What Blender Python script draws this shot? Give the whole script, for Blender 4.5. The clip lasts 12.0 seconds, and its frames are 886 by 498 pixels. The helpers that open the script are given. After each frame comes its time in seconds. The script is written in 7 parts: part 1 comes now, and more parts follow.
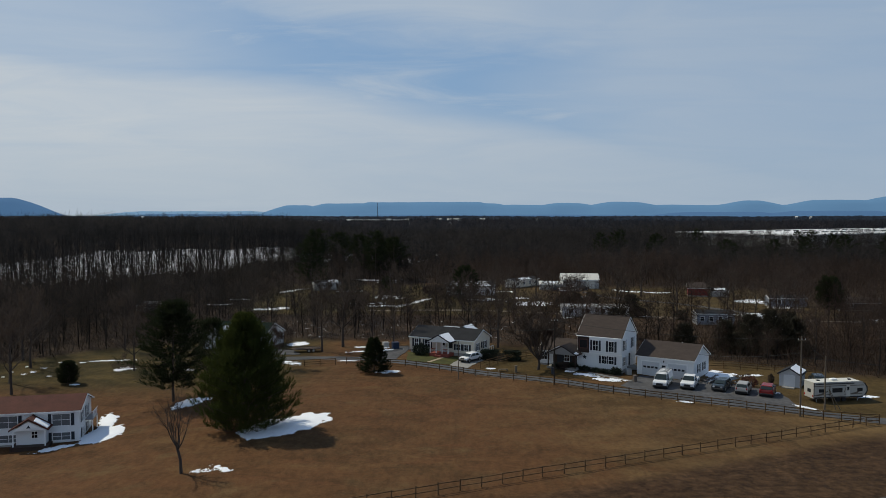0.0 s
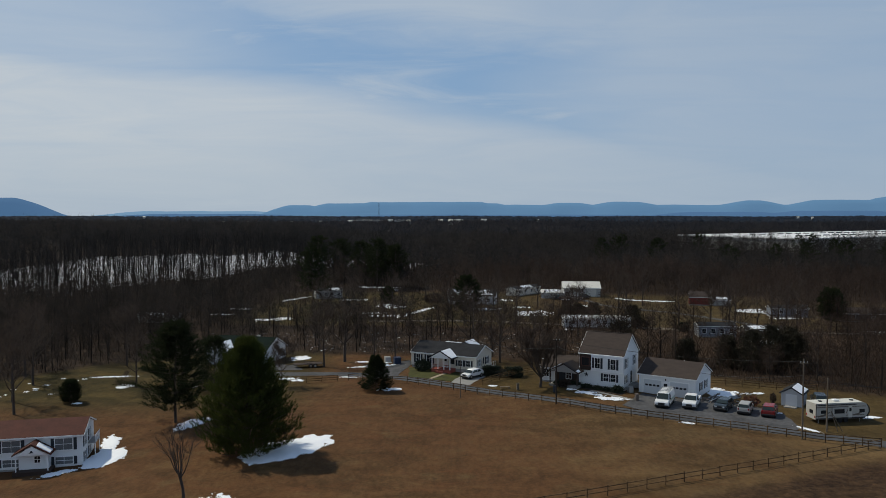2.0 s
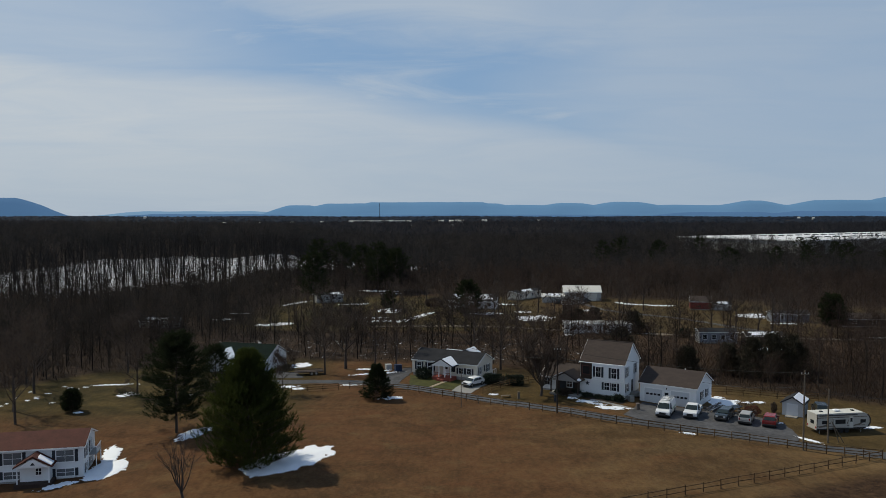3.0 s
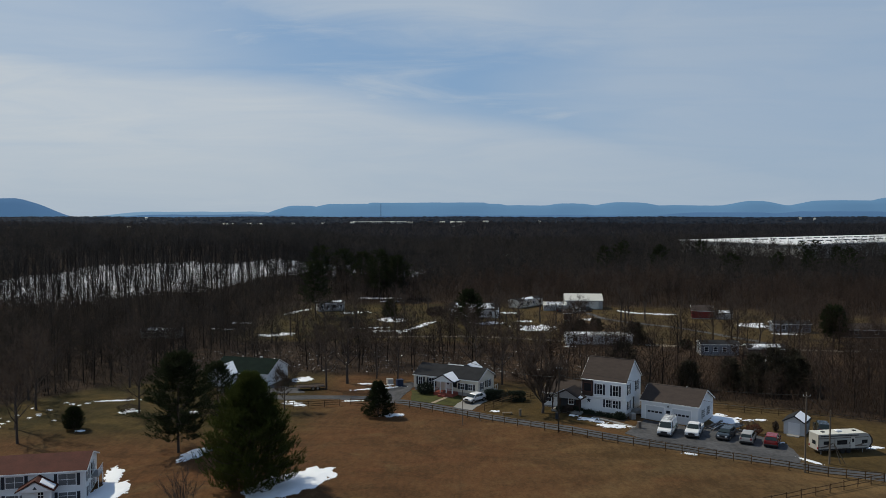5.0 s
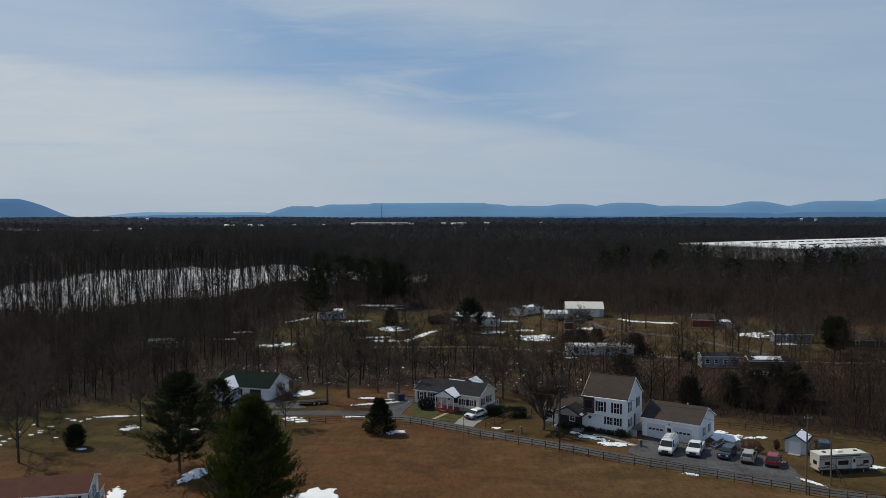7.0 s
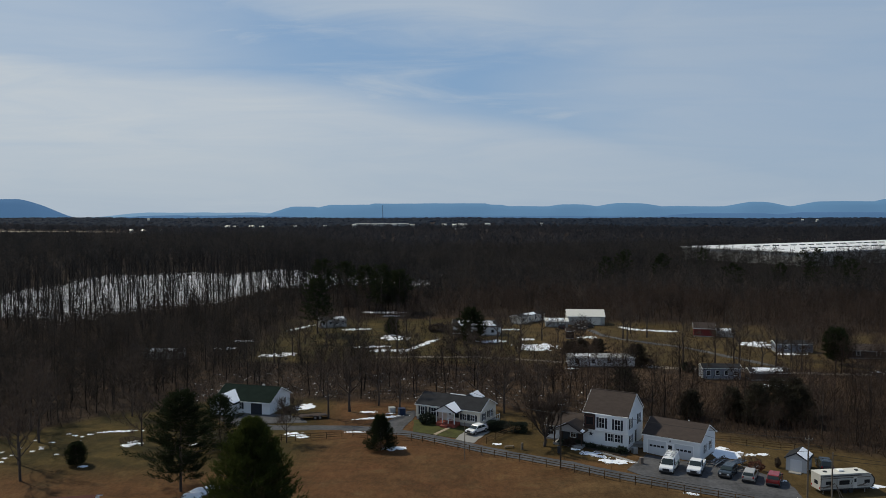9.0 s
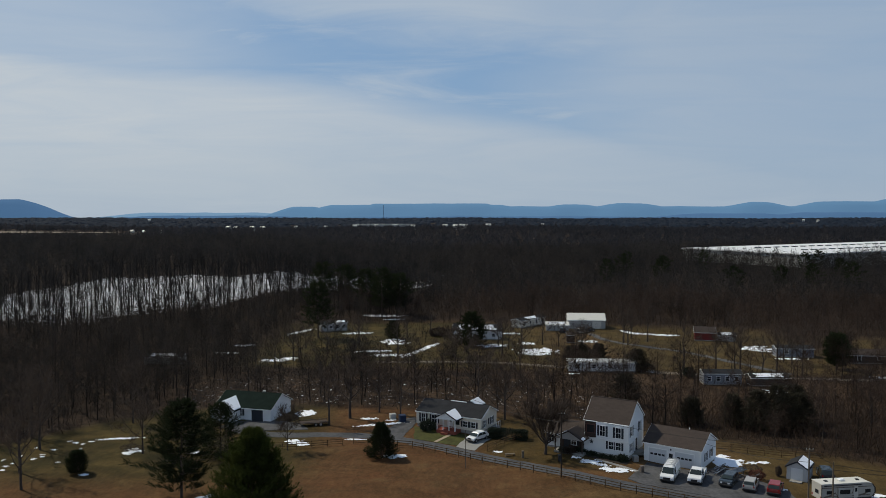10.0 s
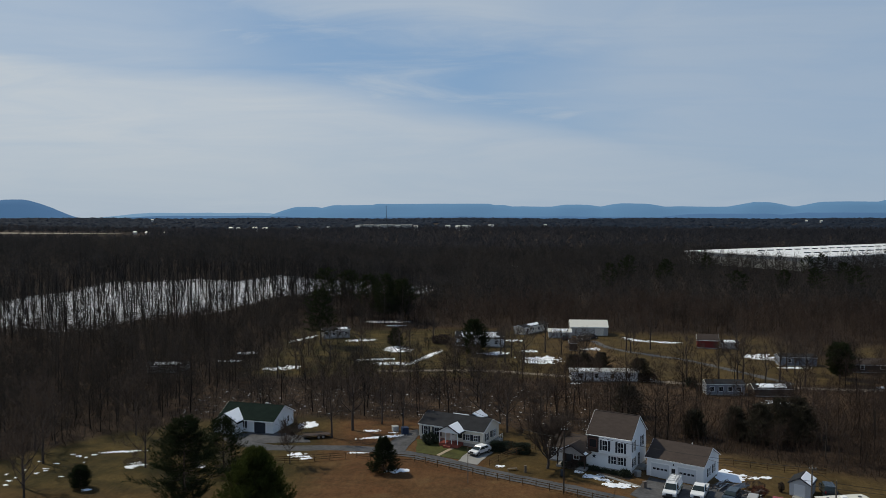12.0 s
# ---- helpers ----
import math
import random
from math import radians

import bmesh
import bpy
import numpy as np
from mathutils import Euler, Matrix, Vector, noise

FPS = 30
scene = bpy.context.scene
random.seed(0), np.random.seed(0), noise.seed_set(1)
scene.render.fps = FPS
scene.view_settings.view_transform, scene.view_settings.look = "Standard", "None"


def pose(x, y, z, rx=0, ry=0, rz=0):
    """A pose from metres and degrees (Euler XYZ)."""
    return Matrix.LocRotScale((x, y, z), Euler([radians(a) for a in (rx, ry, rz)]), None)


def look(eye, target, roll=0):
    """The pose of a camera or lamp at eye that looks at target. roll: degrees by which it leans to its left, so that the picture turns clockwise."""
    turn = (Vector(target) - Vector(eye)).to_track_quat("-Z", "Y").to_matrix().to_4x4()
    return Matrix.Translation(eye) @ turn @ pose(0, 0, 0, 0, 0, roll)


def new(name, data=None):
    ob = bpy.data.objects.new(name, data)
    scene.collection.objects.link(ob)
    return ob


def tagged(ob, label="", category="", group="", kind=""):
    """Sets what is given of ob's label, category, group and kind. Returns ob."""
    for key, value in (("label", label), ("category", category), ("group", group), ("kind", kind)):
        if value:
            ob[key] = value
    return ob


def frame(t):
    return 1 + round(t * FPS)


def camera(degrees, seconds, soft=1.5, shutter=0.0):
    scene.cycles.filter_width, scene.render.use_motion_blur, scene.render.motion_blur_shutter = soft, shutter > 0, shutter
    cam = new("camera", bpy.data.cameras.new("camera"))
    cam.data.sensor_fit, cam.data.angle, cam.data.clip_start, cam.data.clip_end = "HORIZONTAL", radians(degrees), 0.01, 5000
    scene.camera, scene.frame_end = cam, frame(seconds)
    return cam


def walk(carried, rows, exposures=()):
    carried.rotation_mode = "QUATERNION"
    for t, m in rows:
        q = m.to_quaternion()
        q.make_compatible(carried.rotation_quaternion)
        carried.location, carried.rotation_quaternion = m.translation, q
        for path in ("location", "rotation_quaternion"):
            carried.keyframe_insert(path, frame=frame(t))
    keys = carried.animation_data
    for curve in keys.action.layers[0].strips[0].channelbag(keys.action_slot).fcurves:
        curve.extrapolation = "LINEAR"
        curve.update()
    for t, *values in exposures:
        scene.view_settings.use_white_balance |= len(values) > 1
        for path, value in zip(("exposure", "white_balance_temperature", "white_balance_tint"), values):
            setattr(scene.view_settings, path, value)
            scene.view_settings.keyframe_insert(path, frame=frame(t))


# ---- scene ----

# ---- camera and its climb ----
cam = camera(57.9, 12.0, soft=0.7)
ROWS = [
    (0.0, 0.000, 0.000, 26.000, 0.000, -2.600),
    (0.5, -0.024, 0.023, 26.758, 0.022, -2.614),
    (1.0, -0.047, 0.046, 27.503, 0.045, -2.625),
    (1.5, -0.068, 0.069, 28.237, 0.070, -2.634),
    (2.0, -0.087, 0.092, 28.963, 0.096, -2.640),
    (2.5, -0.105, 0.115, 29.681, 0.121, -2.645),
    (3.0, -0.122, 0.138, 30.395, 0.145, -2.648),
    (4.0, -0.150, 0.183, 31.806, 0.190, -2.651),
    (5.0, -0.173, 0.227, 33.213, 0.231, -2.652),
    (6.0, -0.190, 0.271, 34.608, 0.265, -2.652),
    (7.0, -0.201, 0.314, 35.992, 0.296, -2.652),
    (8.0, -0.204, 0.357, 37.356, 0.328, -2.654),
    (9.0, -0.204, 0.400, 38.701, 0.366, -2.658),
    (9.5, -0.201, 0.421, 39.357, 0.391, -2.661),
    (10.0, -0.196, 0.442, 40.001, 0.420, -2.664),
    (10.5, -0.190, 0.463, 40.630, 0.455, -2.667),
    (11.0, -0.183, 0.484, 41.241, 0.498, -2.671),
    (11.5, -0.174, 0.504, 41.832, 0.549, -2.674),
    (12.0, -0.164, 0.525, 42.400, 0.612, -2.678),
]
walk(cam, [(t, pose(x, y, z, 90 + pitch, 0, yaw)) for t, x, y, z, yaw, pitch in ROWS], exposures=[(0.0, -0.6), (12.0, -0.6)])

# ---- sky and sun ----
SUN_AZ, SUN_EL = -57.0, 48.0          # degrees clockwise from straight ahead, and above the horizon
sun_way = Vector((math.sin(radians(SUN_AZ)) * math.cos(radians(SUN_EL)), math.cos(radians(SUN_AZ)) * math.cos(radians(SUN_EL)), math.sin(radians(SUN_EL))))
sun_data = bpy.data.lights.new("sun", "SUN")
sun_data.energy, sun_data.angle, sun_data.color = 4.75, radians(0.6), (1.0, 0.925, 0.74)
sun = new("sun", sun_data)
sun.matrix_world = look(sun_way * 100, (0, 0, 0))


class Nodes:
    """Short hand for building a node tree."""

    def __init__(self, tree):
        self.tree = tree
        tree.nodes.clear()

    def add(self, kind, **values):
        node = self.tree.nodes.new(kind)
        for key, value in values.items():
            if key == "sky_type":
                node.sky_type = value
            elif key == "operation":
                node.operation = value
            elif key == "attribute_name":
                node.attribute_name = value
            else:
                self.put(node.inputs[key], value)
        return node

    def put(self, socket, value):
        if isinstance(value, bpy.types.NodeSocket):
            self.tree.links.new(value, socket)
        else:
            socket.default_value = value

    def maths(self, op, a, b=0.0, clamp=False):
        node = self.tree.nodes.new("ShaderNodeMath")
        node.operation, node.use_clamp = op, clamp
        self.put(node.inputs[0], a)
        self.put(node.inputs[1], b)
        return node.outputs[0]

    def mix(self, fac, a, b, blend="MIX"):
        node = self.tree.nodes.new("ShaderNodeMix")
        node.data_type, node.blend_type = "RGBA", blend
        self.put(node.inputs[0], fac)
        self.put(node.inputs[6], a)
        self.put(node.inputs[7], b)
        return node.outputs[2]

    def noise(self, scale, vector=None, detail=4.0, rough=0.55, distort=0.0):
        node = self.tree.nodes.new("ShaderNodeTexNoise")
        node.inputs["Scale"].default_value, node.inputs["Detail"].default_value = scale, detail
        node.inputs["Roughness"].default_value, node.inputs["Distortion"].default_value = rough, distort
        if vector is not None:
            self.put(node.inputs["Vector"], vector)
        return node.outputs[0]

    def ramp(self, value, low, high):
        node = self.tree.nodes.new("ShaderNodeMapRange")
        node.interpolation_type = "SMOOTHSTEP"
        self.put(node.inputs[0], value)
        node.inputs[1].default_value, node.inputs[2].default_value = low, high
        return node.outputs[0]


world = bpy.data.worlds.new("sky")
scene.world = world
world.use_nodes = True
n = Nodes(world.node_tree)
sky = n.add("ShaderNodeTexSky", sky_type="NISHITA")
sky.sun_disc, sky.sun_elevation, sky.sun_rotation = False, radians(SUN_EL), radians(SUN_AZ)
sky.air_density, sky.dust_density, sky.ozone_density = 1.0, 0.6, 1.5
way = n.add("ShaderNodeTexCoord").outputs["Generated"]
parts = n.add("ShaderNodeSeparateXYZ", Vector=way)
ahead = n.maths("MAXIMUM", parts.outputs[1], 0.05)
side = n.maths("DIVIDE", parts.outputs[0], ahead)
up = n.maths("DIVIDE", parts.outputs[2], ahead)
flat = n.add("ShaderNodeCombineXYZ", X=n.maths("MULTIPLY", side, 1.0), Y=n.maths("MULTIPLY", up, 2.0)).outputs[0]
turned = n.add("ShaderNodeMapping", Vector=flat)
turned.inputs["Rotation"].default_value[2] = radians(22)
turned.inputs["Scale"].default_value = (0.55, 2.0, 1.0)
broad = n.noise(2.2, turned.outputs[0], 6, 0.55, 0.4)
fine = n.noise(6.5, turned.outputs[0], 7, 0.6, 0.8)
soft_fine = n.noise(3.0, flat, 3, 0.5)
# a bank of thin cloud whose upper edge falls to the right, a bluer gap above it, and a veil over all
edge = n.maths("ADD", n.maths("SUBTRACT", 0.125, n.maths("MULTIPLY", side, 0.155)), n.maths("MULTIPLY", n.maths("SUBTRACT", broad, 0.5), 0.10))
bank = n.ramp(n.maths("SUBTRACT", edge, up), -0.035, 0.030)
gap_x = n.maths("ADD", n.maths("MULTIPLY", side, 1.0), n.maths("MULTIPLY", n.maths("SUBTRACT", broad, 0.5), 0.5))
veil_right = n.ramp(gap_x, -0.02, 0.30)
veil_left = n.ramp(gap_x, -0.12, -0.50)
wisps = n.ramp(n.maths("ADD", n.maths("MULTIPLY", fine, 0.6), n.maths("MULTIPLY", broad, 0.5)), 0.45, 0.75)
above = n.maths("SUBTRACT", up, edge)
veil_up = n.maths("MULTIPLY", n.ramp(n.maths("ADD", above, n.maths("MULTIPLY", n.maths("SUBTRACT", fine, 0.5), 0.10)), 0.050, 0.135), n.maths("ADD", 0.25, n.maths("MULTIPLY", soft_fine, 0.75)))
veil = n.maths("MAXIMUM", n.maths("MULTIPLY", veil_right, 0.70), n.maths("MAXIMUM", veil_up, n.maths("MULTIPLY", veil_left, 0.50)))
cover = n.maths("MAXIMUM", n.maths("MULTIPLY", bank, 0.88), n.maths("MAXIMUM", veil, n.maths("MULTIPLY", wisps, 0.68)))
cover = n.maths("MULTIPLY", cover, n.maths("ADD", 0.55, n.maths("MULTIPLY", fine, 0.90)), True)
cover = n.maths("MULTIPLY", cover, n.maths("SUBTRACT", 1.0, n.maths("MULTIPLY", n.ramp(parts.outputs[2], 0.30, 0.62), 0.7)))
low = n.ramp(up, 0.14, 0.0)
left = n.ramp(side, 0.55, -0.45)
cloud = n.mix(left, (4.9, 6.05, 7.5, 1), (7.2, 7.9, 8.5, 1))
cloud = n.mix(n.maths('MULTIPLY', low, 0.6), cloud, (5.2, 6.3, 7.4, 1))
deep = n.mix(n.ramp(parts.outputs[2], 0.25, 0.75), (2.9, 4.9, 7.8, 1), (1.5, 2.7, 4.9, 1))
clear = n.mix(0.75, sky.outputs[0], deep)
colour = n.mix(cover, clear, cloud)
back = n.add("ShaderNodeBackground", Color=colour, Strength=0.11)
n.add("ShaderNodeOutputWorld", Surface=back.outputs[0])


# ---- materials ----
def rgb(r, g, b):
    return (r, g, b, 1.0)


def material(name, colour, rough=0.8, metal=0.0, spread=0.12, grain=6.0, coarse=0.6, bump=0.0, island=0.0, random_tint=0.0, stretch=None, specular=0.3):
    """A surface with a base colour that varies at two scales, grain and fine relief."""
    mat = bpy.data.materials.new(name)
    mat.use_nodes = True
    k = Nodes(mat.node_tree)
    where = k.add("ShaderNodeTexCoord").outputs["Object"]
    if stretch:
        where = k.add("ShaderNodeMapping", Vector=where, Scale=stretch).outputs[0]
    small, large = k.noise(grain, where, 5, 0.6), k.noise(coarse, where, 3, 0.5)
    value = k.maths("ADD", 1 - spread, k.maths("MULTIPLY", k.maths("ADD", small, large), spread))
    if island:
        geo = k.add("ShaderNodeNewGeometry").outputs["Random Per Island"]
        value = k.maths("MULTIPLY", value, k.maths("ADD", 1 - island, k.maths("MULTIPLY", geo, 2 * island)))
    if random_tint:
        info = k.add("ShaderNodeObjectInfo").outputs["Random"]
        value = k.maths("MULTIPLY", value, k.maths("ADD", 1 - random_tint, k.maths("MULTIPLY", info, 2 * random_tint)))
    shade = k.add("ShaderNodeVectorMath", operation="SCALE")
    shade.inputs[0].default_value = colour[:3]
    k.put(shade.inputs["Scale"], value)
    bsdf = k.add("ShaderNodeBsdfPrincipled", Roughness=rough, Metallic=metal)
    bsdf.inputs["Specular IOR Level"].default_value = specular
    k.put(bsdf.inputs["Base Color"], shade.outputs[0])
    if bump:
        b = k.add("ShaderNodeBump", Height=small, Strength=bump)
        b.inputs["Distance"].default_value = 0.03
        k.put(bsdf.inputs["Normal"], b.outputs[0])
    k.add("ShaderNodeOutputMaterial", Surface=bsdf.outputs[0])
    return mat


def woodland(name, grey, red, scale, through_light=0.45, tone=0.30, east=0.0):
    """Bare wood and twigs: grey-brown in places, redder in others, each tree a little lighter or darker than its neighbours."""
    mat = bpy.data.materials.new(name)
    mat.use_nodes = True
    k = Nodes(mat.node_tree)
    where = k.add("ShaderNodeTexCoord").outputs["Object"]
    own = k.add("ShaderNodeAttribute", attribute_name="tone").outputs["Fac"]
    stand = k.maths("ADD", k.noise(scale, where, 4, 0.6), k.maths("MULTIPLY", k.maths("SUBTRACT", own, 0.5), 0.30))
    if east:
        stand = k.maths("ADD", stand, k.maths("MULTIPLY", k.maths("SUBTRACT", k.ramp(k.add("ShaderNodeSeparateXYZ", Vector=where).outputs[0], -60.0, 50.0), 0.5), east))
    hue = k.mix(k.ramp(stand, 0.40, 0.62), grey, red)
    value = k.maths("MULTIPLY", k.maths("ADD", 0.72, k.maths("MULTIPLY", k.noise(scale * 7, where, 3), 0.56)), k.maths("ADD", 0.90, k.maths("MULTIPLY", k.add("ShaderNodeNewGeometry").outputs["Random Per Island"], 0.20)))
    value = k.maths("MULTIPLY", value, k.maths("ADD", 1.0 - tone, k.maths("MULTIPLY", own, 2 * tone)))
    shade = k.add("ShaderNodeVectorMath", operation="SCALE")
    k.put(shade.inputs[0], hue)
    k.put(shade.inputs["Scale"], value)
    bsdf = k.add("ShaderNodeBsdfPrincipled", Roughness=0.95)
    bsdf.inputs["Specular IOR Level"].default_value = 0.1
    k.put(bsdf.inputs["Base Color"], shade.outputs[0])
    thin = k.add("ShaderNodeBsdfTranslucent", Color=shade.outputs[0])
    both = k.add("ShaderNodeMixShader", Fac=through_light)
    k.tree.links.new(bsdf.outputs[0], both.inputs[1])
    k.tree.links.new(thin.outputs[0], both.inputs[2])
    k.add("ShaderNodeOutputMaterial", Surface=both.outputs[0])
    return mat


def siding(name, colour, pitch=0.11):
    """Painted lap siding: level boards with a shadow line at each lap."""
    mat = material(name, colour, 0.6, spread=0.06, grain=3, coarse=0.4)
    k, tree = None, mat.node_tree
    bsdf = next(x for x in tree.nodes if x.type == "BSDF_PRINCIPLED")
    where, split = tree.nodes.new("ShaderNodeTexCoord"), tree.nodes.new("ShaderNodeSeparateXYZ")
    saw, relief = tree.nodes.new("ShaderNodeMath"), tree.nodes.new("ShaderNodeBump")
    saw.operation = "PINGPONG"
    saw.inputs[1].default_value = pitch
    relief.inputs["Strength"].default_value, relief.inputs["Distance"].default_value = 0.5, 0.02
    tree.links.new(where.outputs["Object"], split.inputs[0])
    tree.links.new(split.outputs[2], saw.inputs[0])
    tree.links.new(saw.outputs[0], relief.inputs["Height"])
    tree.links.new(relief.outputs[0], bsdf.inputs["Normal"])
    return mat


WHITE = siding("white_siding", rgb(0.717, 0.737, 0.755))
CREAM = siding("cream_siding", rgb(0.64, 0.60, 0.52))
TRIM = material("white_trim", rgb(0.78, 0.79, 0.80), 0.5, spread=0.05)
SHINGLE_BROWN = material("brown_shingle", rgb(0.046, 0.034, 0.029), 0.9, spread=0.75, grain=5, coarse=0.8, bump=0.3, stretch=(1, 1, 4))
SHINGLE_GREY = material("grey_shingle", rgb(0.025, 0.026, 0.029), 0.95, spread=0.75, grain=5, coarse=0.8, bump=0.3, specular=0.12)
SHINGLE_RED = material("red_shingle", rgb(0.070, 0.021, 0.014), 0.9, spread=0.75, grain=5, coarse=0.8, bump=0.3)
SHINGLE_GREEN = material("green_shingle", rgb(0.010, 0.017, 0.014), 0.95, spread=0.75, grain=5, coarse=0.8, bump=0.3, specular=0.04)
# paler, mottled grey-blue panes for the split-level house
PALE_GLASS = material("pale_glass", rgb(0.13, 0.14, 0.15), 0.15, spread=0.5, grain=2.5, coarse=0.9, specular=0.4)
SHUTTER = material("dark_shutter", rgb(0.020, 0.026, 0.036), 0.6)
GLASS = material("window_glass", rgb(0.018, 0.021, 0.025), 0.12, spread=0.3, grain=1.2, specular=0.3)
FOUNDATION = material("block_foundation", rgb(0.30, 0.29, 0.28), 0.9, spread=0.2, bump=0.3)
BROWN_PANEL = material("brown_panelling", rgb(0.042, 0.027, 0.021), 0.8, spread=0.25, stretch=(8, 8, 0.6))
CONCRETE = material("concrete", rgb(0.235, 0.228, 0.215), 0.9, spread=0.2, grain=3, bump=0.2)
BRICK_RED = material("red_deck", rgb(0.26, 0.07, 0.05), 0.85, spread=0.3)
FENCE_WOOD = material("weathered_fence", rgb(0.105, 0.062, 0.030), 0.9, spread=0.35, grain=4, bump=0.4, random_tint=0.3)
POLE_WOOD = material("pole_wood", rgb(0.030, 0.023, 0.018), 0.9, spread=0.3, stretch=(9, 9, 0.5), bump=0.4)
PALE_POLE = material("pale_pole_wood", rgb(0.13, 0.105, 0.08), 0.9, spread=0.3, stretch=(9, 9, 0.5), bump=0.4)
WIRE = material("black_wire", rgb(0.02, 0.02, 0.02), 0.6)
STEEL = material("galvanised_steel", rgb(0.42, 0.43, 0.44), 0.45, 0.8)
BLUE_STEEL = material("blue_grey_steel", rgb(0.12, 0.15, 0.19), 0.5, 0.3, spread=0.3)
RUBBER = material("rubber", rgb(0.015, 0.015, 0.016), 0.85)
RIM = material("alloy", rgb(0.45, 0.46, 0.47), 0.35, 0.9)
CAR_WHITE = material("white_paint", rgb(0.72, 0.73, 0.74), 0.25, spread=0.03, specular=0.5)
CAR_SILVER = material("silver_paint", rgb(0.42, 0.40, 0.37), 0.3, 0.3, spread=0.03, specular=0.5)
CAR_DARK = material("dark_blue_paint", rgb(0.022, 0.032, 0.042), 0.25, spread=0.05, specular=0.5)
CAR_RED = material("red_paint", rgb(0.22, 0.018, 0.018), 0.25, spread=0.05, specular=0.5)
CAR_GREEN = material("green_band", rgb(0.10, 0.22, 0.16), 0.3)
BLACK_TRIM = material("black_trim", rgb(0.02, 0.02, 0.022), 0.5)
LAMP_GLASS = material("lamp_glass", rgb(0.55, 0.56, 0.58), 0.15, specular=0.6)
RED_GLASS = material("red_lamp_glass", rgb(0.25, 0.01, 0.01), 0.2)
CAMPER_SKIN = material("camper_skin", rgb(0.40, 0.39, 0.36), 0.45, spread=0.1)
CAMPER_ROOF = material("camper_roof", rgb(0.56, 0.55, 0.50), 0.6, spread=0.12)
TAN_BAND = material("tan_band", rgb(0.12, 0.098, 0.078), 0.5)
SNOW = material("old_snow", rgb(0.80, 0.83, 0.88), 0.75, spread=0.10, grain=5, coarse=0.7, bump=0.5)
BARK = material("bark", rgb(0.060, 0.047, 0.040), 0.95, spread=0.35, grain=8, bump=0.5)
TWIG = woodland("bare_twigs", rgb(0.036, 0.031, 0.028), rgb(0.057, 0.040, 0.032), 0.04, 0.45, 0.34, 0.40)
TRUNKS = woodland("bare_trunks", rgb(0.020, 0.018, 0.017), rgb(0.036, 0.030, 0.026), 0.05, 0.0, 0.3, 0.3)
BRUSH = woodland("brown_brush", rgb(0.044, 0.034, 0.028), rgb(0.066, 0.044, 0.030), 0.06, 0.45, 0.3, 0.40)
CROWN_TWIG = woodland("crown_twigs", rgb(0.070, 0.054, 0.045), rgb(0.085, 0.055, 0.040), 0.3, 0.3, 0.0)
BANK_GRASS = woodland("bank_grass", rgb(0.075, 0.040, 0.022), rgb(0.150, 0.090, 0.046), 0.5, 0.5, 0.5)
SLOPE_WOOD = woodland("slope_trunks", rgb(0.020, 0.019, 0.019), rgb(0.030, 0.027, 0.026), 0.012, 0.2, 0.3)
WOODS = woodland("bare_woods", rgb(0.034, 0.033, 0.034), rgb(0.043, 0.038, 0.035), 0.012, 0.45, 0.30, 0.15)
# the two farthest woods are tinted blue: distance haze put into their colour
FAR_WOODS_HAZED = woodland("far_woods", rgb(0.036, 0.038, 0.045), rgb(0.046, 0.044, 0.048), 0.005, 0.5, 0.2)
PLAIN_WOODS_HAZED = woodland("plain_woods", rgb(0.010, 0.017, 0.030), rgb(0.016, 0.021, 0.031), 0.003, 0.0, 0.10)
NEEDLES = woodland("pine_needles", rgb(0.046, 0.058, 0.014), rgb(0.070, 0.074, 0.018), 0.35, 0.35, 0.0)
DARK_NEEDLES = woodland("dark_needles", rgb(0.024, 0.031, 0.014), rgb(0.040, 0.043, 0.018), 0.35, 0.30, 0.0)
HEDGE = material("evergreen_hedge", rgb(0.020, 0.028, 0.016), 0.85, spread=0.35, island=0.35)
BARN_METAL = material("white_barn_metal", rgb(0.60, 0.585, 0.53), 0.5, spread=0.08)
BARN_WALL = material("grey_barn_wall", rgb(0.36, 0.36, 0.35), 0.6, spread=0.1)
RED_BARN = material("red_barn_boards", rgb(0.17, 0.028, 0.024), 0.85, spread=0.3)
ROOF_MEMBRANE = material("white_roof_membrane", rgb(0.640, 0.648, 0.656), 0.7, spread=0.08, grain=0.05, coarse=0.01)
JUNK = material("dull_junk", rgb(0.12, 0.10, 0.09), 0.8, spread=0.5, random_tint=0.4)
TARP = material("blue_tarp", rgb(0.012, 0.026, 0.065), 0.6)
ASPHALT = material("worn_asphalt", rgb(0.058, 0.059, 0.063), 0.9, spread=1.4, grain=1.6, coarse=0.22, bump=0.2)
GRAVEL = material("grey_gravel", rgb(0.066, 0.066, 0.070), 0.95, spread=1.6, grain=1.8, coarse=0.30, bump=0.4)
DIRT = material("bare_dirt_track", rgb(0.17, 0.14, 0.11), 0.95, spread=0.4, grain=1.5, coarse=0.2)
CEDAR = material("brownish_cedar", rgb(0.040, 0.034, 0.020), 0.85, spread=0.35, grain=2.5, coarse=0.4, island=0.4)
GARAGE_DOOR = material("grey_white_door", rgb(0.55, 0.57, 0.60), 0.5, spread=0.05)
CAR_GLASS = material("car_glass", rgb(0.022, 0.030, 0.028), 0.06, spread=0.3, grain=1.5, specular=0.5)


# ---- building helpers ----
def smooth(a, b, v):
    s = np.clip((np.asarray(v, float) - a) / (b - a), 0, 1)
    return s * s * (3 - 2 * s)


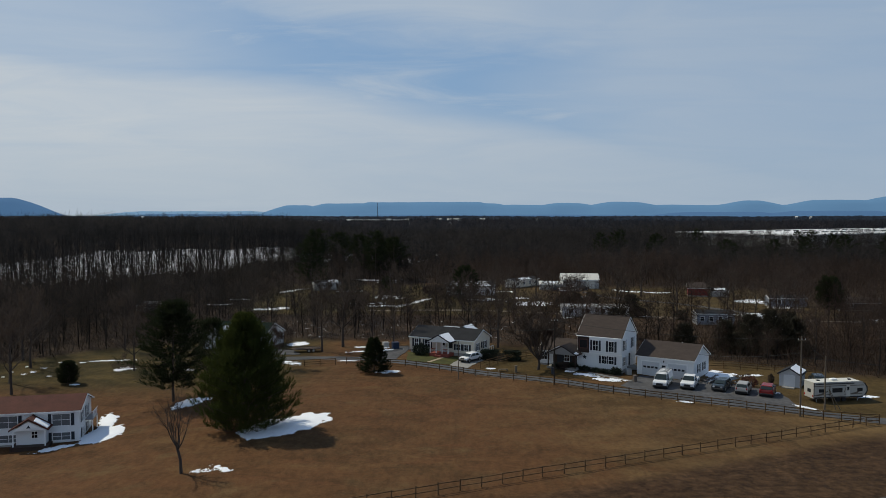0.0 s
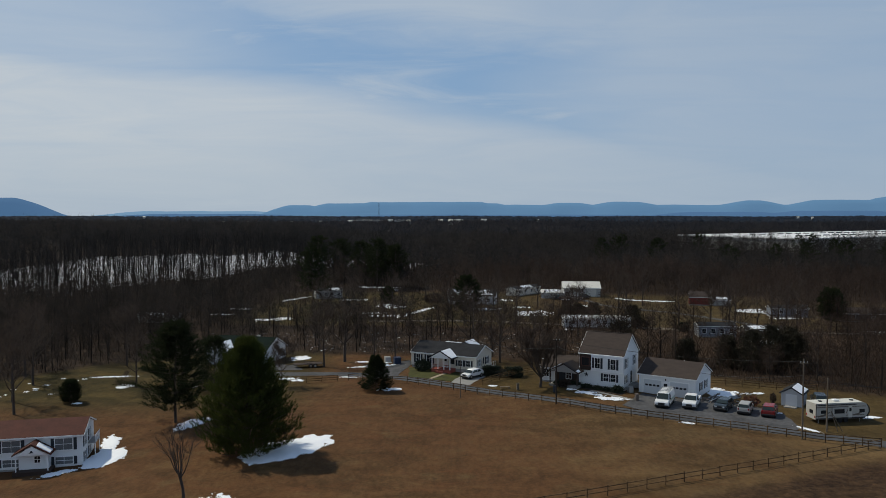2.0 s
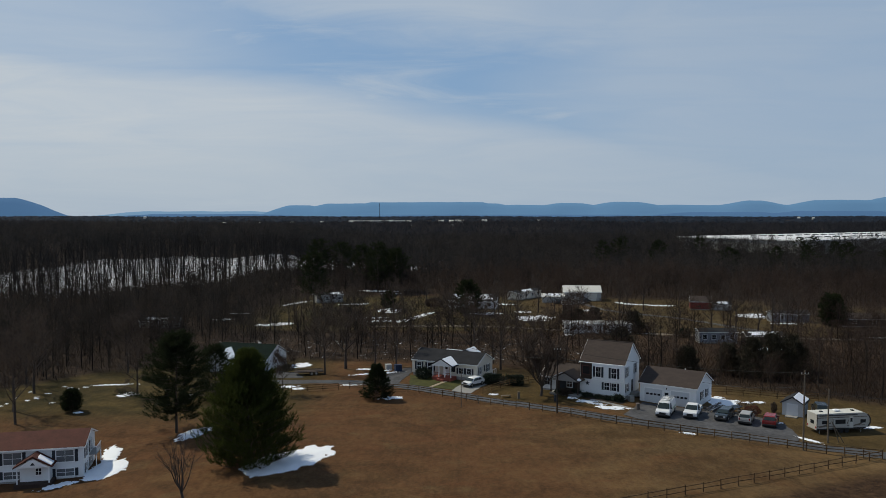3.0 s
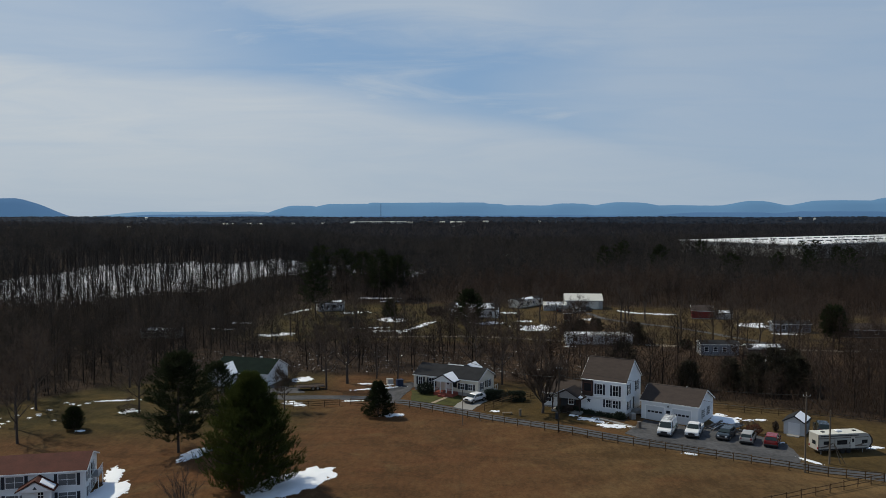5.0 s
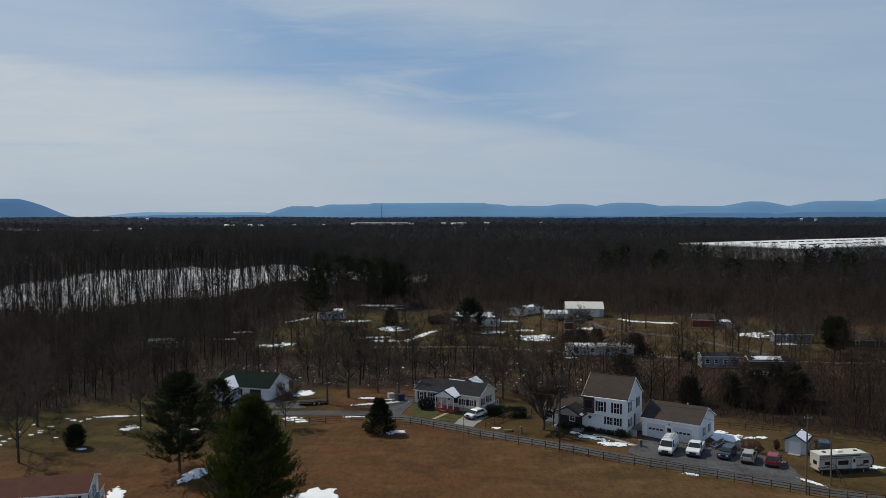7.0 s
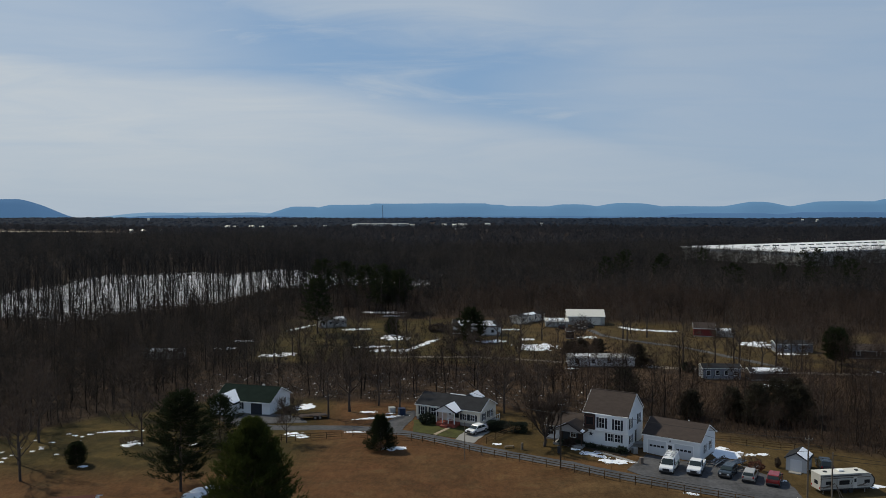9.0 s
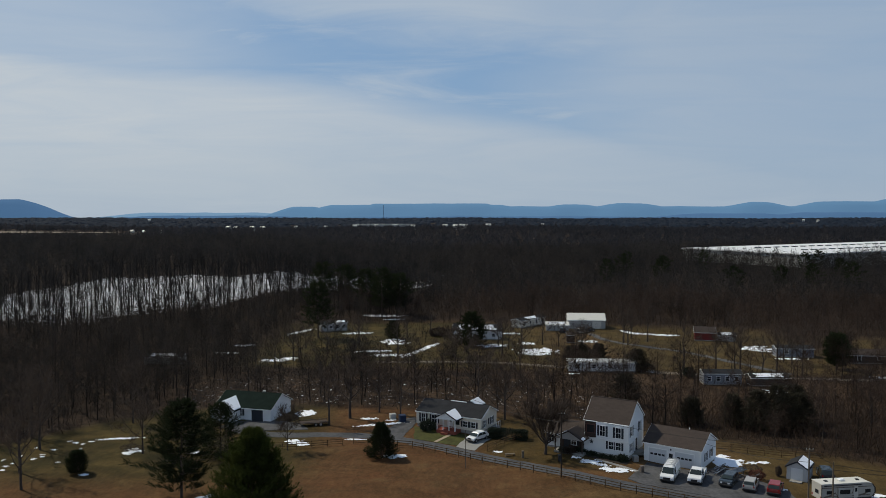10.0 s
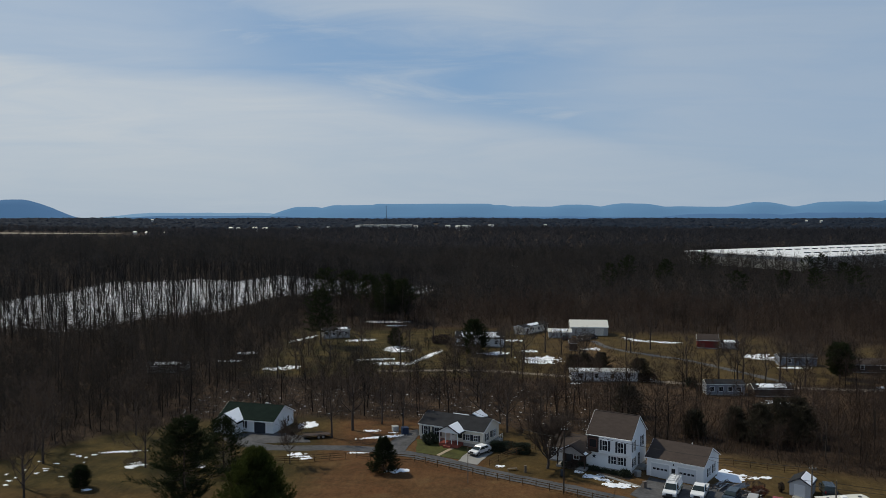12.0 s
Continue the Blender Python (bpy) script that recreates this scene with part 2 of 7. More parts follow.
def height(x, y):
    """The lie of the land: a flat field with shallow hollows, low swells under the house yards, and a wooded rise far to the west."""
    x, y = np.asarray(x, float), np.asarray(y, float)
    hollow = -1.3 * np.exp(-(((x + 50) / 14) ** 2 + ((y - 90) / 20) ** 2))
    west = smooth(-0.06, -0.24, x / np.maximum(y, 1))
    rise = 11 * west * smooth(235, 520, y) * (1 - smooth(580, 900, y))
    roll = 2.5 * np.sin(x / 170 + 1) * np.sin(y / 210) * smooth(420, 800, y)
    knoll = 3 * smooth(-980, -880, x) * smooth(-460, -530, x) * smooth(1270, 1340, y) * smooth(1540, 1450, y)
    yards = 0.62 * np.exp(-(((x - 23) / 10) ** 2 + ((y - 137) / 9) ** 2)) + 0.42 * np.exp(-(((x + 1) / 13) ** 2 + ((y - 152) / 13) ** 2)) + 0.38 * np.exp(-(((x - 18) / 9) ** 2 + ((y - 121) / 7) ** 2))
    return hollow + rise + roll + knoll + yards


def ground_at(x, y):
    return float(height(x, y))


def part(name, bm, mat, parent=None, label=""):
    """Links a bmesh as one mesh object, under a thing or a part."""
    mesh = bpy.data.meshes.new(name)
    bm.to_mesh(mesh)
    bm.free()
    mesh.materials.append(mat)
    ob = new(name, mesh)
    if parent is not None:
        ob.parent = parent
    return tagged(ob, label)


def tri_mesh(name, verts, tris, mats, parent=None, which=None):
    """One mesh object out of arrays of places and triangles."""
    mesh = bpy.data.meshes.new(name)
    verts, tris = np.asarray(verts, np.float32), np.asarray(tris, np.int32)
    mesh.vertices.add(len(verts))
    mesh.vertices.foreach_set("co", verts.ravel())
    mesh.loops.add(tris.size)
    mesh.loops.foreach_set("vertex_index", tris.ravel())
    mesh.polygons.add(len(tris))
    mesh.polygons.foreach_set("loop_start", np.arange(0, tris.size, 3, dtype=np.int32))
    for m in mats:
        mesh.materials.append(m)
    if which is not None:
        mesh.polygons.foreach_set("material_index", np.asarray(which, np.int32))
    mesh.update(calc_edges=True)
    ob = new(name, mesh)
    if parent is not None:
        ob.parent = parent
    return ob


def empty(name, m, label, category, group="", kind=""):
    ob = new(name)
    ob.matrix_world = m
    return tagged(ob, label, category, group, kind)


def box(bm, x0, x1, y0, y1, z0, z1, bevel=0.0):
    r = bmesh.ops.create_cube(bm, size=1, matrix=Matrix.Translation(((x0 + x1) / 2, (y0 + y1) / 2, (z0 + z1) / 2)) @ Matrix.Diagonal((x1 - x0, y1 - y0, z1 - z0, 1)))
    if bevel:
        edges = list({e for v in r["verts"] for e in v.link_edges})
        bmesh.ops.bevel(bm, geom=edges, offset=bevel, segments=1, affect="EDGES")
    return bm


def boxes(*rows, bevel=0.0):
    bm = bmesh.new()
    for row in rows:
        box(bm, *row, bevel=bevel)
    return bm


def rod(bm, a, b, r0, r1=None, sides=8):
    a, b = Vector(a), Vector(b)
    m = Matrix.Translation((a + b) / 2) @ (b - a).to_track_quat("Z", "Y").to_matrix().to_4x4()
    bmesh.ops.create_cone(bm, cap_ends=True, segments=sides, radius1=r0, radius2=r0 if r1 is None else r1, depth=(b - a).length, matrix=m)
    return bm


def extruded(bm, outline, axis, a, b):
    """A prism: the outline (pairs) drawn in the two other axes and drawn out along axis from a to b."""
    def place(p, q, s):
        return {"x": (s, p, q), "y": (p, s, q), "z": (p, q, s)}[axis]
    low = [bm.verts.new(place(p, q, a)) for p, q in outline]
    top = [bm.verts.new(place(p, q, b)) for p, q in outline]
    bm.faces.new(low)
    bm.faces.new(list(reversed(top)))
    for i in range(len(outline)):
        j = (i + 1) % len(outline)
        bm.faces.new((low[j], low[i], top[i], top[j]))
    bmesh.ops.recalc_face_normals(bm, faces=bm.faces)
    return bm


# ---- the land ----
def treeline(x):
    return np.interp(x, [-160, -95, -80, -66, -45, -20, 5, 20, 40, 60, 75, 95, 150], [116, 119, 130, 149, 163, 162, 158, 152, 143, 130, 119, 113, 110])


def settlement(x, y):
    """1 in the far clearing with its scattered houses, 0 in the woods."""
    a = smooth(-62, -48, x) * smooth(112, 96, x) * smooth(198, 206, y + 0.08 * x) * smooth(300, 284, y + 0.20 * np.abs(x))
    b = smooth(112, 120, x) * smooth(168, 150, x) * smooth(192, 200, y) * smooth(262, 240, y)
    return np.maximum(a, b)


def snowy_woods(x, y):
    az = x / np.maximum(y, 1)
    near = np.interp(az, [-0.62, -0.40, -0.18, 0.02], [255, 300, 360, 440])
    far = np.interp(az, [-0.62, -0.40, -0.18, 0.02], [332, 402, 440, 476])
    wave = 9 * np.sin(x / 19 + 1) + 7 * np.sin(x / 7.3 + y / 40)
    slope = smooth(near - 40, near + 20, y + wave) * smooth(far + 18, far - 14, y + wave) * smooth(0.03, -0.04, az)
    gaps = 0.9 * np.exp(-(((x + 8) / 22) ** 2 + ((y - 492) / 20) ** 2)) + 0.9 * np.exp(-(((x - 45) / 15) ** 2 + ((y - 620) / 34) ** 2))
    return np.maximum(slope, np.where(gaps > 0.25, gaps, 0))



def warehouse_site(x, y):
    """1 on and beside the warehouse's plot."""
    dx, dy = x - 192, y - 658
    u, v = dx * 0.857 + dy * 0.515, dy * 0.857 - dx * 0.515
    return smooth(-12, -8, u) * smooth(440, 434, u) * smooth(-119, -116, v) * smooth(14, 10, v)


xs = np.concatenate([-np.geomspace(4900, 92, 46), np.arange(-90, 91, 1.5), np.geomspace(92, 4900, 46)])
ys = np.concatenate([-np.geomspace(1600, 10, 14), np.arange(0, 58, 8), np.arange(58, 300, 1.5), np.geomspace(301, 4850, 110)])
gx, gy = np.meshgrid(xs, ys)
gz = height(gx, gy)
jitter = np.random.RandomState(3)
gz += np.where((gy > 50) & (gy < 320) & (np.abs(gx) < 130), 0.010 * jitter.randn(*gx.shape), 0)
nx, ny = len(xs), len(ys)
idx = np.arange(nx * ny).reshape(ny, nx)
a, b, c, d = idx[:-1, :-1].ravel(), idx[:-1, 1:].ravel(), idx[1:, 1:].ravel(), idx[1:, :-1].ravel()
tris = np.concatenate([np.stack([a, b, c], 1), np.stack([a, c, d], 1)])
ground = tri_mesh("ground", np.stack([gx.ravel(), gy.ravel(), gz.ravel()], 1), tris, [])
ground.data.polygons.foreach_set("use_smooth", np.ones(len(tris), bool))
tagged(ground, "dry winter grass field running into leaf-littered woods", "ground", kind="structure")
woods_floor = smooth(-3, 5, gy - treeline(gx)) * (1 - settlement(gx, gy))
green = np.clip(smooth(-18, -28, gx) * smooth(110, 124, gy) * 0.95 + settlement(gx, gy) * (0.10 + 0.85 * smooth(50, 15, gx)), 0, 1)
yard = 0.75 * smooth(3, 8, gx) * smooth(30, 22, gx) * smooth(124, 128, gy + 0.3 * (gx - 10)) * smooth(160, 150, gy) + 0.6 * smooth(44, 50, gx) * smooth(100, 106, gy + 0.5 * (gx - 48))
green = np.clip(green + yard, 0, 1)
snowy = np.clip(0.78 * snowy_woods(gx, gy) + 0.49 * woods_floor * smooth(200, 190, gy) * smooth(-70, -55, gx) * smooth(60, 30, gx), 0, 1)
berm_line = 71.0 + 0.46 * (gx + 2.5)
rough_bank = smooth(-2.0, -5.0, gy - berm_line)
layer = ground.data.color_attributes.new("cover", "FLOAT_COLOR", "POINT")
layer.data.foreach_set("color", np.stack([woods_floor, green, snowy, rough_bank], -1).astype(np.float32).ravel())

mat = bpy.data.materials.new("land")
mat.use_nodes = True
k = Nodes(mat.node_tree)
where = k.add("ShaderNodeTexCoord").outputs["Object"]
att = k.add("ShaderNodeAttribute", attribute_name="cover")
rgbs = k.add("ShaderNodeSeparateColor", Color=att.outputs["Color"])
big, mid, small, tiny = k.noise(0.035, where, 4), k.noise(0.18, where, 5, 0.6), k.noise(1.1, k.add("ShaderNodeMapping", Vector=where, Scale=(1.5, 0.6, 1)).outputs[0], 5, 0.68), k.noise(5.0, where, 4, 0.7)
streak = k.noise(0.10, k.add("ShaderNodeMapping", Vector=where, Scale=(0.5, 1.5, 1)).outputs[0], 5, 0.6)
east = k.ramp(k.add("ShaderNodeSeparateXYZ", Vector=where).outputs[0], 5.0, 42.0)
dry = k.mix(k.ramp(streak, 0.38, 0.62), rgb(0.076, 0.044, 0.018), rgb(0.128, 0.078, 0.034))
dry = k.mix(k.ramp(k.maths("ADD", k.maths("ADD", k.maths("MULTIPLY", big, 0.55), k.maths("MULTIPLY", mid, 0.45)), k.maths("MULTIPLY", east, -0.16)), 0.31, 0.53), dry, rgb(0.092, 0.045, 0.019))
dry = k.mix(k.maths("MULTIPLY", k.ramp(k.maths("ADD", mid, k.maths("MULTIPLY", east, 0.15)), 0.50, 0.75), 0.6), dry, rgb(0.104, 0.070, 0.032))
mown = k.noise(0.22, k.add("ShaderNodeMapping", Vector=where, Scale=(1.0, 0.9, 1)).outputs[0], 6, 0.65, 0.8)
dry = k.mix(k.maths("MULTIPLY", k.ramp(mown, 0.52, 0.70), 0.35), dry, rgb(0.048, 0.032, 0.014))
rusty = k.noise(0.15, k.add("ShaderNodeMapping", Vector=where, Scale=(0.45, 1.7, 1), Location=(31, 7, 0)).outputs[0], 6, 0.65, 0.6)
dry = k.mix(k.maths("MULTIPLY", k.ramp(rusty, 0.53, 0.66), k.maths("SUBTRACT", 0.60, k.maths("MULTIPLY", east, 0.35))), dry, rgb(0.106, 0.047, 0.020))
lawn = k.mix(k.ramp(mid, 0.35, 0.65), rgb(0.029, 0.025, 0.008), rgb(0.065, 0.046, 0.015))
grass = k.mix(rgbs.outputs[1], dry, lawn)
bank = k.mix(k.ramp(k.noise(0.9, k.add("ShaderNodeMapping", Vector=where, Scale=(0.8, 1.0, 1)).outputs[0], 8, 0.8), 0.40, 0.62), rgb(0.022, 0.012, 0.007), rgb(0.072, 0.040, 0.021))
grass = k.mix(k.maths("MULTIPLY", att.outputs["Alpha"], 0.88), grass, bank)
litter = k.mix(k.ramp(small, 0.3, 0.7), rgb(0.014, 0.010, 0.008), rgb(0.045, 0.029, 0.019))
tan_litter = k.mix(k.ramp(small, 0.3, 0.7), rgb(0.036, 0.023, 0.014), rgb(0.086, 0.054, 0.031))
litter = k.mix(k.maths("MULTIPLY", k.ramp(k.maths("ADD", mid, k.maths("MULTIPLY", k.ramp(k.add("ShaderNodeSeparateXYZ", Vector=where).outputs[0], -10.0, 40.0), 0.22)), 0.52, 0.70), k.maths("MULTIPLY", 0.9, k.maths("MULTIPLY", k.ramp(k.add("ShaderNodeSeparateXYZ", Vector=where).outputs[1], 212.0, 192.0), k.ramp(k.add("ShaderNodeSeparateXYZ", Vector=where).outputs[1], 150.0, 170.0)))), litter, tan_litter)
grass = k.mix(rgbs.outputs[0], grass, litter)
grit = k.noise(2.4, where, 6, 0.75)
blotch = k.noise(0.42, k.add("ShaderNodeMapping", Vector=where, Scale=(1.5, 0.75, 1)).outputs[0], 6, 0.70, 0.6)
bands = k.noise(0.075, k.add("ShaderNodeMapping", Vector=where, Scale=(0.85, 1.15, 1), Rotation=(0, 0, -0.3)).outputs[0], 8, 0.72, 1.6)
value = k.maths("ADD", 0.36, k.maths("ADD", k.maths("ADD", k.maths("MULTIPLY", k.ramp(small, 0.30, 0.70), 0.26), k.maths("MULTIPLY", k.ramp(bands, 0.32, 0.66), 0.36)), k.maths("ADD", k.maths("MULTIPLY", k.ramp(blotch, 0.34, 0.66), 0.20), k.maths("MULTIPLY", k.ramp(grit, 0.28, 0.72), 0.34))))
toned = k.mix(1.0, grass, k.add("ShaderNodeCombineColor", Red=value, Green=value, Blue=value).outputs[0], "MULTIPLY")
patch = k.noise(0.8, where, 6, 0.7)
lies = k.ramp(k.maths("ADD", rgbs.outputs[2], k.maths("MULTIPLY", k.maths("SUBTRACT", patch, 0.5), 1.6)), 0.66, 0.76)
final = k.mix(lies, toned, rgb(0.78, 0.80, 0.84))
bsdf = k.add("ShaderNodeBsdfPrincipled", Roughness=0.95)
bsdf.inputs["Specular IOR Level"].default_value = 0.1
k.put(bsdf.inputs["Base Color"], final)
relief = k.add("ShaderNodeBump", Height=k.maths("ADD", small, tiny), Strength=0.6)
relief.inputs["Distance"].default_value = 0.12
k.put(bsdf.inputs["Normal"], relief.outputs[0])
k.add("ShaderNodeOutputMaterial", Surface=bsdf.outputs[0])
ground.data.materials.append(mat)


def strip(name, line, width, mat, label, category, lift=0.05, fray=0.15):
    """A road or track of even width along a line of places, laid on the land."""
    pts = [Vector((*p, 0)) for p in line]
    fine = []
    for p, q in zip(pts, pts[1:]):
        steps = max(2, int((q - p).length / 2.0))
        fine += [p.lerp(q, i / steps) for i in range(steps)]
    fine.append(pts[-1])
    soft = [fine[0]] + [(fine[max(i - 2, 0)] + fine[max(i - 1, 0)] + fine[i] + fine[min(i + 1, len(fine) - 1)] + fine[min(i + 2, len(fine) - 1)]) / 5 for i in range(1, len(fine) - 1)] + [fine[-1]]
    rnd = random.Random(len(fine))
    bm = bmesh.new()
    rows = []
    for i, p in enumerate(soft):
        way = (soft[min(i + 1, len(soft) - 1)] - soft[max(i - 1, 0)]).normalized()
        out = Vector((-way.y, way.x, 0))
        row = []
        for s in (-1, -0.5, 0, 0.5, 1):
            q = p + out * (s * width / 2 + (rnd.uniform(-fray, fray) if abs(s) == 1 else 0))
            row.append(bm.verts.new((q.x, q.y, ground_at(q.x, q.y) + lift + (0.04 if abs(s) < 1 else -0.06))))
        rows.append(row)
    for r, s in zip(rows, rows[1:]):
        for i in range(4):
            bm.faces.new((r[i], s[i], s[i + 1], r[i + 1]))
    bmesh.ops.recalc_face_normals(bm, faces=bm.faces)
    return tagged(part(name, bm, mat), label, category, kind="structure")


def pad(name, outline, mat, label, category, lift=0.06):
    """A flat paved or gravelled patch with the given corners."""
    bm = bmesh.new()
    rnd = random.Random(len(outline))
    pts = []
    for p, q in zip(outline, outline[1:] + outline[:1]):
        p, q = Vector((*p, 0)), Vector((*q, 0))
        steps = max(1, int((q - p).length / 1.2))
        for i in range(steps):
            r = p.lerp(q, i / steps) + Vector((rnd.uniform(-0.15, 0.15), rnd.uniform(-0.15, 0.15), 0))
            pts.append(bm.verts.new((r.x, r.y, ground_at(r.x, r.y) + lift)))
    bmesh.ops.triangulate(bm, faces=[bm.faces.new(pts)])
    r = bmesh.ops.extrude_face_region(bm, geom=bm.faces[:])
    bmesh.ops.translate(bm, vec=(0, 0, -0.12), verts=[v for v in r["geom"] if isinstance(v, bmesh.types.BMVert)])
    bmesh.ops.recalc_face_normals(bm, faces=bm.faces)
    return tagged(part(name, bm, mat), label, category, kind="structure")


FENCE_LINE = [(53.8, 97.7), (47.8, 99.6), (40.1, 104.6), (28.4, 111.4), (16.5, 118.2), (1.4, 129.2), (-6.4, 134.3), (-16.6, 136.6)]
strip("lane", [(72, 86), (61, 95), (55.6, 98.9), (49.2, 101.9), (41.4, 106.8), (29.7, 113.6), (17.8, 120.4), (2.7, 131.4), (-5.0, 137.4), (-14, 141.4), (-22, 142.6), (-30, 141.6), (-37, 143.5), (-42, 149)], 3.3, ASPHALT, "narrow worn grey asphalt lane beside the wooden fence", "road")
strip("main_road", [(-20, 40.9), (20, 59.6), (60, 78.2), (110, 101.4)], 6.2, ASPHALT, "grey asphalt road below the grass bank", "road")
strip("far_track", [(-20, 212), (8, 213), (29, 205.5), (62, 196), (95, 190), (130, 188)], 2.6, DIRT, "pale dirt track through the far clearing", "track", fray=0.5)
strip("far_drive", [(46, 262), (49, 247), (58, 237), (66, 230), (76, 212), (84, 196)], 2.6, GRAVEL, "pale gravel drive to the metal barn", "drive", fray=0.5)
pad("parking_pad", [(26.5, 118.6), (31.3, 126.6), (38.9, 121.4), (41.5, 124.5), (46, 118), (48.5, 113.5), (47.8, 106.8), (46.5, 105.0), (36.0, 111.8), (28.5, 116.2)], GRAVEL, "grey asphalt and gravel parking pad in front of the garage", "driveway")
pad("driveway", [(0.9, 134.6), (2.9, 139.6), (5.6, 142.6), (7.9, 141.2), (5.6, 136.2), (4.0, 132.6)], CONCRETE, "short pale concrete driveway beside the ranch house", "driveway")
pad("side_drive", [(-12.5, 142.0), (-9.5, 151.5), (-6.8, 153.5), (-6.0, 150.0), (-8.5, 140.0)], GRAVEL, "grey gravel side drive beside the ranch house", "driveway")
pad("yard_apron", [(-42, 150.5), (-36, 153), (-28, 150), (-26, 145.5), (-36, 145.0)], GRAVEL, "grey gravel apron by the green-roofed house", "driveway")
pad("lawn", [(-6.3, 139.4), (-6.6, 147.0), (3.6, 141.6), (1.6, 135.2)], material("green_lawn", rgb(0.044, 0.046, 0.009), 0.95, spread=1.4, grain=1.6, coarse=0.35, bump=0.4), "greener patch of lawn before the ranch house", "lawn", lift=0.045)
strip("house_walk", [(23.4, 127.4), (26.6, 124.9), (28.9, 122.0)], 0.9, CONCRETE, "pale concrete walk from the house to the parking pad", "path", fray=0.05)
pad("flower_bed", [(20.6, 130.2), (22.0, 131.6), (29.0, 127.2), (27.9, 124.9), (25.0, 126.6)], material("dark_mulch", rgb(0.030, 0.022, 0.017), 0.95, spread=0.5, grain=3, coarse=0.5, bump=0.5), "dark mulched bed along the house front", "flower bed", lift=0.05)
pad("gravel_turnout", [(58.5, 100.2), (60.5, 106.0), (68, 105.0), (70, 94.5), (64, 96.0)], DIRT, "bare gravel turnout beside the lane", "driveway")
strip("front_walk", [(-2.6, 137.4), (-0.6, 140.6), (0.0, 141.6)], 1.0, material("tan_walk", rgb(0.30, 0.24, 0.17), 0.9, spread=0.25, grain=3), "tan stone front walk across the lawn", "path", fray=0.05)


# ---- trees ----
def tubes(p0, p1, r0, r1, sides=3):
    """Tapered tubes, all at once: places and triangles."""
    p0, p1, r0, r1 = (np.asarray(v, float) for v in (p0, p1, r0, r1))
    d = p1 - p0
    d = d / np.maximum(np.linalg.norm(d, axis=1, keepdims=True), 1e-6)
    ref = np.where(np.abs(d[:, 2:3]) > 0.9, np.array([[1.0, 0, 0]]), np.array([[0, 0, 1.0]]))
    u = np.cross(d, ref)
    u /= np.linalg.norm(u, axis=1, keepdims=True)
    w = np.cross(d, u)
    ang = np.arange(sides) * 2 * np.pi / sides
    ring = u[:, None] * np.cos(ang)[None, :, None] + w[:, None] * np.sin(ang)[None, :, None]
    v = np.concatenate([p0[:, None] + ring * r0[:, None, None], p1[:, None] + ring * r1[:, None, None]], 1)
    t = []
    for i in range(sides):
        j = (i + 1) % sides
        t += [(i, j, sides + j), (i, sides + j, sides + i)]
    t = np.array(t)[None] + (np.arange(len(p0)) * 2 * sides)[:, None, None]
    return v.reshape(-1, 3), t.reshape(-1, 3)


def blades(p0, p1, width, rnd):
    """Thin pointed twigs, one triangle each."""
    p0, p1 = np.asarray(p0, float), np.asarray(p1, float)
    out = np.cross(p1 - p0, rnd.randn(len(p0), 3))
    out /= np.maximum(np.linalg.norm(out, axis=1, keepdims=True), 1e-6)
    w = np.asarray(width)[:, None] * 0.5
    v = np.stack([p0 - out * w, p0 + out * w, p1], 1).reshape(-1, 3)
    return v, np.arange(len(v)).reshape(-1, 3)


def joined(*pieces):
    vs, ts, n0 = [], [], 0
    for v, t in pieces:
        vs.append(v)
        ts.append(t + n0)
        n0 += len(v)
    return np.concatenate(vs), np.concatenate(ts)


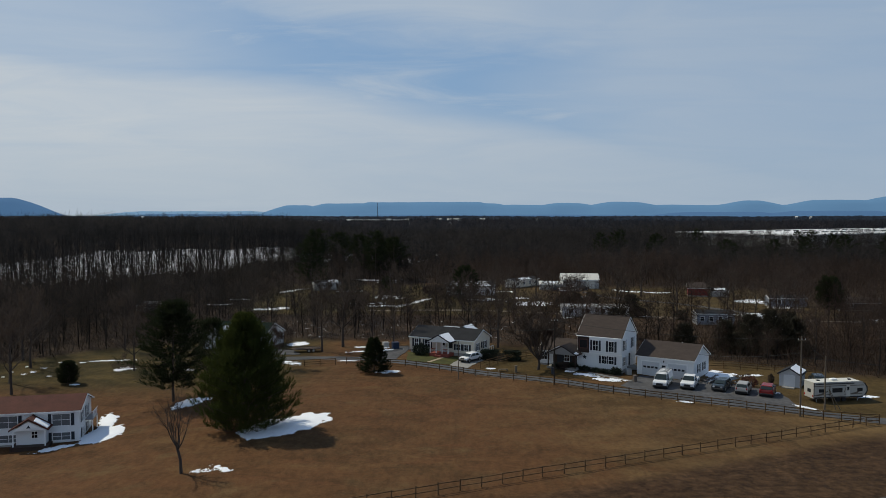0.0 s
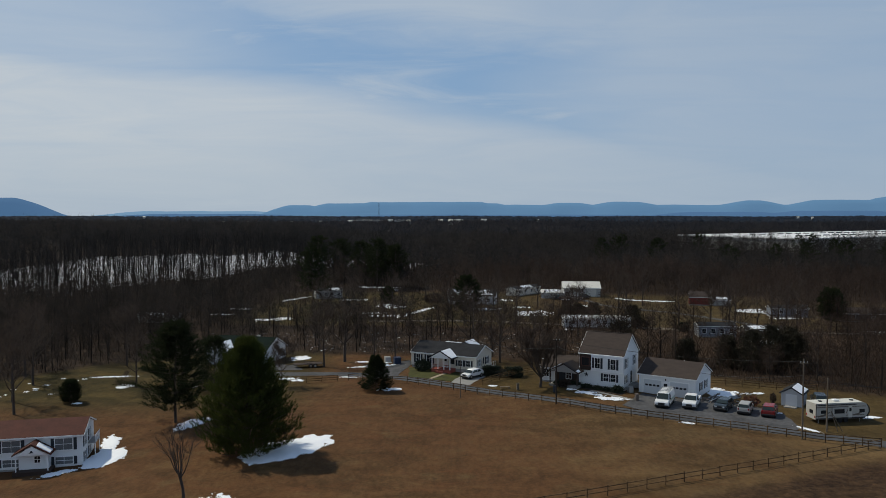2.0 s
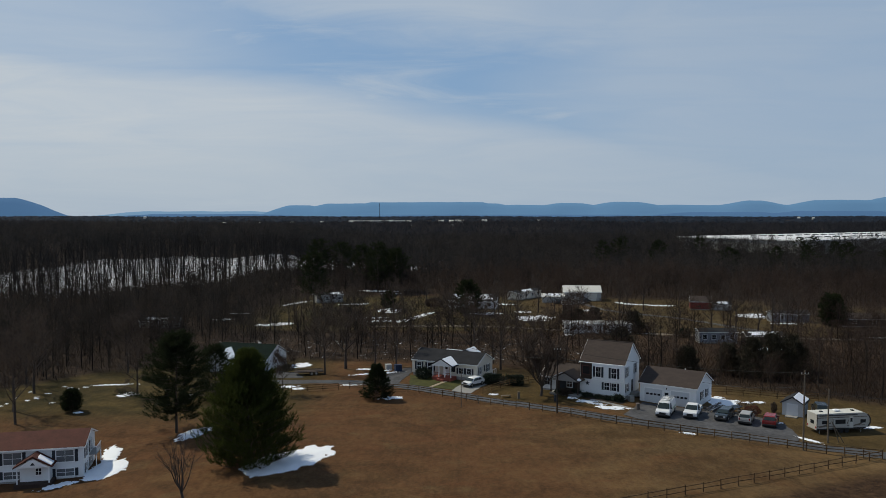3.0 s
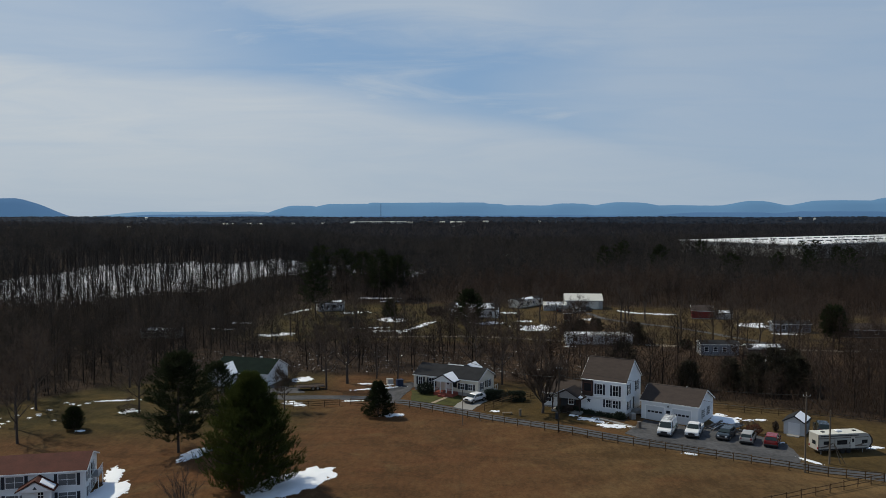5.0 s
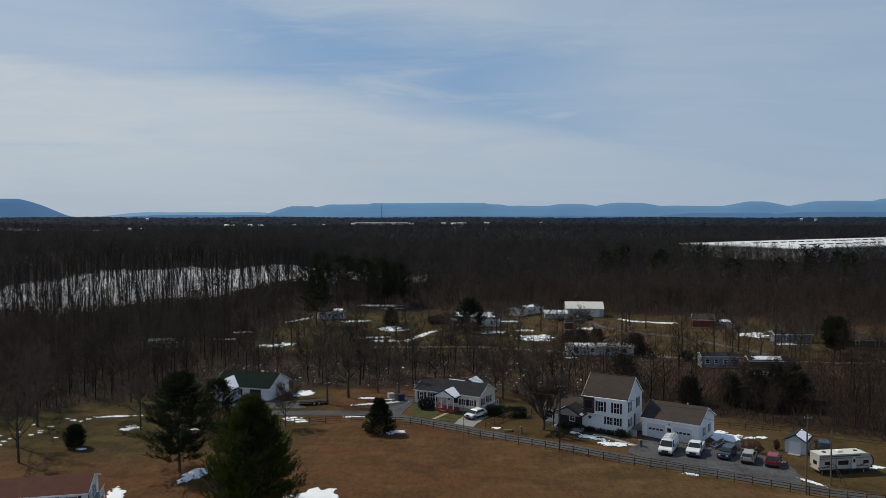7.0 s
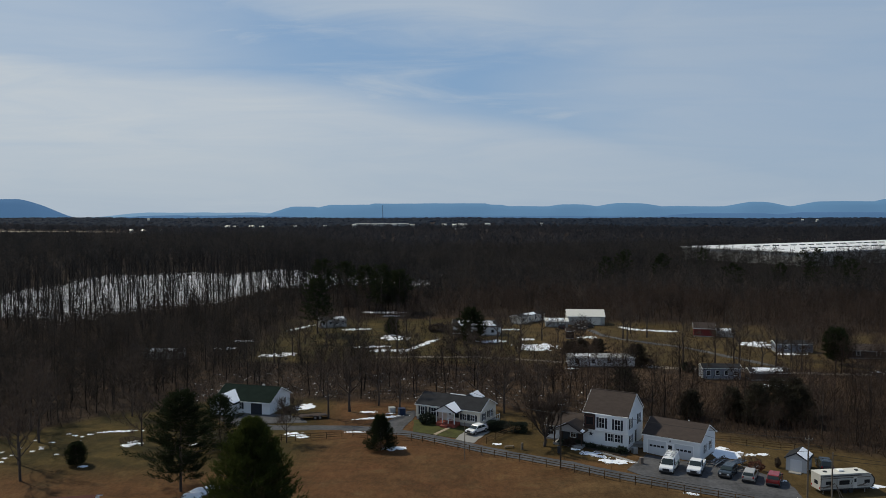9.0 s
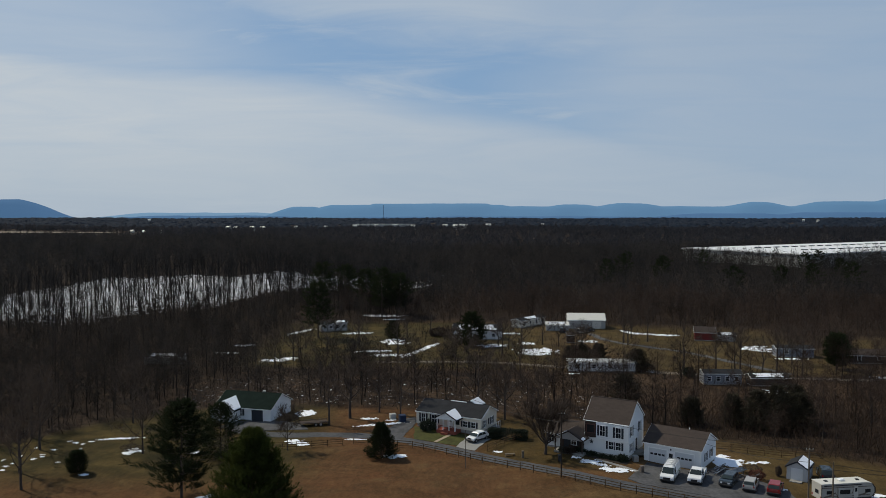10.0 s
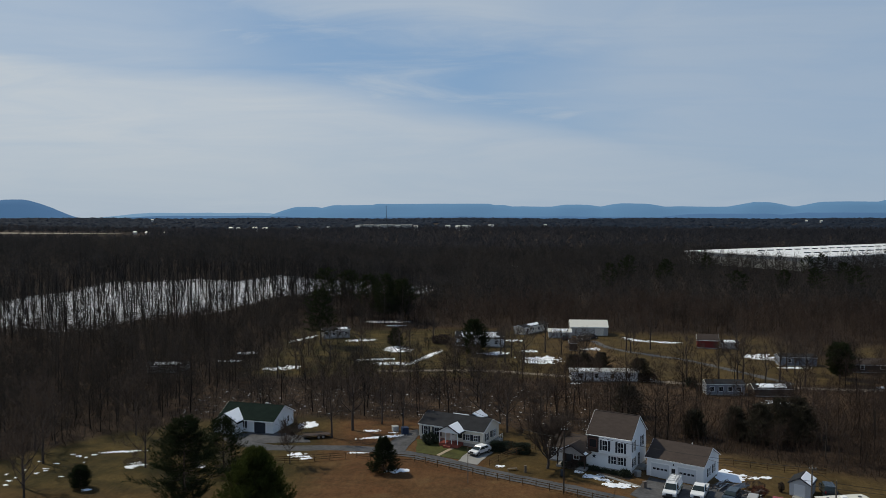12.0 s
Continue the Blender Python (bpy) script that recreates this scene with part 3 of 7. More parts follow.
def bare_tree(seed, tall, spread, limbs, forks, twigs, clear=0.3, trunk=0.16, sides=3, twig_len=1.1, twig_wide=0.05, up=0.75):
    """A leafless tree: a tapered trunk, rising limbs, forks and twigs. Returns wood and twigs."""
    r = np.random.RandomState(seed)
    a, b, ra, rb = [], [], [], []

    def seg(p, q, s, e):
        a.append(p), b.append(q), ra.append(s), rb.append(e)

    pts, rad = [np.zeros(3)], [trunk]
    steps = 6 if forks > 1 else 3
    for i in range(1, steps + 1):
        pts.append(np.array([r.randn() * 0.02 * tall * i / steps, r.randn() * 0.02 * tall * i / steps, tall * 0.92 * i / steps]))
        rad.append(trunk * (1 - 0.88 * i / steps))
        seg(pts[-2], pts[-1], rad[-2], rad[-1])
    seg(np.array([0, 0, -0.25]), pts[0], trunk * 1.35, trunk)
    ends = []
    for i in range(limbs):
        f = clear + (0.95 - clear) * (i + r.rand()) / limbs
        base = np.array([np.interp(f * steps, range(steps + 1), [p[j] for p in pts]) for j in range(3)])
        az = i * 2.4 + r.rand() * 0.8
        reach = spread * (1.05 - 0.75 * max(0, f - clear) / (1 - clear)) * (0.75 + 0.4 * r.rand())
        rr = np.interp(f * steps, range(steps + 1), rad) * 0.6
        out = np.array([math.cos(az), math.sin(az), 0])
        p1 = base + out * reach * 0.5 + np.array([0, 0, reach * up * 0.55])
        p2 = base + out * reach * 0.95 + np.array([0, 0, reach * up * 1.35])
        p2[2] = min(p2[2], tall)
        seg(base, p1, rr, rr * 0.6), seg(p1, p2, rr * 0.6, rr * 0.2)
        ends += [(base, p1, rr * 0.5), (p1, p2, rr * 0.35)]
        for _ in range(forks):
            s, e, q = ends[-1 - r.randint(2)]
            m = s + (e - s) * (0.2 + 0.7 * r.rand())
            way = (e - s) / (np.linalg.norm(e - s) + 1e-6) + r.randn(3) * 0.55 + np.array([0, 0, 0.35])
            g = m + way / np.linalg.norm(way) * reach * (0.3 + 0.3 * r.rand())
            seg(m, g, q, q * 0.3)
            ends.append((m, g, q * 0.5))
    ends.append((pts[-2], pts[-1], rad[-1]))
    wood = tubes(a, b, np.array(ra), np.array(rb), sides)
    pick = r.randint(len(ends), size=twigs)
    s = np.array([ends[i][0] for i in pick])
    e = np.array([ends[i][1] for i in pick])
    m = s + (e - s) * (0.25 + 0.75 * r.rand(twigs, 1))
    way = (e - s) / (np.linalg.norm(e - s, axis=1, keepdims=True) + 1e-6) * 0.7 + r.randn(twigs, 3) * 0.6 + np.array([0, 0, 0.45])
    m = m + r.randn(twigs, 3) * 0.16 * twig_len
    g = m + way / np.linalg.norm(way, axis=1, keepdims=True) * twig_len * (0.5 + r.rand(twigs, 1))
    return wood, blades(m, g, np.full(twigs, twig_wide), r)


def vase_tree(seed, tall, spread, limbs, forks, twigs, fork_at=0.3, trunk=0.16, lean=(0.0, 0.0), twig_len=0.9, twig_wide=0.03):
    """A leafless tree whose short trunk breaks into several long rising limbs. Returns wood and twigs."""
    r = np.random.RandomState(seed)
    segs, ends = [], []
    top = np.array([lean[0] * tall * fork_at, lean[1] * tall * fork_at, tall * fork_at])
    half = top * 0.5 + np.array([0.05, 0.03, 0]) * tall * 0.3
    segs += [(np.array([0, 0, -0.25]), np.zeros(3), trunk * 1.4, trunk), (np.zeros(3), half, trunk, trunk * 0.85), (half, top, trunk * 0.85, trunk * 0.75)]
    for i in range(limbs):
        az, f = i * 2.4 + r.rand() * 0.7, (i + 0.5) / limbs
        start = half + (top - half) * (0.5 + 0.5 * r.rand())
        out = np.array([math.cos(az), math.sin(az), 0])
        reach, rise = spread * (0.35 + 0.65 * f), (tall - start[2]) * (1.0 - 0.28 * f) * (0.85 + 0.15 * r.rand())
        p, q0 = start, trunk * (0.42 + 0.1 * r.rand())
        for j in range(4):
            g = (j + 1) / 4
            q = start + out * reach * g ** 0.85 + np.array([lean[0], lean[1], 1.0]) * rise * g ** 1.15 + r.randn(3) * 0.03 * tall * g
            segs.append((p, q, q0 * (1 - 0.21 * j), q0 * (1 - 0.21 * (j + 1))))
            if j:
                ends.append((p, q, q0 * 0.4 * (1 - 0.2 * j)))
            p = q
        own = len(ends)
        for _ in range(forks):
            s, e, w = ends[own - 3 + r.randint(min(3 + _, 7))] if own + _ > 7 else ends[own - 3 + r.randint(3)]
            m = s + (e - s) * r.rand()
            way = (e - s) / np.linalg.norm(e - s) + r.randn(3) * 0.38
            g2 = m + way / np.linalg.norm(way) * tall * (0.10 + 0.12 * r.rand())
            segs.append((m, g2, w, w * 0.3))
            ends.append((m, g2, w * 0.5))
    wood = tubes([s[0] for s in segs], [s[1] for s in segs], np.array([s[2] for s in segs]), np.array([s[3] for s in segs]), 6)
    pick = r.randint(len(ends), size=twigs)
    s, e = np.array([ends[i][0] for i in pick]), np.array([ends[i][1] for i in pick])
    m = s + (e - s) * (0.15 + 0.85 * r.rand(twigs, 1))
    way = (e - s) / np.linalg.norm(e - s, axis=1, keepdims=True) * 0.9 + r.randn(twigs, 3) * 0.45 + np.array([0, 0, 0.25])
    g = m + way / np.linalg.norm(way, axis=1, keepdims=True) * twig_len * (0.5 + r.rand(twigs, 1))
    return wood, blades(m, g, np.full(twigs, twig_wide), r)


def planted(name, templates, places, sizes, seed, mats):
    """Many copies of the template trees (wood, twigs) at the places, turned and sized by chance, as one mesh; each tree has a tone of its own."""
    r = np.random.RandomState(seed)
    pick, turn, tone = r.randint(len(templates), size=len(places)), r.rand(len(places)) * 2 * np.pi, r.rand(len(places))
    out, tones, which = [], [], []
    for i, pieces in enumerate(templates):
        m = np.where(pick == i)[0]
        if not len(m):
            continue
        c, s, k2 = np.cos(turn[m])[:, None], np.sin(turn[m])[:, None], sizes[m][:, None]
        wide = k2 * (0.85 + 0.3 * r.rand(len(m), 1))
        for j, (v, t) in enumerate(pieces):
            x = (v[None, :, 0] * c - v[None, :, 1] * s) * wide + places[m, 0:1]
            y = (v[None, :, 0] * s + v[None, :, 1] * c) * wide + places[m, 1:2]
            z = v[None, :, 2] * k2 + places[m, 2:3]
            tt = t[None] + (np.arange(len(m)) * len(v))[:, None, None]
            out.append((np.stack([x, y, z], -1).reshape(-1, 3), tt.reshape(-1, 3)))
            tones.append(np.repeat(tone[m], len(v)))
            which.append(np.full(len(t) * len(m), min(j, len(mats) - 1)))
    ob = tri_mesh(name, *joined(*out), mats, None, np.concatenate(which))
    layer = ob.data.attributes.new("tone", "FLOAT", "POINT")
    layer.data.foreach_set("value", np.concatenate(tones).astype(np.float32))
    return ob


def crowned_tree(seed, tall, spread, limbs, twigs, clear=0.3, trunk=0.12, twig_len=1.0, twig_wide=0.06, forks=1, sides=3, rise=0.3):
    """A leafless woodland tree with a rounded, uneven crown: trunk, limbs reaching into it, and a haze of fine twigs."""
    r = np.random.RandomState(seed)
    low, high = clear * tall, tall
    mid, half = np.array([r.randn() * 0.03 * tall, r.randn() * 0.03 * tall, (low + high) / 2]), np.array([spread, spread, (high - low) / 2])
    top = np.array([mid[0], mid[1], tall * 0.86])
    bend = top * 0.5 + np.array([r.randn(), r.randn(), 0]) * 0.02 * tall
    segs = [(np.array([0, 0, -0.25]), bend, trunk * 1.15, trunk * 0.75), (bend, top, trunk * 0.75, trunk * 0.15)]
    ends = []
    for i in range(limbs):
        f = 0.15 + 0.7 * (i + r.rand()) / limbs
        az = i * 2.4 + r.rand()
        base = top * (clear * 0.9 + (0.9 - clear * 0.9) * f * 0.8)
        lat = math.sqrt(max(0.05, 1 - (2 * f - 1) ** 2)) * (0.7 + 0.35 * r.rand())
        tip = mid + half * np.array([math.cos(az) * lat, math.sin(az) * lat, min(0.95, 2 * f - 0.75)])
        knee = base + (tip - base) * 0.5 + np.array([0, 0, -0.05 * tall + 0.04 * tall * r.rand()])
        w = trunk * (0.55 - 0.25 * f)
        segs += [(base, knee, w, w * 0.6), (knee, tip, w * 0.6, w * 0.15)]
        ends += [(base, knee), (knee, tip), (knee, tip)]
        for _ in range(forks):
            m = base + (tip - base) * (0.3 + 0.4 * r.rand())
            g = m + (tip - base) * 0.35 + r.randn(3) * 0.22 * spread
            segs.append((m, g, w * 0.45, w * 0.12))
            ends.append((m, g))
    ends.append((bend, top))
    wood = tubes([q[0] for q in segs], [q[1] for q in segs], np.array([q[2] for q in segs]), np.array([q[3] for q in segs]), sides)
    pick = r.randint(len(ends), size=twigs)
    a, b = np.array([ends[i][0] for i in pick]), np.array([ends[i][1] for i in pick])
    m = a + (b - a) * (0.2 + 0.8 * r.rand(twigs, 1)) + r.randn(twigs, 3) * 0.16 * spread
    out = (m - mid) / half
    out /= np.maximum(np.linalg.norm(out, axis=1, keepdims=True), 0.2)
    way = out * 0.55 + r.randn(twigs, 3) * 0.60 + np.array([0, 0, rise])
    g = m + way / np.linalg.norm(way, axis=1, keepdims=True) * twig_len * (0.5 + r.rand(twigs, 1))
    return wood, blades(m, g, np.full(twigs, twig_wide), r)


def scatter(x0, x1, y0, y1, gap, seed, slope=0.64):
    """Jittered places on a grid, within the fan of land that opens ahead."""
    r = np.random.RandomState(seed)
    x, y = np.meshgrid(np.arange(x0, x1, gap), np.arange(y0, y1, gap))
    x = (x + r.uniform(-0.48, 0.48, x.shape) * gap).ravel()
    y = (y + r.uniform(-0.48, 0.48, y.shape) * gap).ravel()
    keep = np.abs(x) < slope * y + 25
    return x[keep], y[keep], r


def on_land(x, y):
    return np.stack([x, y, height(x, y)], 1)


# woods close behind the houses, with trunks that can be told apart
near_kinds = [crowned_tree(20 + i, 10.5 + 0.6 * (i % 3), 2.6 + 0.35 * (i % 4), 6, 360, clear=0.10 + 0.06 * (i % 4), trunk=0.12, twig_len=1.15, twig_wide=0.075) for i in range(7)]
x, y, r = scatter(-185, 185, 112, 335, 3.9, 5)
open_land = settlement(x, y)
belt = smooth(205, 192, y) * smooth(-62, -50, x) * smooth(70, 45, x)
want = smooth(-1, 4, y - treeline(x)) * (1 - 0.90 * open_land) * (1 - 0.30 * belt) * (1 - 0.90 * snowy_woods(x, y))
want = want * (1 - 0.55 * smooth(30, 45, x) * smooth(112, 98, x) * smooth(160, 170, y) * smooth(222, 208, y))
keep = r.rand(len(x)) < want * (0.72 + 0.17 * smooth(-40, -70, x))
x, y = x[keep], y[keep]
size = np.where(r.rand(len(x)) < 0.35, 0.35 + 0.3 * r.rand(len(x)), 0.65 + 0.5 * r.rand(len(x))) * (1 - 0.35 * settlement(x, y)) * (1 - 0.2 * smooth(80, 120, x)) * (1 - 0.14 * smooth(-45, -70, x) * smooth(175, 235, y))
ob = planted("near_woods", near_kinds, on_land(x, y), size, 6, [TRUNKS, TWIG])
tagged(ob, "dense leafless brown woods behind the houses", "woods", kind="stuff")


def stems(name, x, y, lean, low, extra, thin, mat, r, label):
    """Saplings and brush: thin pointed stems leaning every way."""
    p0 = on_land(x, y) - np.array([0, 0, 0.1])
    tall = low + extra * r.rand(len(x)) ** 1.6
    p1 = p0 + np.stack([r.randn(len(x)) * lean * tall, r.randn(len(x)) * lean * tall, tall], 1)
    ob = tri_mesh(name, *blades(p0, p1, thin * (0.6 + 0.8 * r.rand(len(x))), r), [mat])
    layer = ob.data.attributes.new("tone", "FLOAT", "POINT")
    layer.data.foreach_set("value", np.repeat(r.rand(len(x)), 3).astype(np.float32))
    return tagged(ob, label, "brush", kind="stuff")


# saplings and brush under and between the trees
x, y, r = scatter(-185, 185, 112, 335, 0.85, 71)
want = smooth(-2, 3, y - treeline(x)) * (1 - 0.85 * settlement(x, y)) * (1 - 0.97 * snowy_woods(x, y)) * (1 - 0.30 * smooth(205, 192, y) * smooth(-62, -50, x) * smooth(70, 45, x))
keep = r.rand(len(x)) < want * 0.8
stems("brush", x[keep], y[keep], 0.45, 0.7, 3.0, 0.085, BRUSH, r, "thin brown saplings and brush under the trees")
x, y, r = scatter(38, 100, 124, 172, 0.8, 75)
keep = r.rand(len(x)) < smooth(-1, 4, y - treeline(x)) * 0.8
stems("thicket_brush", x[keep], y[keep], 0.4, 1.2, 4.2, 0.10, TWIG, r, "tangled grey-brown thicket behind the garage yard")
x, y, r = scatter(-520, 520, 325, 700, 2.3, 73)
keep = r.rand(len(x)) < (1 - 0.98 * snowy_woods(x, y)) * (1 - warehouse_site(x, y)) * 0.8
stems("far_brush", x[keep], y[keep], 0.45, 2.5, 5.5, 0.25, WOODS, r, "thin saplings between the farther trees")
# rough brown tufts on the bank below the field fence
r = np.random.RandomState(29)
x, y = r.uniform(-6, 66, 30000), r.uniform(54, 104, 30000)
below = 71.0 + 0.46 * (x + 2.5) - y
keep = (below > 3.6 + 1.2 * np.sin(x / 3.0) + 0.6 * np.sin(x * 1.3)) & (below < 15) & (r.rand(len(x)) < 0.75)
stems("bank_tufts", np.repeat(x[keep], 2) + r.randn(2 * keep.sum()) * 0.15, np.repeat(y[keep], 2) + r.randn(2 * keep.sum()) * 0.15, 0.9, 0.04, 0.13, 0.10, BANK_GRASS, r, "rough red-brown dead grass tufts on the bank")
# tall thin trunks on the snowy slope
pole_kinds = [crowned_tree(40 + i, 12.0 + i % 3, 2.9, 6, 40, clear=0.26, trunk=0.19, twig_len=1.5, twig_wide=0.09) for i in range(6)]
x, y, r = scatter(-330, 90, 230, 680, 4.2, 8)
keep = r.rand(len(x)) < np.clip(snowy_woods(x, y) * 1.4, 0, 0.85)
x, y = x[keep], y[keep]
ob = planted("slope_woods", pole_kinds, on_land(x, y), 0.6 + 0.5 * r.rand(len(x)), 9, [SLOPE_WOOD])
tagged(ob, "thin bare trunks standing on a snowy slope", "woods", kind="stuff")
# the woods farther off
mid_kinds = [crowned_tree(60 + i, 13.0 + 0.7 * (i % 3), 4.0 + 0.4 * (i % 3), 4, 104, clear=0.10, trunk=0.14, twig_len=2.3, twig_wide=0.19, forks=0) for i in range(6)]
x, y, r = scatter(-560, 560, 325, 760, 7.6, 11)
keep = r.rand(len(x)) < (1 - 0.96 * snowy_woods(x, y)) * (1 - warehouse_site(x, y))
x, y = x[keep], y[keep]
size = (0.65 + 0.5 * r.rand(len(x))) * (1 - 0.22 * smooth(0.05, 0.25, x / y) * smooth(580, 480, y)) * (1 + 0.14 * smooth(480, 560, y) * smooth(0.16, 0.26, x / y))
ob = planted("middle_woods", mid_kinds, on_land(x, y), size, 12, [WOODS])
tagged(ob, "wide leafless woods in dark brown and grey", "woods", kind="stuff")
FAR_SPOTS = [(-560, 1402), (-532, 1385), (-508, 1405), (-480, 1720), (-455, 1690), (-430, 1725), (-400, 1690), (-330, 1710), (-265, 1700), (-215, 1800), (-165, 1780), (-130, 1850), (-82, 1690), (-14, 1700), (8, 1660), (22, 1720), (32, 1680), (84, 1790), (225, 1950), (1230, 2800), (1275, 2780), (-1130, 3000)]


def farm_land(x, y):
    """True on the cleared land round the far farms and below the tan field."""
    free = (x < -0.38 * y) & (x > -0.70 * y) & (y > 1020) & (y < 1470)
    for fx, fy in FAR_SPOTS:
        free |= (np.abs(x - fx) < 14) & (y > fy - 45) & (y < fy + 20)
    return free


far_kinds = [crowned_tree(80 + i, 13.0, 5.4, 2, 34, clear=0.05, trunk=0.2, twig_len=4.0, twig_wide=0.85, forks=0) for i in range(4)]
x, y, r = scatter(-1150, 1150, 740, 1700, 16.5, 14)
keep = (r.rand(len(x)) < 1 - warehouse_site(x, y)) & ~farm_land(x, y)
x, y = x[keep], y[keep]
ob = planted("far_woods", far_kinds, on_land(x, y), 0.7 + 0.45 * r.rand(len(x)), 15, [FAR_WOODS_HAZED])
tagged(ob, "far leafless woods across the plain", "woods", kind="stuff")
r = np.random.RandomState(17)
cv = np.array([(math.cos(i * 1.05) * q, math.sin(i * 1.05) * q, z) for q, z in ((17, 0), (13, 4.5), (5, 6.5)) for i in range(6)])
ct = np.array([(k3 * 6 + i, k3 * 6 + (i + 1) % 6, (k3 + 1) * 6 + (i + 1) % 6) for k3 in range(2) for i in range(6)] + [(k3 * 6 + i, (k3 + 1) * 6 + (i + 1) % 6, (k3 + 1) * 6 + i) for k3 in range(2) for i in range(6)] + [(12, 13 + i, 14 + i) for i in range(4)])
crown_kinds = [((cv + r.randn(*cv.shape) * 1.3, ct),) for _ in range(5)]
x, y, r = scatter(-2900, 2900, 1690, 4600, 35, 18)
keep = (r.rand(len(x)) < 0.75 + 0.25 * np.sin(x / 300) * np.sin(y / 170 + x / 500)) & ~farm_land(x, y)
x, y = x[keep], y[keep]
ob = planted("plain_woods", crown_kinds, on_land(x, y), 0.5 + 0.5 * r.rand(len(x)), 19, [PLAIN_WOODS_HAZED])
tagged(ob, "woods and copses far out on the plain", "woods", kind="stuff")


# ---- distant ridges ----
def ridge(name, y, hills, base, mat, label, seed):
    """A long far mountain: rounded and level-topped hills along one line."""
    x = np.linspace(-3200, 3200, 420)
    z = np.full_like(x, base)
    for centre, half, tall, flat2 in hills:
        z = np.maximum(z, base + tall * np.clip(1.0 - np.clip((np.abs(x - centre) - flat2) / half, 0, 1) ** 1.3, 0, 1))
    z += np.array([noise.fractal((v / 160, seed, 0), 0.8, 2.1, 5) for v in x]) * 2.2
    rows = [(0, 0.0), (25, 0.35), (60, 0.72), (110, 1.0), (170, 0.5)]
    v = np.concatenate([np.stack([x, np.full_like(x, y + off) + 8 * np.sin(x / 90 + off), np.maximum(z * f, -5)], 1) for off, f in rows])
    m = len(x)
    q = np.arange(m - 1)
    t = np.concatenate([np.concatenate([np.stack([q + k4 * m, q + 1 + k4 * m, q + 1 + (k4 + 1) * m], 1), np.stack([q + k4 * m, q + 1 + (k4 + 1) * m, q + (k4 + 1) * m], 1)]) for k4 in range(len(rows) - 1)])
    return tagged(tri_mesh(name, v, t, [mat]), label, "mountain", kind="structure")


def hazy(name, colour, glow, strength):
    """Far land with the blue haze of the air put into its colour and glow."""
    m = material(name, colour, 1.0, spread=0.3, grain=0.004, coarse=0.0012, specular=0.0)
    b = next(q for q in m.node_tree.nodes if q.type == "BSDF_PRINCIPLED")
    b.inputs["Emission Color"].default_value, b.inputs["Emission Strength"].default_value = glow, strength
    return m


# air haze painted on: the ridges emit its blue themselves
HAZE_FAR = hazy("far_ridge_haze", rgb(0.03, 0.06, 0.10), rgb(0.135, 0.270, 0.440), 1.0)
BLUE_HAZE = hazy("faint_ridge_haze", rgb(0.04, 0.07, 0.11), rgb(0.21, 0.36, 0.52), 1.0)
HAZE_NEAR = hazy("near_ridge_haze", rgb(0.03, 0.05, 0.09), rgb(0.085, 0.190, 0.345), 0.95)
pad("tan_field", [(-900, 1352), (-760, 1336), (-640, 1340), (-560, 1362), (-580, 1392), (-690, 1418), (-890, 1425)], material("tan_stubble", rgb(0.20, 0.16, 0.125), 0.95, spread=0.5, grain=0.05, coarse=0.01), "tan stubble field far out on the plain", "field", lift=1.5)
ridge("mountain_west", 4560, [(-2560, 330, 118, 50)], -5, HAZE_NEAR, "hazy blue mountain shoulder on the horizon", 3.1)
ridge("mountain_range", 4640, [(-193, 260, 77, 500), (-110, 170, 84, 330), (-860, 190, 66, 60), (1200, 900, 68, 900), (800, 900, 62, 600), (740, 400, 78, 60), (1067, 420, 87, 60), (1820, 400, 93, 40), (2344, 400, 97, 150), (2760, 500, 122, 100)], 4, HAZE_FAR, "long hazy blue mountain range on the horizon", 7.7)
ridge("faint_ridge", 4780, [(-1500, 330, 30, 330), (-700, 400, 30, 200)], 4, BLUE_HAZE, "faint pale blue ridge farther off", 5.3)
ridge("foothills", 4480, [(-1350, 300, 16, 300), (1600, 300, 28, 200), (2250, 400, 34, 200), (400, 900, 12, 300)], 2, HAZE_NEAR, "low dark blue foothills before the range", 12.3)


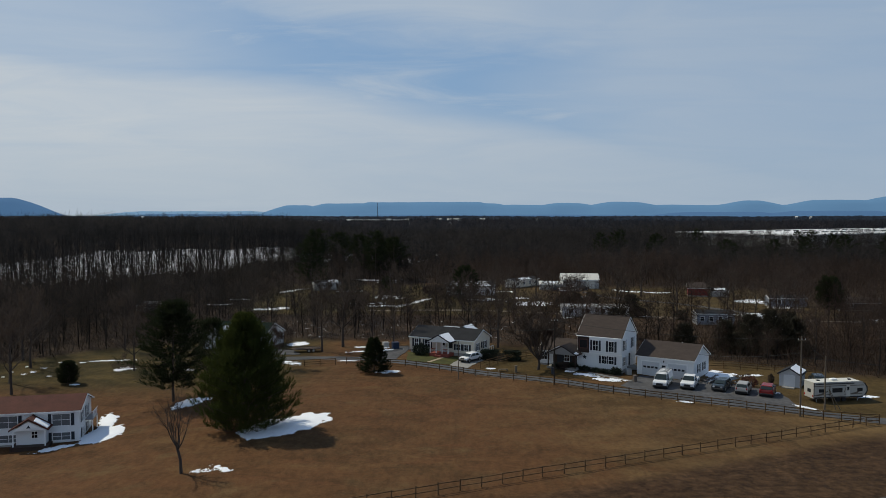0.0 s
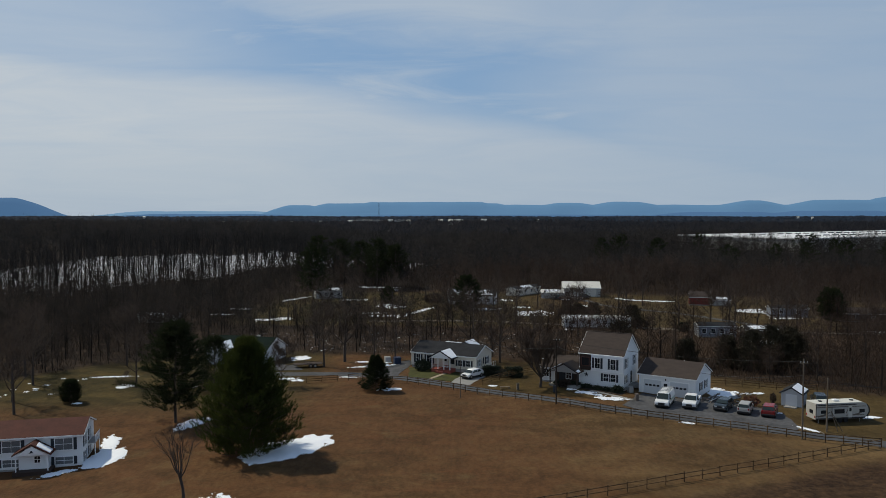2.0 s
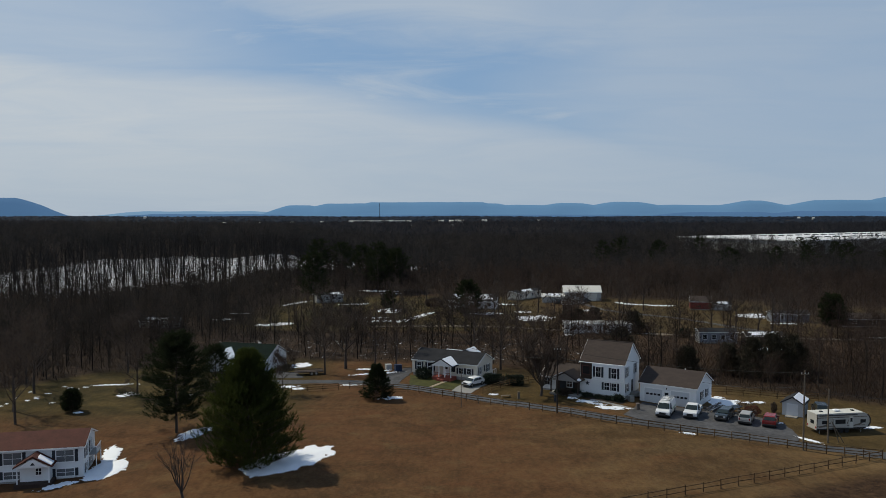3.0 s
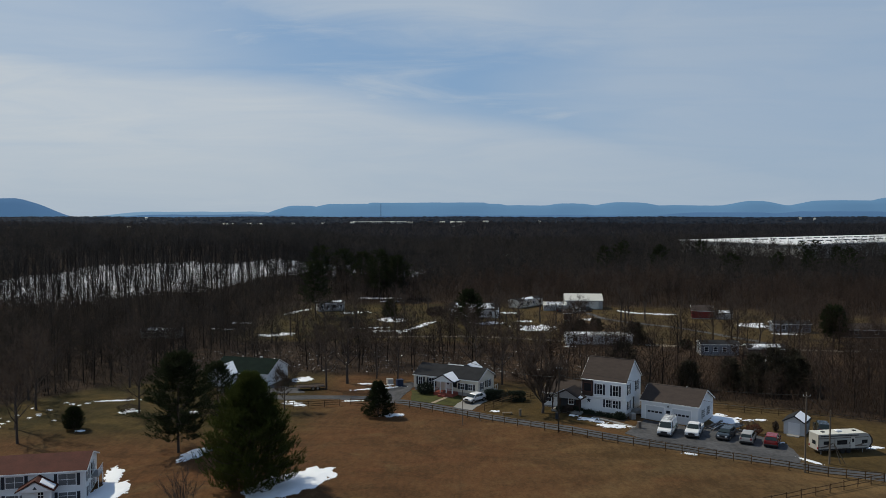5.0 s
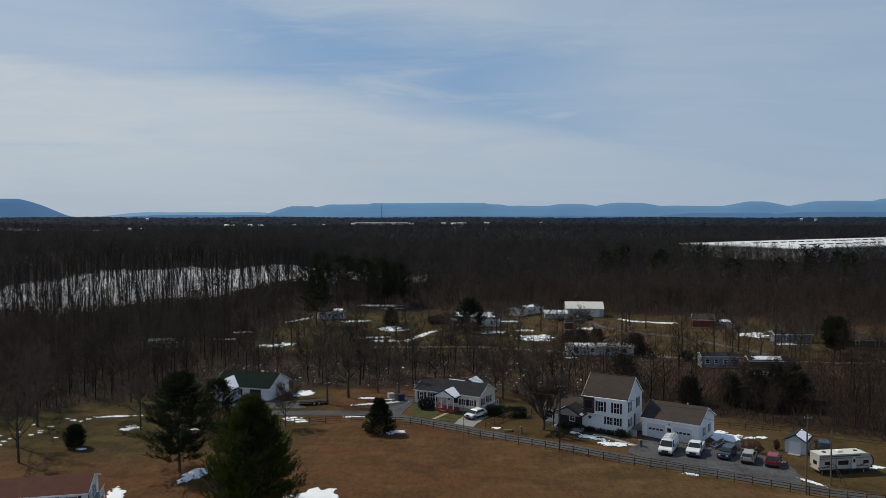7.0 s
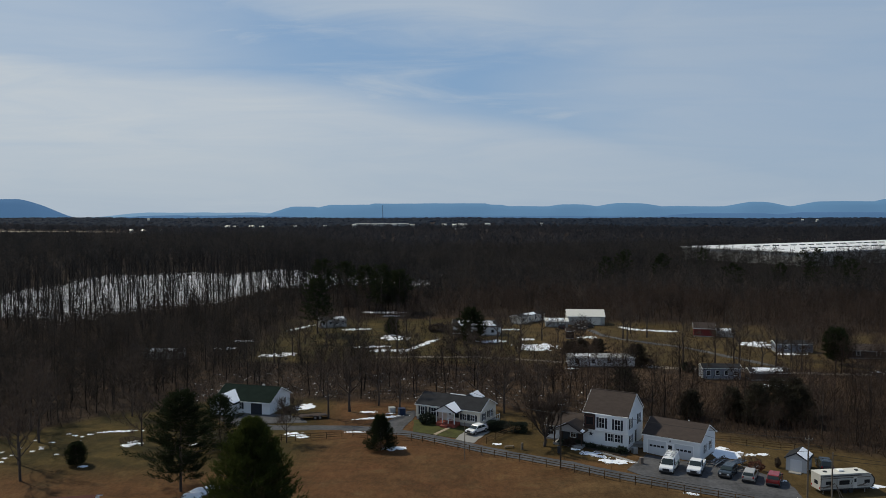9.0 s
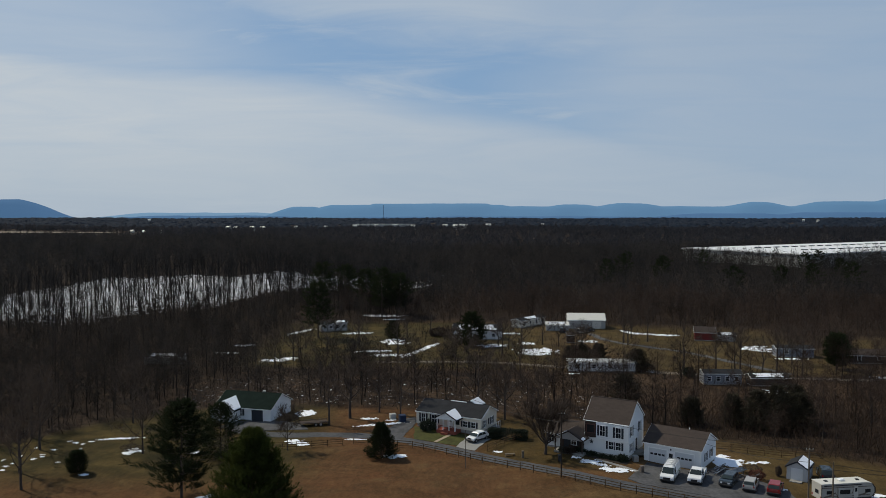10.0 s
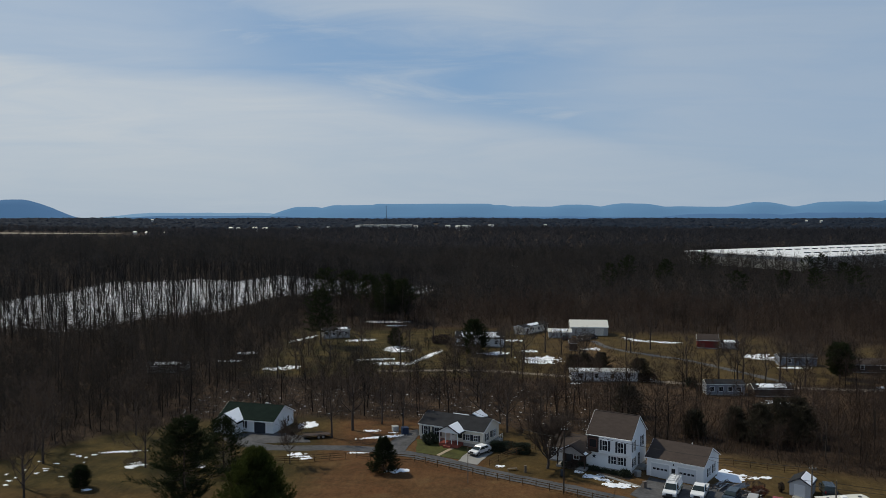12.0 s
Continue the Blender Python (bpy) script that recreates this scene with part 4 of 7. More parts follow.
# ---- buildings ----
def window(parent, side, u, z, w, h, length=0.0, depth=0.0, shutters=False, bars=(2, 2), sill=True, shutter_w=0.42, glass=GLASS):
    """A window, a little proud of the wall: frame, pane, bars and, if wanted, two shutters.
    side: front, right, left; u: its middle along that side, z: its foot."""
    turn = {"front": pose(u, 0, z), "right": pose(length, u, z, 0, 0, 90), "left": pose(0, u, z, 0, 0, -90)}[side]
    t = 0.09
    bm = boxes((-w / 2 - t, -w / 2, -0.07, 0.02, -t, h + t), (w / 2, w / 2 + t, -0.07, 0.02, -t, h + t), (-w / 2, w / 2, -0.07, 0.02, h, h + t), (-w / 2 - 0.05, w / 2 + 0.05, -0.10, 0.02, -t, 0))
    frame_ob = part("window", bm, TRIM, parent)
    frame_ob.matrix_local = turn
    part("pane", boxes((-w / 2, w / 2, -0.025, 0.0, 0, h)), glass, frame_ob)
    for i in range(1, bars[0]):
        part("glazing_bar", boxes((-w / 2 + w * i / bars[0] - 0.02, -w / 2 + w * i / bars[0] + 0.02, -0.045, -0.026, 0, h)), TRIM, frame_ob)
    for i in range(1, bars[1]):
        part("glazing_bar", boxes((-w / 2, w / 2, -0.050, -0.026, h * i / bars[1] - 0.025, h * i / bars[1] + 0.025)), TRIM, frame_ob)
    if shutters:
        for s in (-1, 1):
            x0 = s * (w / 2 + t + 0.03)
            rows = [(min(x0, x0 + s * shutter_w), max(x0, x0 + s * shutter_w), -0.05, 0.0, -0.05, h + 0.05)]
            part("shutter", boxes(*rows, bevel=0.01), SHUTTER, frame_ob, "dark louvred shutter")
    return frame_ob


def door(parent, side, u, w, h, mat, length=0.0, z=0.0, label="", glass=0.0):
    turn = {"front": pose(u, 0, z), "right": pose(length, u, z, 0, 0, 90), "left": pose(0, u, z, 0, 0, -90)}[side]
    leaf = part("door", boxes((-w / 2, w / 2, -0.06, 0.0, 0, h), bevel=0.01), mat, parent, label)
    leaf.matrix_local = turn
    part("door_frame", boxes((-w / 2 - 0.1, -w / 2, -0.09, 0.02, 0, h + 0.1), (w / 2, w / 2 + 0.1, -0.09, 0.02, 0, h + 0.1), (-w / 2, w / 2, -0.09, 0.02, h, h + 0.1)), TRIM, leaf)
    part("handle", rod(bmesh.new(), (w / 2 - 0.1, -0.12, h * 0.48), (w / 2 - 0.1, -0.05, h * 0.48), 0.03), STEEL, leaf)
    if glass:
        part("door_pane", boxes((-w * 0.33, w * 0.33, -0.075, -0.055, h * (1 - glass), h * 0.92)), GLASS, leaf)
    return leaf


def shell(root, L, W, eave, top, wall, roof, over=0.35, x0=0.0, y0=0.0, foundation=0.35, thick=0.14, ridge_axis="x", fascia=TRIM):
    """Walls with gables, a pitched roof with overhang, edge boards and a footing."""
    if ridge_axis == "x":
        outline = [(y0, foundation), (y0 + W, foundation), (y0 + W, eave), (y0 + W / 2, top), (y0, eave)]
        part("wall", extruded(bmesh.new(), outline, "x", x0, x0 + L), wall, root)
        rise = (top - eave) / (W / 2)
        ov = over
        a, m, b2 = (y0 - ov, eave - rise * ov), (y0 + W / 2, top), (y0 + W + ov, eave - rise * ov)
        prof = [(a[0], a[1] + 0.03), (m[0], m[1] + 0.03), (b2[0], b2[1] + 0.03), (b2[0], b2[1] + thick), (m[0], m[1] + thick + 0.04), (a[0], a[1] + thick)]
        part("roof", extruded(bmesh.new(), prof, "x", x0 - ov * 0.8, x0 + L + ov * 0.8), roof, root)
        edge = boxes((x0 - ov * 0.8, x0 + L + ov * 0.8, a[0] - 0.04, a[0], a[1] - 0.04, a[1] + thick - 0.02), (x0 - ov * 0.8, x0 + L + ov * 0.8, b2[0], b2[0] + 0.04, b2[1] - 0.04, b2[1] + thick - 0.02))
        for xe in (x0 - ov * 0.8 - 0.04, x0 + L + ov * 0.8):
            extruded(edge, [(a[0], a[1] - 0.04), (m[0], m[1] - 0.04), (b2[0], b2[1] - 0.04), (b2[0], b2[1] + thick - 0.03), (m[0], m[1] + thick + 0.01), (a[0], a[1] + thick - 0.03)], "x", xe, xe + 0.04)
    else:
        outline = [(x0, foundation), (x0 + L, foundation), (x0 + L, eave), (x0 + L / 2, top), (x0, eave)]
        part("wall", extruded(bmesh.new(), outline, "y", y0, y0 + W), wall, root)
        rise = (top - eave) / (L / 2)
        ov = over
        a, m, b2 = (x0 - ov, eave - rise * ov), (x0 + L / 2, top), (x0 + L + ov, eave - rise * ov)
        prof = [(a[0], a[1] + 0.03), (m[0], m[1] + 0.03), (b2[0], b2[1] + 0.03), (b2[0], b2[1] + thick), (m[0], m[1] + thick + 0.04), (a[0], a[1] + thick)]
        part("roof", extruded(bmesh.new(), prof, "y", y0 - ov * 0.8, y0 + W + ov * 0.8), roof, root)
        edge = boxes((a[0] - 0.04, a[0], y0 - ov * 0.8, y0 + W + ov * 0.8, a[1] - 0.04, a[1] + thick - 0.02), (b2[0], b2[0] + 0.04, y0 - ov * 0.8, y0 + W + ov * 0.8, b2[1] - 0.04, b2[1] + thick - 0.02))
        for ye in (y0 - ov * 0.8 - 0.04, y0 + W + ov * 0.8):
            extruded(edge, [(a[0], a[1] - 0.04), (m[0], m[1] - 0.04), (b2[0], b2[1] - 0.04), (b2[0], b2[1] + thick - 0.03), (m[0], m[1] + thick + 0.01), (a[0], a[1] + thick - 0.03)], "y", ye, ye + 0.04)
    part("fascia", edge, fascia, root)
    part("foundation", boxes((x0 + 0.02, x0 + L - 0.02, y0 + 0.02, y0 + W - 0.02, -0.9, foundation)), FOUNDATION, root)


def snow_sheet(name, corners, label, seed, thick=0.07, fray=0.12):
    """A sheet of old snow lying on a roof slope; corners in order."""
    rnd = random.Random(seed)
    bm = bmesh.new()
    c = [Vector(p) for p in corners]
    up = (c[1] - c[0]).cross(c[2] - c[0]).normalized()
    up = up if up.z > 0 else -up
    ring = []
    for p, q in zip(c, c[1:] + c[:1]):
        steps = max(2, int((q - p).length / 0.4))
        for i in range(steps):
            v = p.lerp(q, i / steps)
            mid = sum(c, Vector()) / len(c)
            ring.append(v.lerp(mid, rnd.uniform(0, fray)))
    low = [bm.verts.new(v - up * 0.02) for v in ring]
    mid = sum(ring, Vector()) / len(ring)
    top = [bm.verts.new(v.lerp(mid, 0.06) + up * thick) for v in ring]
    for i in range(len(ring)):
        j = (i + 1) % len(ring)
        bm.faces.new((low[i], low[j], top[j], top[i]))
    bm.faces.new(top)
    bmesh.ops.recalc_face_normals(bm, faces=bm.faces)
    return tagged(part(name, bm, SNOW), label, "snow")


def placed(root, p):
    return tuple(root.matrix_basis @ Vector(p))


# the two-car garage
garage = empty("garage", pose(31.2, 127.8, 0, 0, 0, -34.7), "white two-car garage with a brown shingle roof", "garage")
shell(garage, 9.1, 7.8, 3.15, 5.0, WHITE, SHINGLE_BROWN, foundation=0.12, over=0.3)
for u in (2.25, 6.55):
    d = part("garage_door", boxes((u - 1.45, u + 1.45, -0.05, 0.0, 0.02, 2.3)), GARAGE_DOOR, garage, "white panelled overhead door")
    for i in range(4):
        part("door_panel", boxes((u - 1.40, u + 1.40, -0.075, -0.048, 0.05 + i * 0.565, 0.05 + i * 0.565 + 0.53), bevel=0.012), GARAGE_DOOR, d)
    for i in range(4):
        part("door_window", boxes((u - 1.16 + i * 0.62, u - 0.70 + i * 0.62, -0.085, -0.077, 1.30, 1.60)), GLASS, d)
    part("door_surround", boxes((u - 1.58, u - 1.46, -0.06, 0.02, 0, 2.45), (u + 1.46, u + 1.58, -0.06, 0.02, 0, 2.45), (u - 1.46, u + 1.46, -0.06, 0.02, 2.31, 2.45)), TRIM, d)
door(garage, "front", 4.4, 0.9, 2.03, TRIM, z=0.05, label="white door with a dark glazed top", glass=0.5)
part("wall_lamp", boxes((4.32, 4.48, -0.16, 0.0, 2.42, 2.7), bevel=0.02), BLACK_TRIM, garage)
window(garage, "right", 2.6, 1.0, 0.75, 1.25, length=9.1, shutters=True, shutter_w=0.3)
window(garage, "right", 5.2, 1.0, 0.75, 1.25, length=9.1, shutters=True, shutter_w=0.3)
part("roof_vent", rod(bmesh.new(), (5.5, 5.6, 4.0), (5.5, 5.6, 4.95), 0.09), TRIM, garage)

# the two-storey house
house = empty("house", pose(22.18, 131.0, 0.58, 0, 0, -31.0) @ Matrix.Diagonal((0.98, 0.98, 0.98, 1)), "white two-storey house with a brown roof and dark shutters", "house")
shell(house, 7.6, 7.8, 5.45, 8.45, WHITE, SHINGLE_BROWN, foundation=0.2, over=0.2)
part("jetty", boxes((2.15, 7.6, -0.35, 0.0, 2.75, 5.36)), WHITE, house, "white overhanging upper storey")
part("jetty_skirt", boxes((2.10, 7.65, -0.38, 0.0, 2.62, 2.76)), TRIM, house)
part("corner_board", boxes((7.52, 7.62, -0.37, -0.25, 2.76, 5.36)), TRIM, house)
part("dark_bay", boxes((0.15, 2.13, -0.30, 0.0, 2.65, 5.36)), BROWN_PANEL, house, "dark brown panelled bay on the upper storey")
part("bay_frame", boxes((0.42, 1.86, -0.36, -0.30, 3.35, 3.45), (0.42, 1.86, -0.36, -0.30, 4.75, 4.85), (0.42, 0.52, -0.36, -0.30, 3.45, 4.75), (1.76, 1.86, -0.36, -0.30, 3.45, 4.75)), material("dull_red_frame", rgb(0.085, 0.035, 0.028), 0.7), house, "dull red window frame")
part("bay_window", boxes((0.52, 1.76, -0.34, -0.30, 3.45, 4.75)), GLASS, house)
for u in (3.25, 5.95):
    w0 = window(house, "front", u, 3.15, 0.85, 1.65, shutters=True, shutter_w=0.36)
    w0.matrix_local = pose(u, -0.35, 3.15)
for u in (4.65, 5.85):
    window(house, "front", u, 1.05, 0.85, 1.2, shutters=(u > 5), shutter_w=0.33)
part("shutter", boxes((3.75, 4.09, -0.05, 0.0, 1.0, 2.3), bevel=0.01), SHUTTER, house, "dark louvred shutter")
for u, z, h in ((1.4, 3.3, 1.6), (5.6, 3.3, 1.6), (1.4, 0.85, 1.3)):
    window(house, "right", u, z, 0.8, h, length=7.6, shutters=True, shutter_w=0.36)
door(house, "right", 3.8, 0.95, 2.05, SHUTTER, length=7.6, z=0.45, label="dark side door")
part("side_step", boxes((7.6, 8.9, 2.8, 4.8, -0.1, 0.4), (8.9, 9.3, 3.0, 4.6, -0.1, 0.2), bevel=0.02), CONCRETE, house)
part("downpipe", rod(bmesh.new(), (7.66, -0.04, 0.1), (7.66, -0.04, 5.2), 0.05, sides=6), TRIM, house)
part("gutter", rod(bmesh.new(), (-0.1, -0.26, 5.34), (7.7, -0.26, 5.34), 0.06, sides=6), TRIM, house)
part("ridge_cap", boxes((-0.15, 7.75, 3.78, 4.02, 8.60, 8.66)), SHINGLE_BROWN, house)
star = bmesh.new()
extruded(star, [((0.42 if i % 2 == 0 else 0.17) * math.sin(i * math.pi / 5) + 1.25, (0.42 if i % 2 == 0 else 0.17) * math.cos(i * math.pi / 5) + 1.85) for i in range(10)], "y", -0.06, -0.005)
tagged(part("star_ornament", star, SHUTTER, house), "dark metal barn star on the wall")
# its low wing and porch
wing = empty("wing", pose(16.37, 134.4, 0.5, 0, 0, -31.0) @ Matrix.Diagonal((0.98, 0.98, 0.98, 1)), "low white wing with a brown porch roof", "house wing")
shell(wing, 6.85, 6.4, 2.55, 4.1, WHITE, SHINGLE_BROWN, foundation=0.2, over=0.4)
for u in (0.9, 5.0):
    window(wing, "front", u, 0.9, 0.9, 1.2, shutters=True, shutter_w=0.3)
extruded_roof = extruded(bmesh.new(), [(2.3, 2.35), (5.0, 3.75), (7.7, 2.35), (7.7, 2.50), (5.0, 3.92), (2.3, 2.50)], "y", -2.6, 1.6)
part("porch_roof", extruded_roof, SHINGLE_BROWN, wing)
part("porch_gable", extruded(bmesh.new(), [(2.6, 2.38), (5.0, 3.66), (7.4, 2.38)], "y", -2.45, -2.35), FOUNDATION, wing, "greyish boarded porch gable")
part("porch_floor", boxes((2.4, 7.6, -2.5, 0.0, -0.1, 0.25)), CONCRETE, wing)
for u in (2.6, 7.4):
    part("porch_post", boxes((u - 0.08, u + 0.08, -2.42, -2.26, 0.25, 2.4)), BROWN_PANEL, wing, "dark brown porch post")
# dark sheet over the white wall, painting in the porch's shade
part("porch_wall", boxes((2.5, 6.8, -0.03, 0.0, 0.26, 2.34)), BROWN_PANEL, wing, "dark sheet standing in for the shade under the porch")
# no opening here: a dark slab paints the doorway's shaded inside
part("dark_doorway", boxes((3.2, 4.1, -0.05, 0.0, 0.25, 2.25)), SHUTTER, wing)
snow_sheet("roof_snow", [placed(wing, p) for p in ((2.35, -2.62, 2.54), (2.35, -2.2, 2.54), (4.7, -2.2, 3.8), (4.7, -2.62, 3.8))], "strip of old snow along the porch gable", 4)
snow_sheet("roof_snow", [placed(wing, p) for p in ((7.65, -2.5, 2.56), (7.65, -1.3, 2.56), (7.1, -1.3, 2.86), (7.2, -2.5, 2.80))], "old snow on the porch roof corner", 5)
snow_sheet("roof_snow", [placed(wing, p) for p in ((6.6, 0.1, 2.80), (6.9, 0.1, 2.80), (6.9, 2.2, 3.85), (6.7, 2.2, 3.85))], "narrow strip of snow against the house wall", 6, fray=0.05)

# the ranch house
ranch = empty("ranch_house", pose(-6.03, 147.3, 0.38, 0, 0, -27.5), "white ranch house with a grey shingle roof and porch", "house")
shell(ranch, 13.0, 6.8, 2.85, 4.35, CREAM, SHINGLE_GREY, foundation=0.45, over=0.3)
for u, w in ((1.3, 0.8), (3.6, 1.0), (9.9, 0.8), (11.5, 0.8)):
    window(ranch, "front", u, 1.0, w, 1.45 if u < 5 else 1.0, shutters=True, shutter_w=0.36)
for u in (1.5, 4.7):
    window(ranch, "right", u, 1.0, 0.7, 1.2, length=13.0, shutters=True, shutter_w=0.3)
part("meter_box", boxes((13.0, 13.15, 3.0, 3.3, 1.2, 2.3)), SHUTTER, ranch)
part("porch_floor", boxes((5.2, 9.0, -2.2, 0.0, -0.1, 0.5)), BRICK_RED, ranch, "red brick porch floor")
part("porch_step", boxes((6.4, 7.8, -2.9, -2.2, -0.1, 0.25)), BRICK_RED, ranch)
for u in (5.3, 6.5, 7.7, 8.9):
    part("porch_post", boxes((u - 0.07, u + 0.07, -2.15, -2.01, 0.5, 2.55)), TRIM, ranch)
for a0, b0 in ((5.37, 6.43), (7.77, 8.83)):
    part("porch_rail", boxes((a0, b0, -2.12, -2.06, 1.25, 1.33), (a0, b0, -2.12, -2.06, 0.62, 0.68), *[(a0 + i * 0.15, a0 + i * 0.15 + 0.03, -2.10, -2.07, 0.68, 1.25) for i in range(1, 7)]), BRICK_RED, ranch)
part("porch_roof", extruded(bmesh.new(), [(4.7, 2.45), (7.1, 3.70), (9.5, 2.45), (9.5, 2.60), (7.1, 3.87), (4.7, 2.60)], "y", -2.5, 2.0), SHINGLE_GREY, ranch)
part("porch_gable", extruded(bmesh.new(), [(5.0, 2.50), (7.1, 3.72), (9.2, 2.50)], "y", -2.38, -2.28), TRIM, ranch)
door(ranch, "front", 6.9, 0.95, 2.05, TRIM, z=0.5, label="white front door", glass=0.45)
part("front_window", boxes((7.75, 8.75, -0.05, 0, 1.2, 2.4)), GLASS, ranch)
snow_sheet("roof_snow", [placed(ranch, p) for p in ((7.2, -2.4, 3.85), (9.45, -2.4, 2.66), (9.45, -0.2, 2.66), (7.2, 1.2, 3.85))], "white snow on the shaded porch roof slope", 8, fray=0.06)
snow_sheet("roof_snow", [placed(ranch, p) for p in ((5.0, 3.45, 4.50), (8.6, 3.45, 4.50), (8.2, 4.2, 4.22), (5.4, 4.6, 4.02))], "white snow over the back of the ridge", 9, thick=0.16)

part("rear_gable", extruded(bmesh.new(), [(6.0, 2.8), (8.4, 4.40), (10.8, 2.8), (10.8, 2.95), (8.4, 4.56), (6.0, 2.95)], "y", 3.8, 8.6), SHINGLE_GREY, ranch)
part("rear_wall", boxes((6.2, 10.6, 6.8, 8.4, 0.0, 2.9)), CREAM, ranch)
snow_sheet("roof_snow", [placed(ranch, p) for p in ((8.42, 4.6, 4.62), (8.42, 8.4, 4.62), (10.2, 8.4, 3.43), (9.8, 5.4, 3.70))], "white snow on the rear gable's slope", 10, thick=0.10)

# the split-level house with the red roof
part("annex", boxes((-1.1, 0.0, 1.6, 5.2, 0.0, 2.3)), CREAM, ranch, "low cream lean-to at the house end")
part("annex_roof", extruded(bmesh.new(), [(-1.3, 2.25), (0.0, 2.62), (0.0, 2.74), (-1.3, 2.37)], "y", 1.4, 5.4), SHINGLE_GREY, ranch)
part("rear_stoop", boxes((13.0, 14.2, 4.2, 5.9, -0.1, 0.45), bevel=0.02), CONCRETE, ranch)
part("stoop_rail", boxes((14.14, 14.19, 4.2, 5.9, 1.3, 1.36), (14.14, 14.19, 4.2, 4.26, 0.45, 1.3), (14.14, 14.19, 5.84, 5.9, 0.45, 1.3), (14.14, 14.19, 5.02, 5.08, 0.45, 1.3)), TRIM, ranch)

split = empty("split_level_house", pose(-54.75, 91.2, -1.3, 0, 0, 12.5), "white split-level house with a rusty red shingle roof", "house")
shell(split, 12.0, 6.6, 4.0, 5.1, WHITE, SHINGLE_RED, foundation=0.25, over=0.35)
for u, w in ((10.0, 1.9), (4.3, 1.9)):
    for z, h in ((2.25, 1.35), (0.55, 0.85)):
        window(split, "front", u, z, w, h, shutters=True, bars=(2, 2), shutter_w=0.36, glass=PALE_GLASS)
window(split, "front", 1.5, 2.25, 1.5, 1.35, shutters=True, glass=PALE_GLASS)
window(split, "front", 7.0, 1.95, 0.75, 0.8)
for u in (1.4, 4.0):
    for z, h in ((2.35, 1.3), (0.6, 1.0)):
        window(split, "right", u, z, 0.7, h, length=12.0, shutters=True, shutter_w=0.3)
part("portico_roof", extruded(bmesh.new(), [(4.9, 2.30), (7.0, 3.55), (9.1, 2.30), (9.1, 2.46), (7.0, 3.72), (4.9, 2.46)], "y", -2.2, 0.0), SHINGLE_RED, split)
part("portico_gable", extruded(bmesh.new(), [(5.2, 2.35), (7.0, 3.42), (8.8, 2.35)], "y", -2.1, -2.0), TRIM, split)
part("gable_vent", extruded(bmesh.new(), [(6.75, 2.62), (7.0, 2.95), (7.25, 2.62)], "y", -2.13, -2.1), SHUTTER, split)
part("vestibule", boxes((5.4, 8.6, -1.2, 0.0, 0.5, 2.4)), WHITE, split, "small white enclosed entrance")
entry = window(split, "front", 7.4, 1.25, 0.6, 0.75)
entry.matrix_local = pose(7.4, -1.2, 1.25)
for u in (5.3, 8.7):
    part("portico_post", boxes((u - 0.06, u + 0.06, -2.05, -1.93, 0.5, 2.35)), TRIM, split)
part("porch_skirt", boxes((5.0, 9.0, -2.3, 0.0, -0.2, 0.5)), BROWN_PANEL, split, "dark boarded porch base")
part("balcony_floor", boxes((12.0, 12.9, 3.0, 5.8, 2.0, 2.12)), FOUNDATION, split)
part("balcony_rail", boxes((12.85, 12.9, 3.0, 5.8, 2.95, 3.02), (12.0, 12.85, 3.0, 3.05, 2.95, 3.02), *[(12.86, 12.89, 3.1 + i * 0.3, 3.14 + i * 0.3, 2.12, 2.95) for i in range(9)]), TRIM, split)
for u in (3.1, 5.7):
    part("balcony_post", boxes((12.78, 12.88, u - 0.06, u + 0.06, -0.2, 2.0)), TRIM, split)
snow_sheet("roof_snow", [placed(split, p) for p in ((7.5, -2.05, 3.42), (9.0, -2.05, 2.52), (9.0, -0.6, 2.52), (7.4, -0.6, 3.48))], "white snow on the portico roof", 12, fray=0.04)

# the green-roofed house
green_house = empty("green_roofed_house", pose(-45.3, 153.9, 0, 0, 0, -15.0), "white house with a dark green shingle roof", "house")
shell(green_house, 11.6, 8.6, 2.5, 4.45, WHITE, SHINGLE_GREEN, foundation=0.15, over=0.4)
# flat dark panel on the wall; the unlit inside is only its colour
part("garage_opening", boxes((7.6, 10.0, -0.05, 0.0, 0.05, 2.15)), SHUTTER, green_house, "dark open garage doorway")
part("opening_frame", boxes((7.46, 7.6, -0.08, 0.0, 0.05, 2.3), (10.0, 10.14, -0.08, 0.0, 0.05, 2.3), (7.6, 10.0, -0.08, 0.0, 2.15, 2.3)), TRIM, green_house)
for u in (2.0, 5.0):
    window(green_house, "front", u, 0.9, 1.0, 1.2, shutters=True)
window(green_house, "right", 6.2, 1.0, 0.8, 1.1, length=11.6, shutters=False)
part("roof_vent", boxes((7.6, 8.1, 4.4, 4.9, 4.3, 4.85), bevel=0.03), STEEL, green_house)
part("front_wing_wall", extruded(bmesh.new(), [(0.2, 0.1), (5.2, 0.1), (5.2, 2.4), (2.7, 3.9), (0.2, 2.4)], "y", -2.4, 0.0), WHITE, green_house)
part("front_wing_roof", extruded(bmesh.new(), [(-0.2, 2.20), (2.7, 3.94), (5.6, 2.20), (5.6, 2.35), (2.7, 4.10), (-0.2, 2.35)], "y", -2.8, 3.0), SHINGLE_GREEN, green_house)
snow_sheet("roof_snow", [placed(green_house, p) for p in ((2.75, -2.75, 4.13), (5.5, -2.75, 2.46), (5.5, -0.2, 2.46), (2.8, 2.6, 4.13))], "white snow on the north slope of a small gable", 14, fray=0.05)

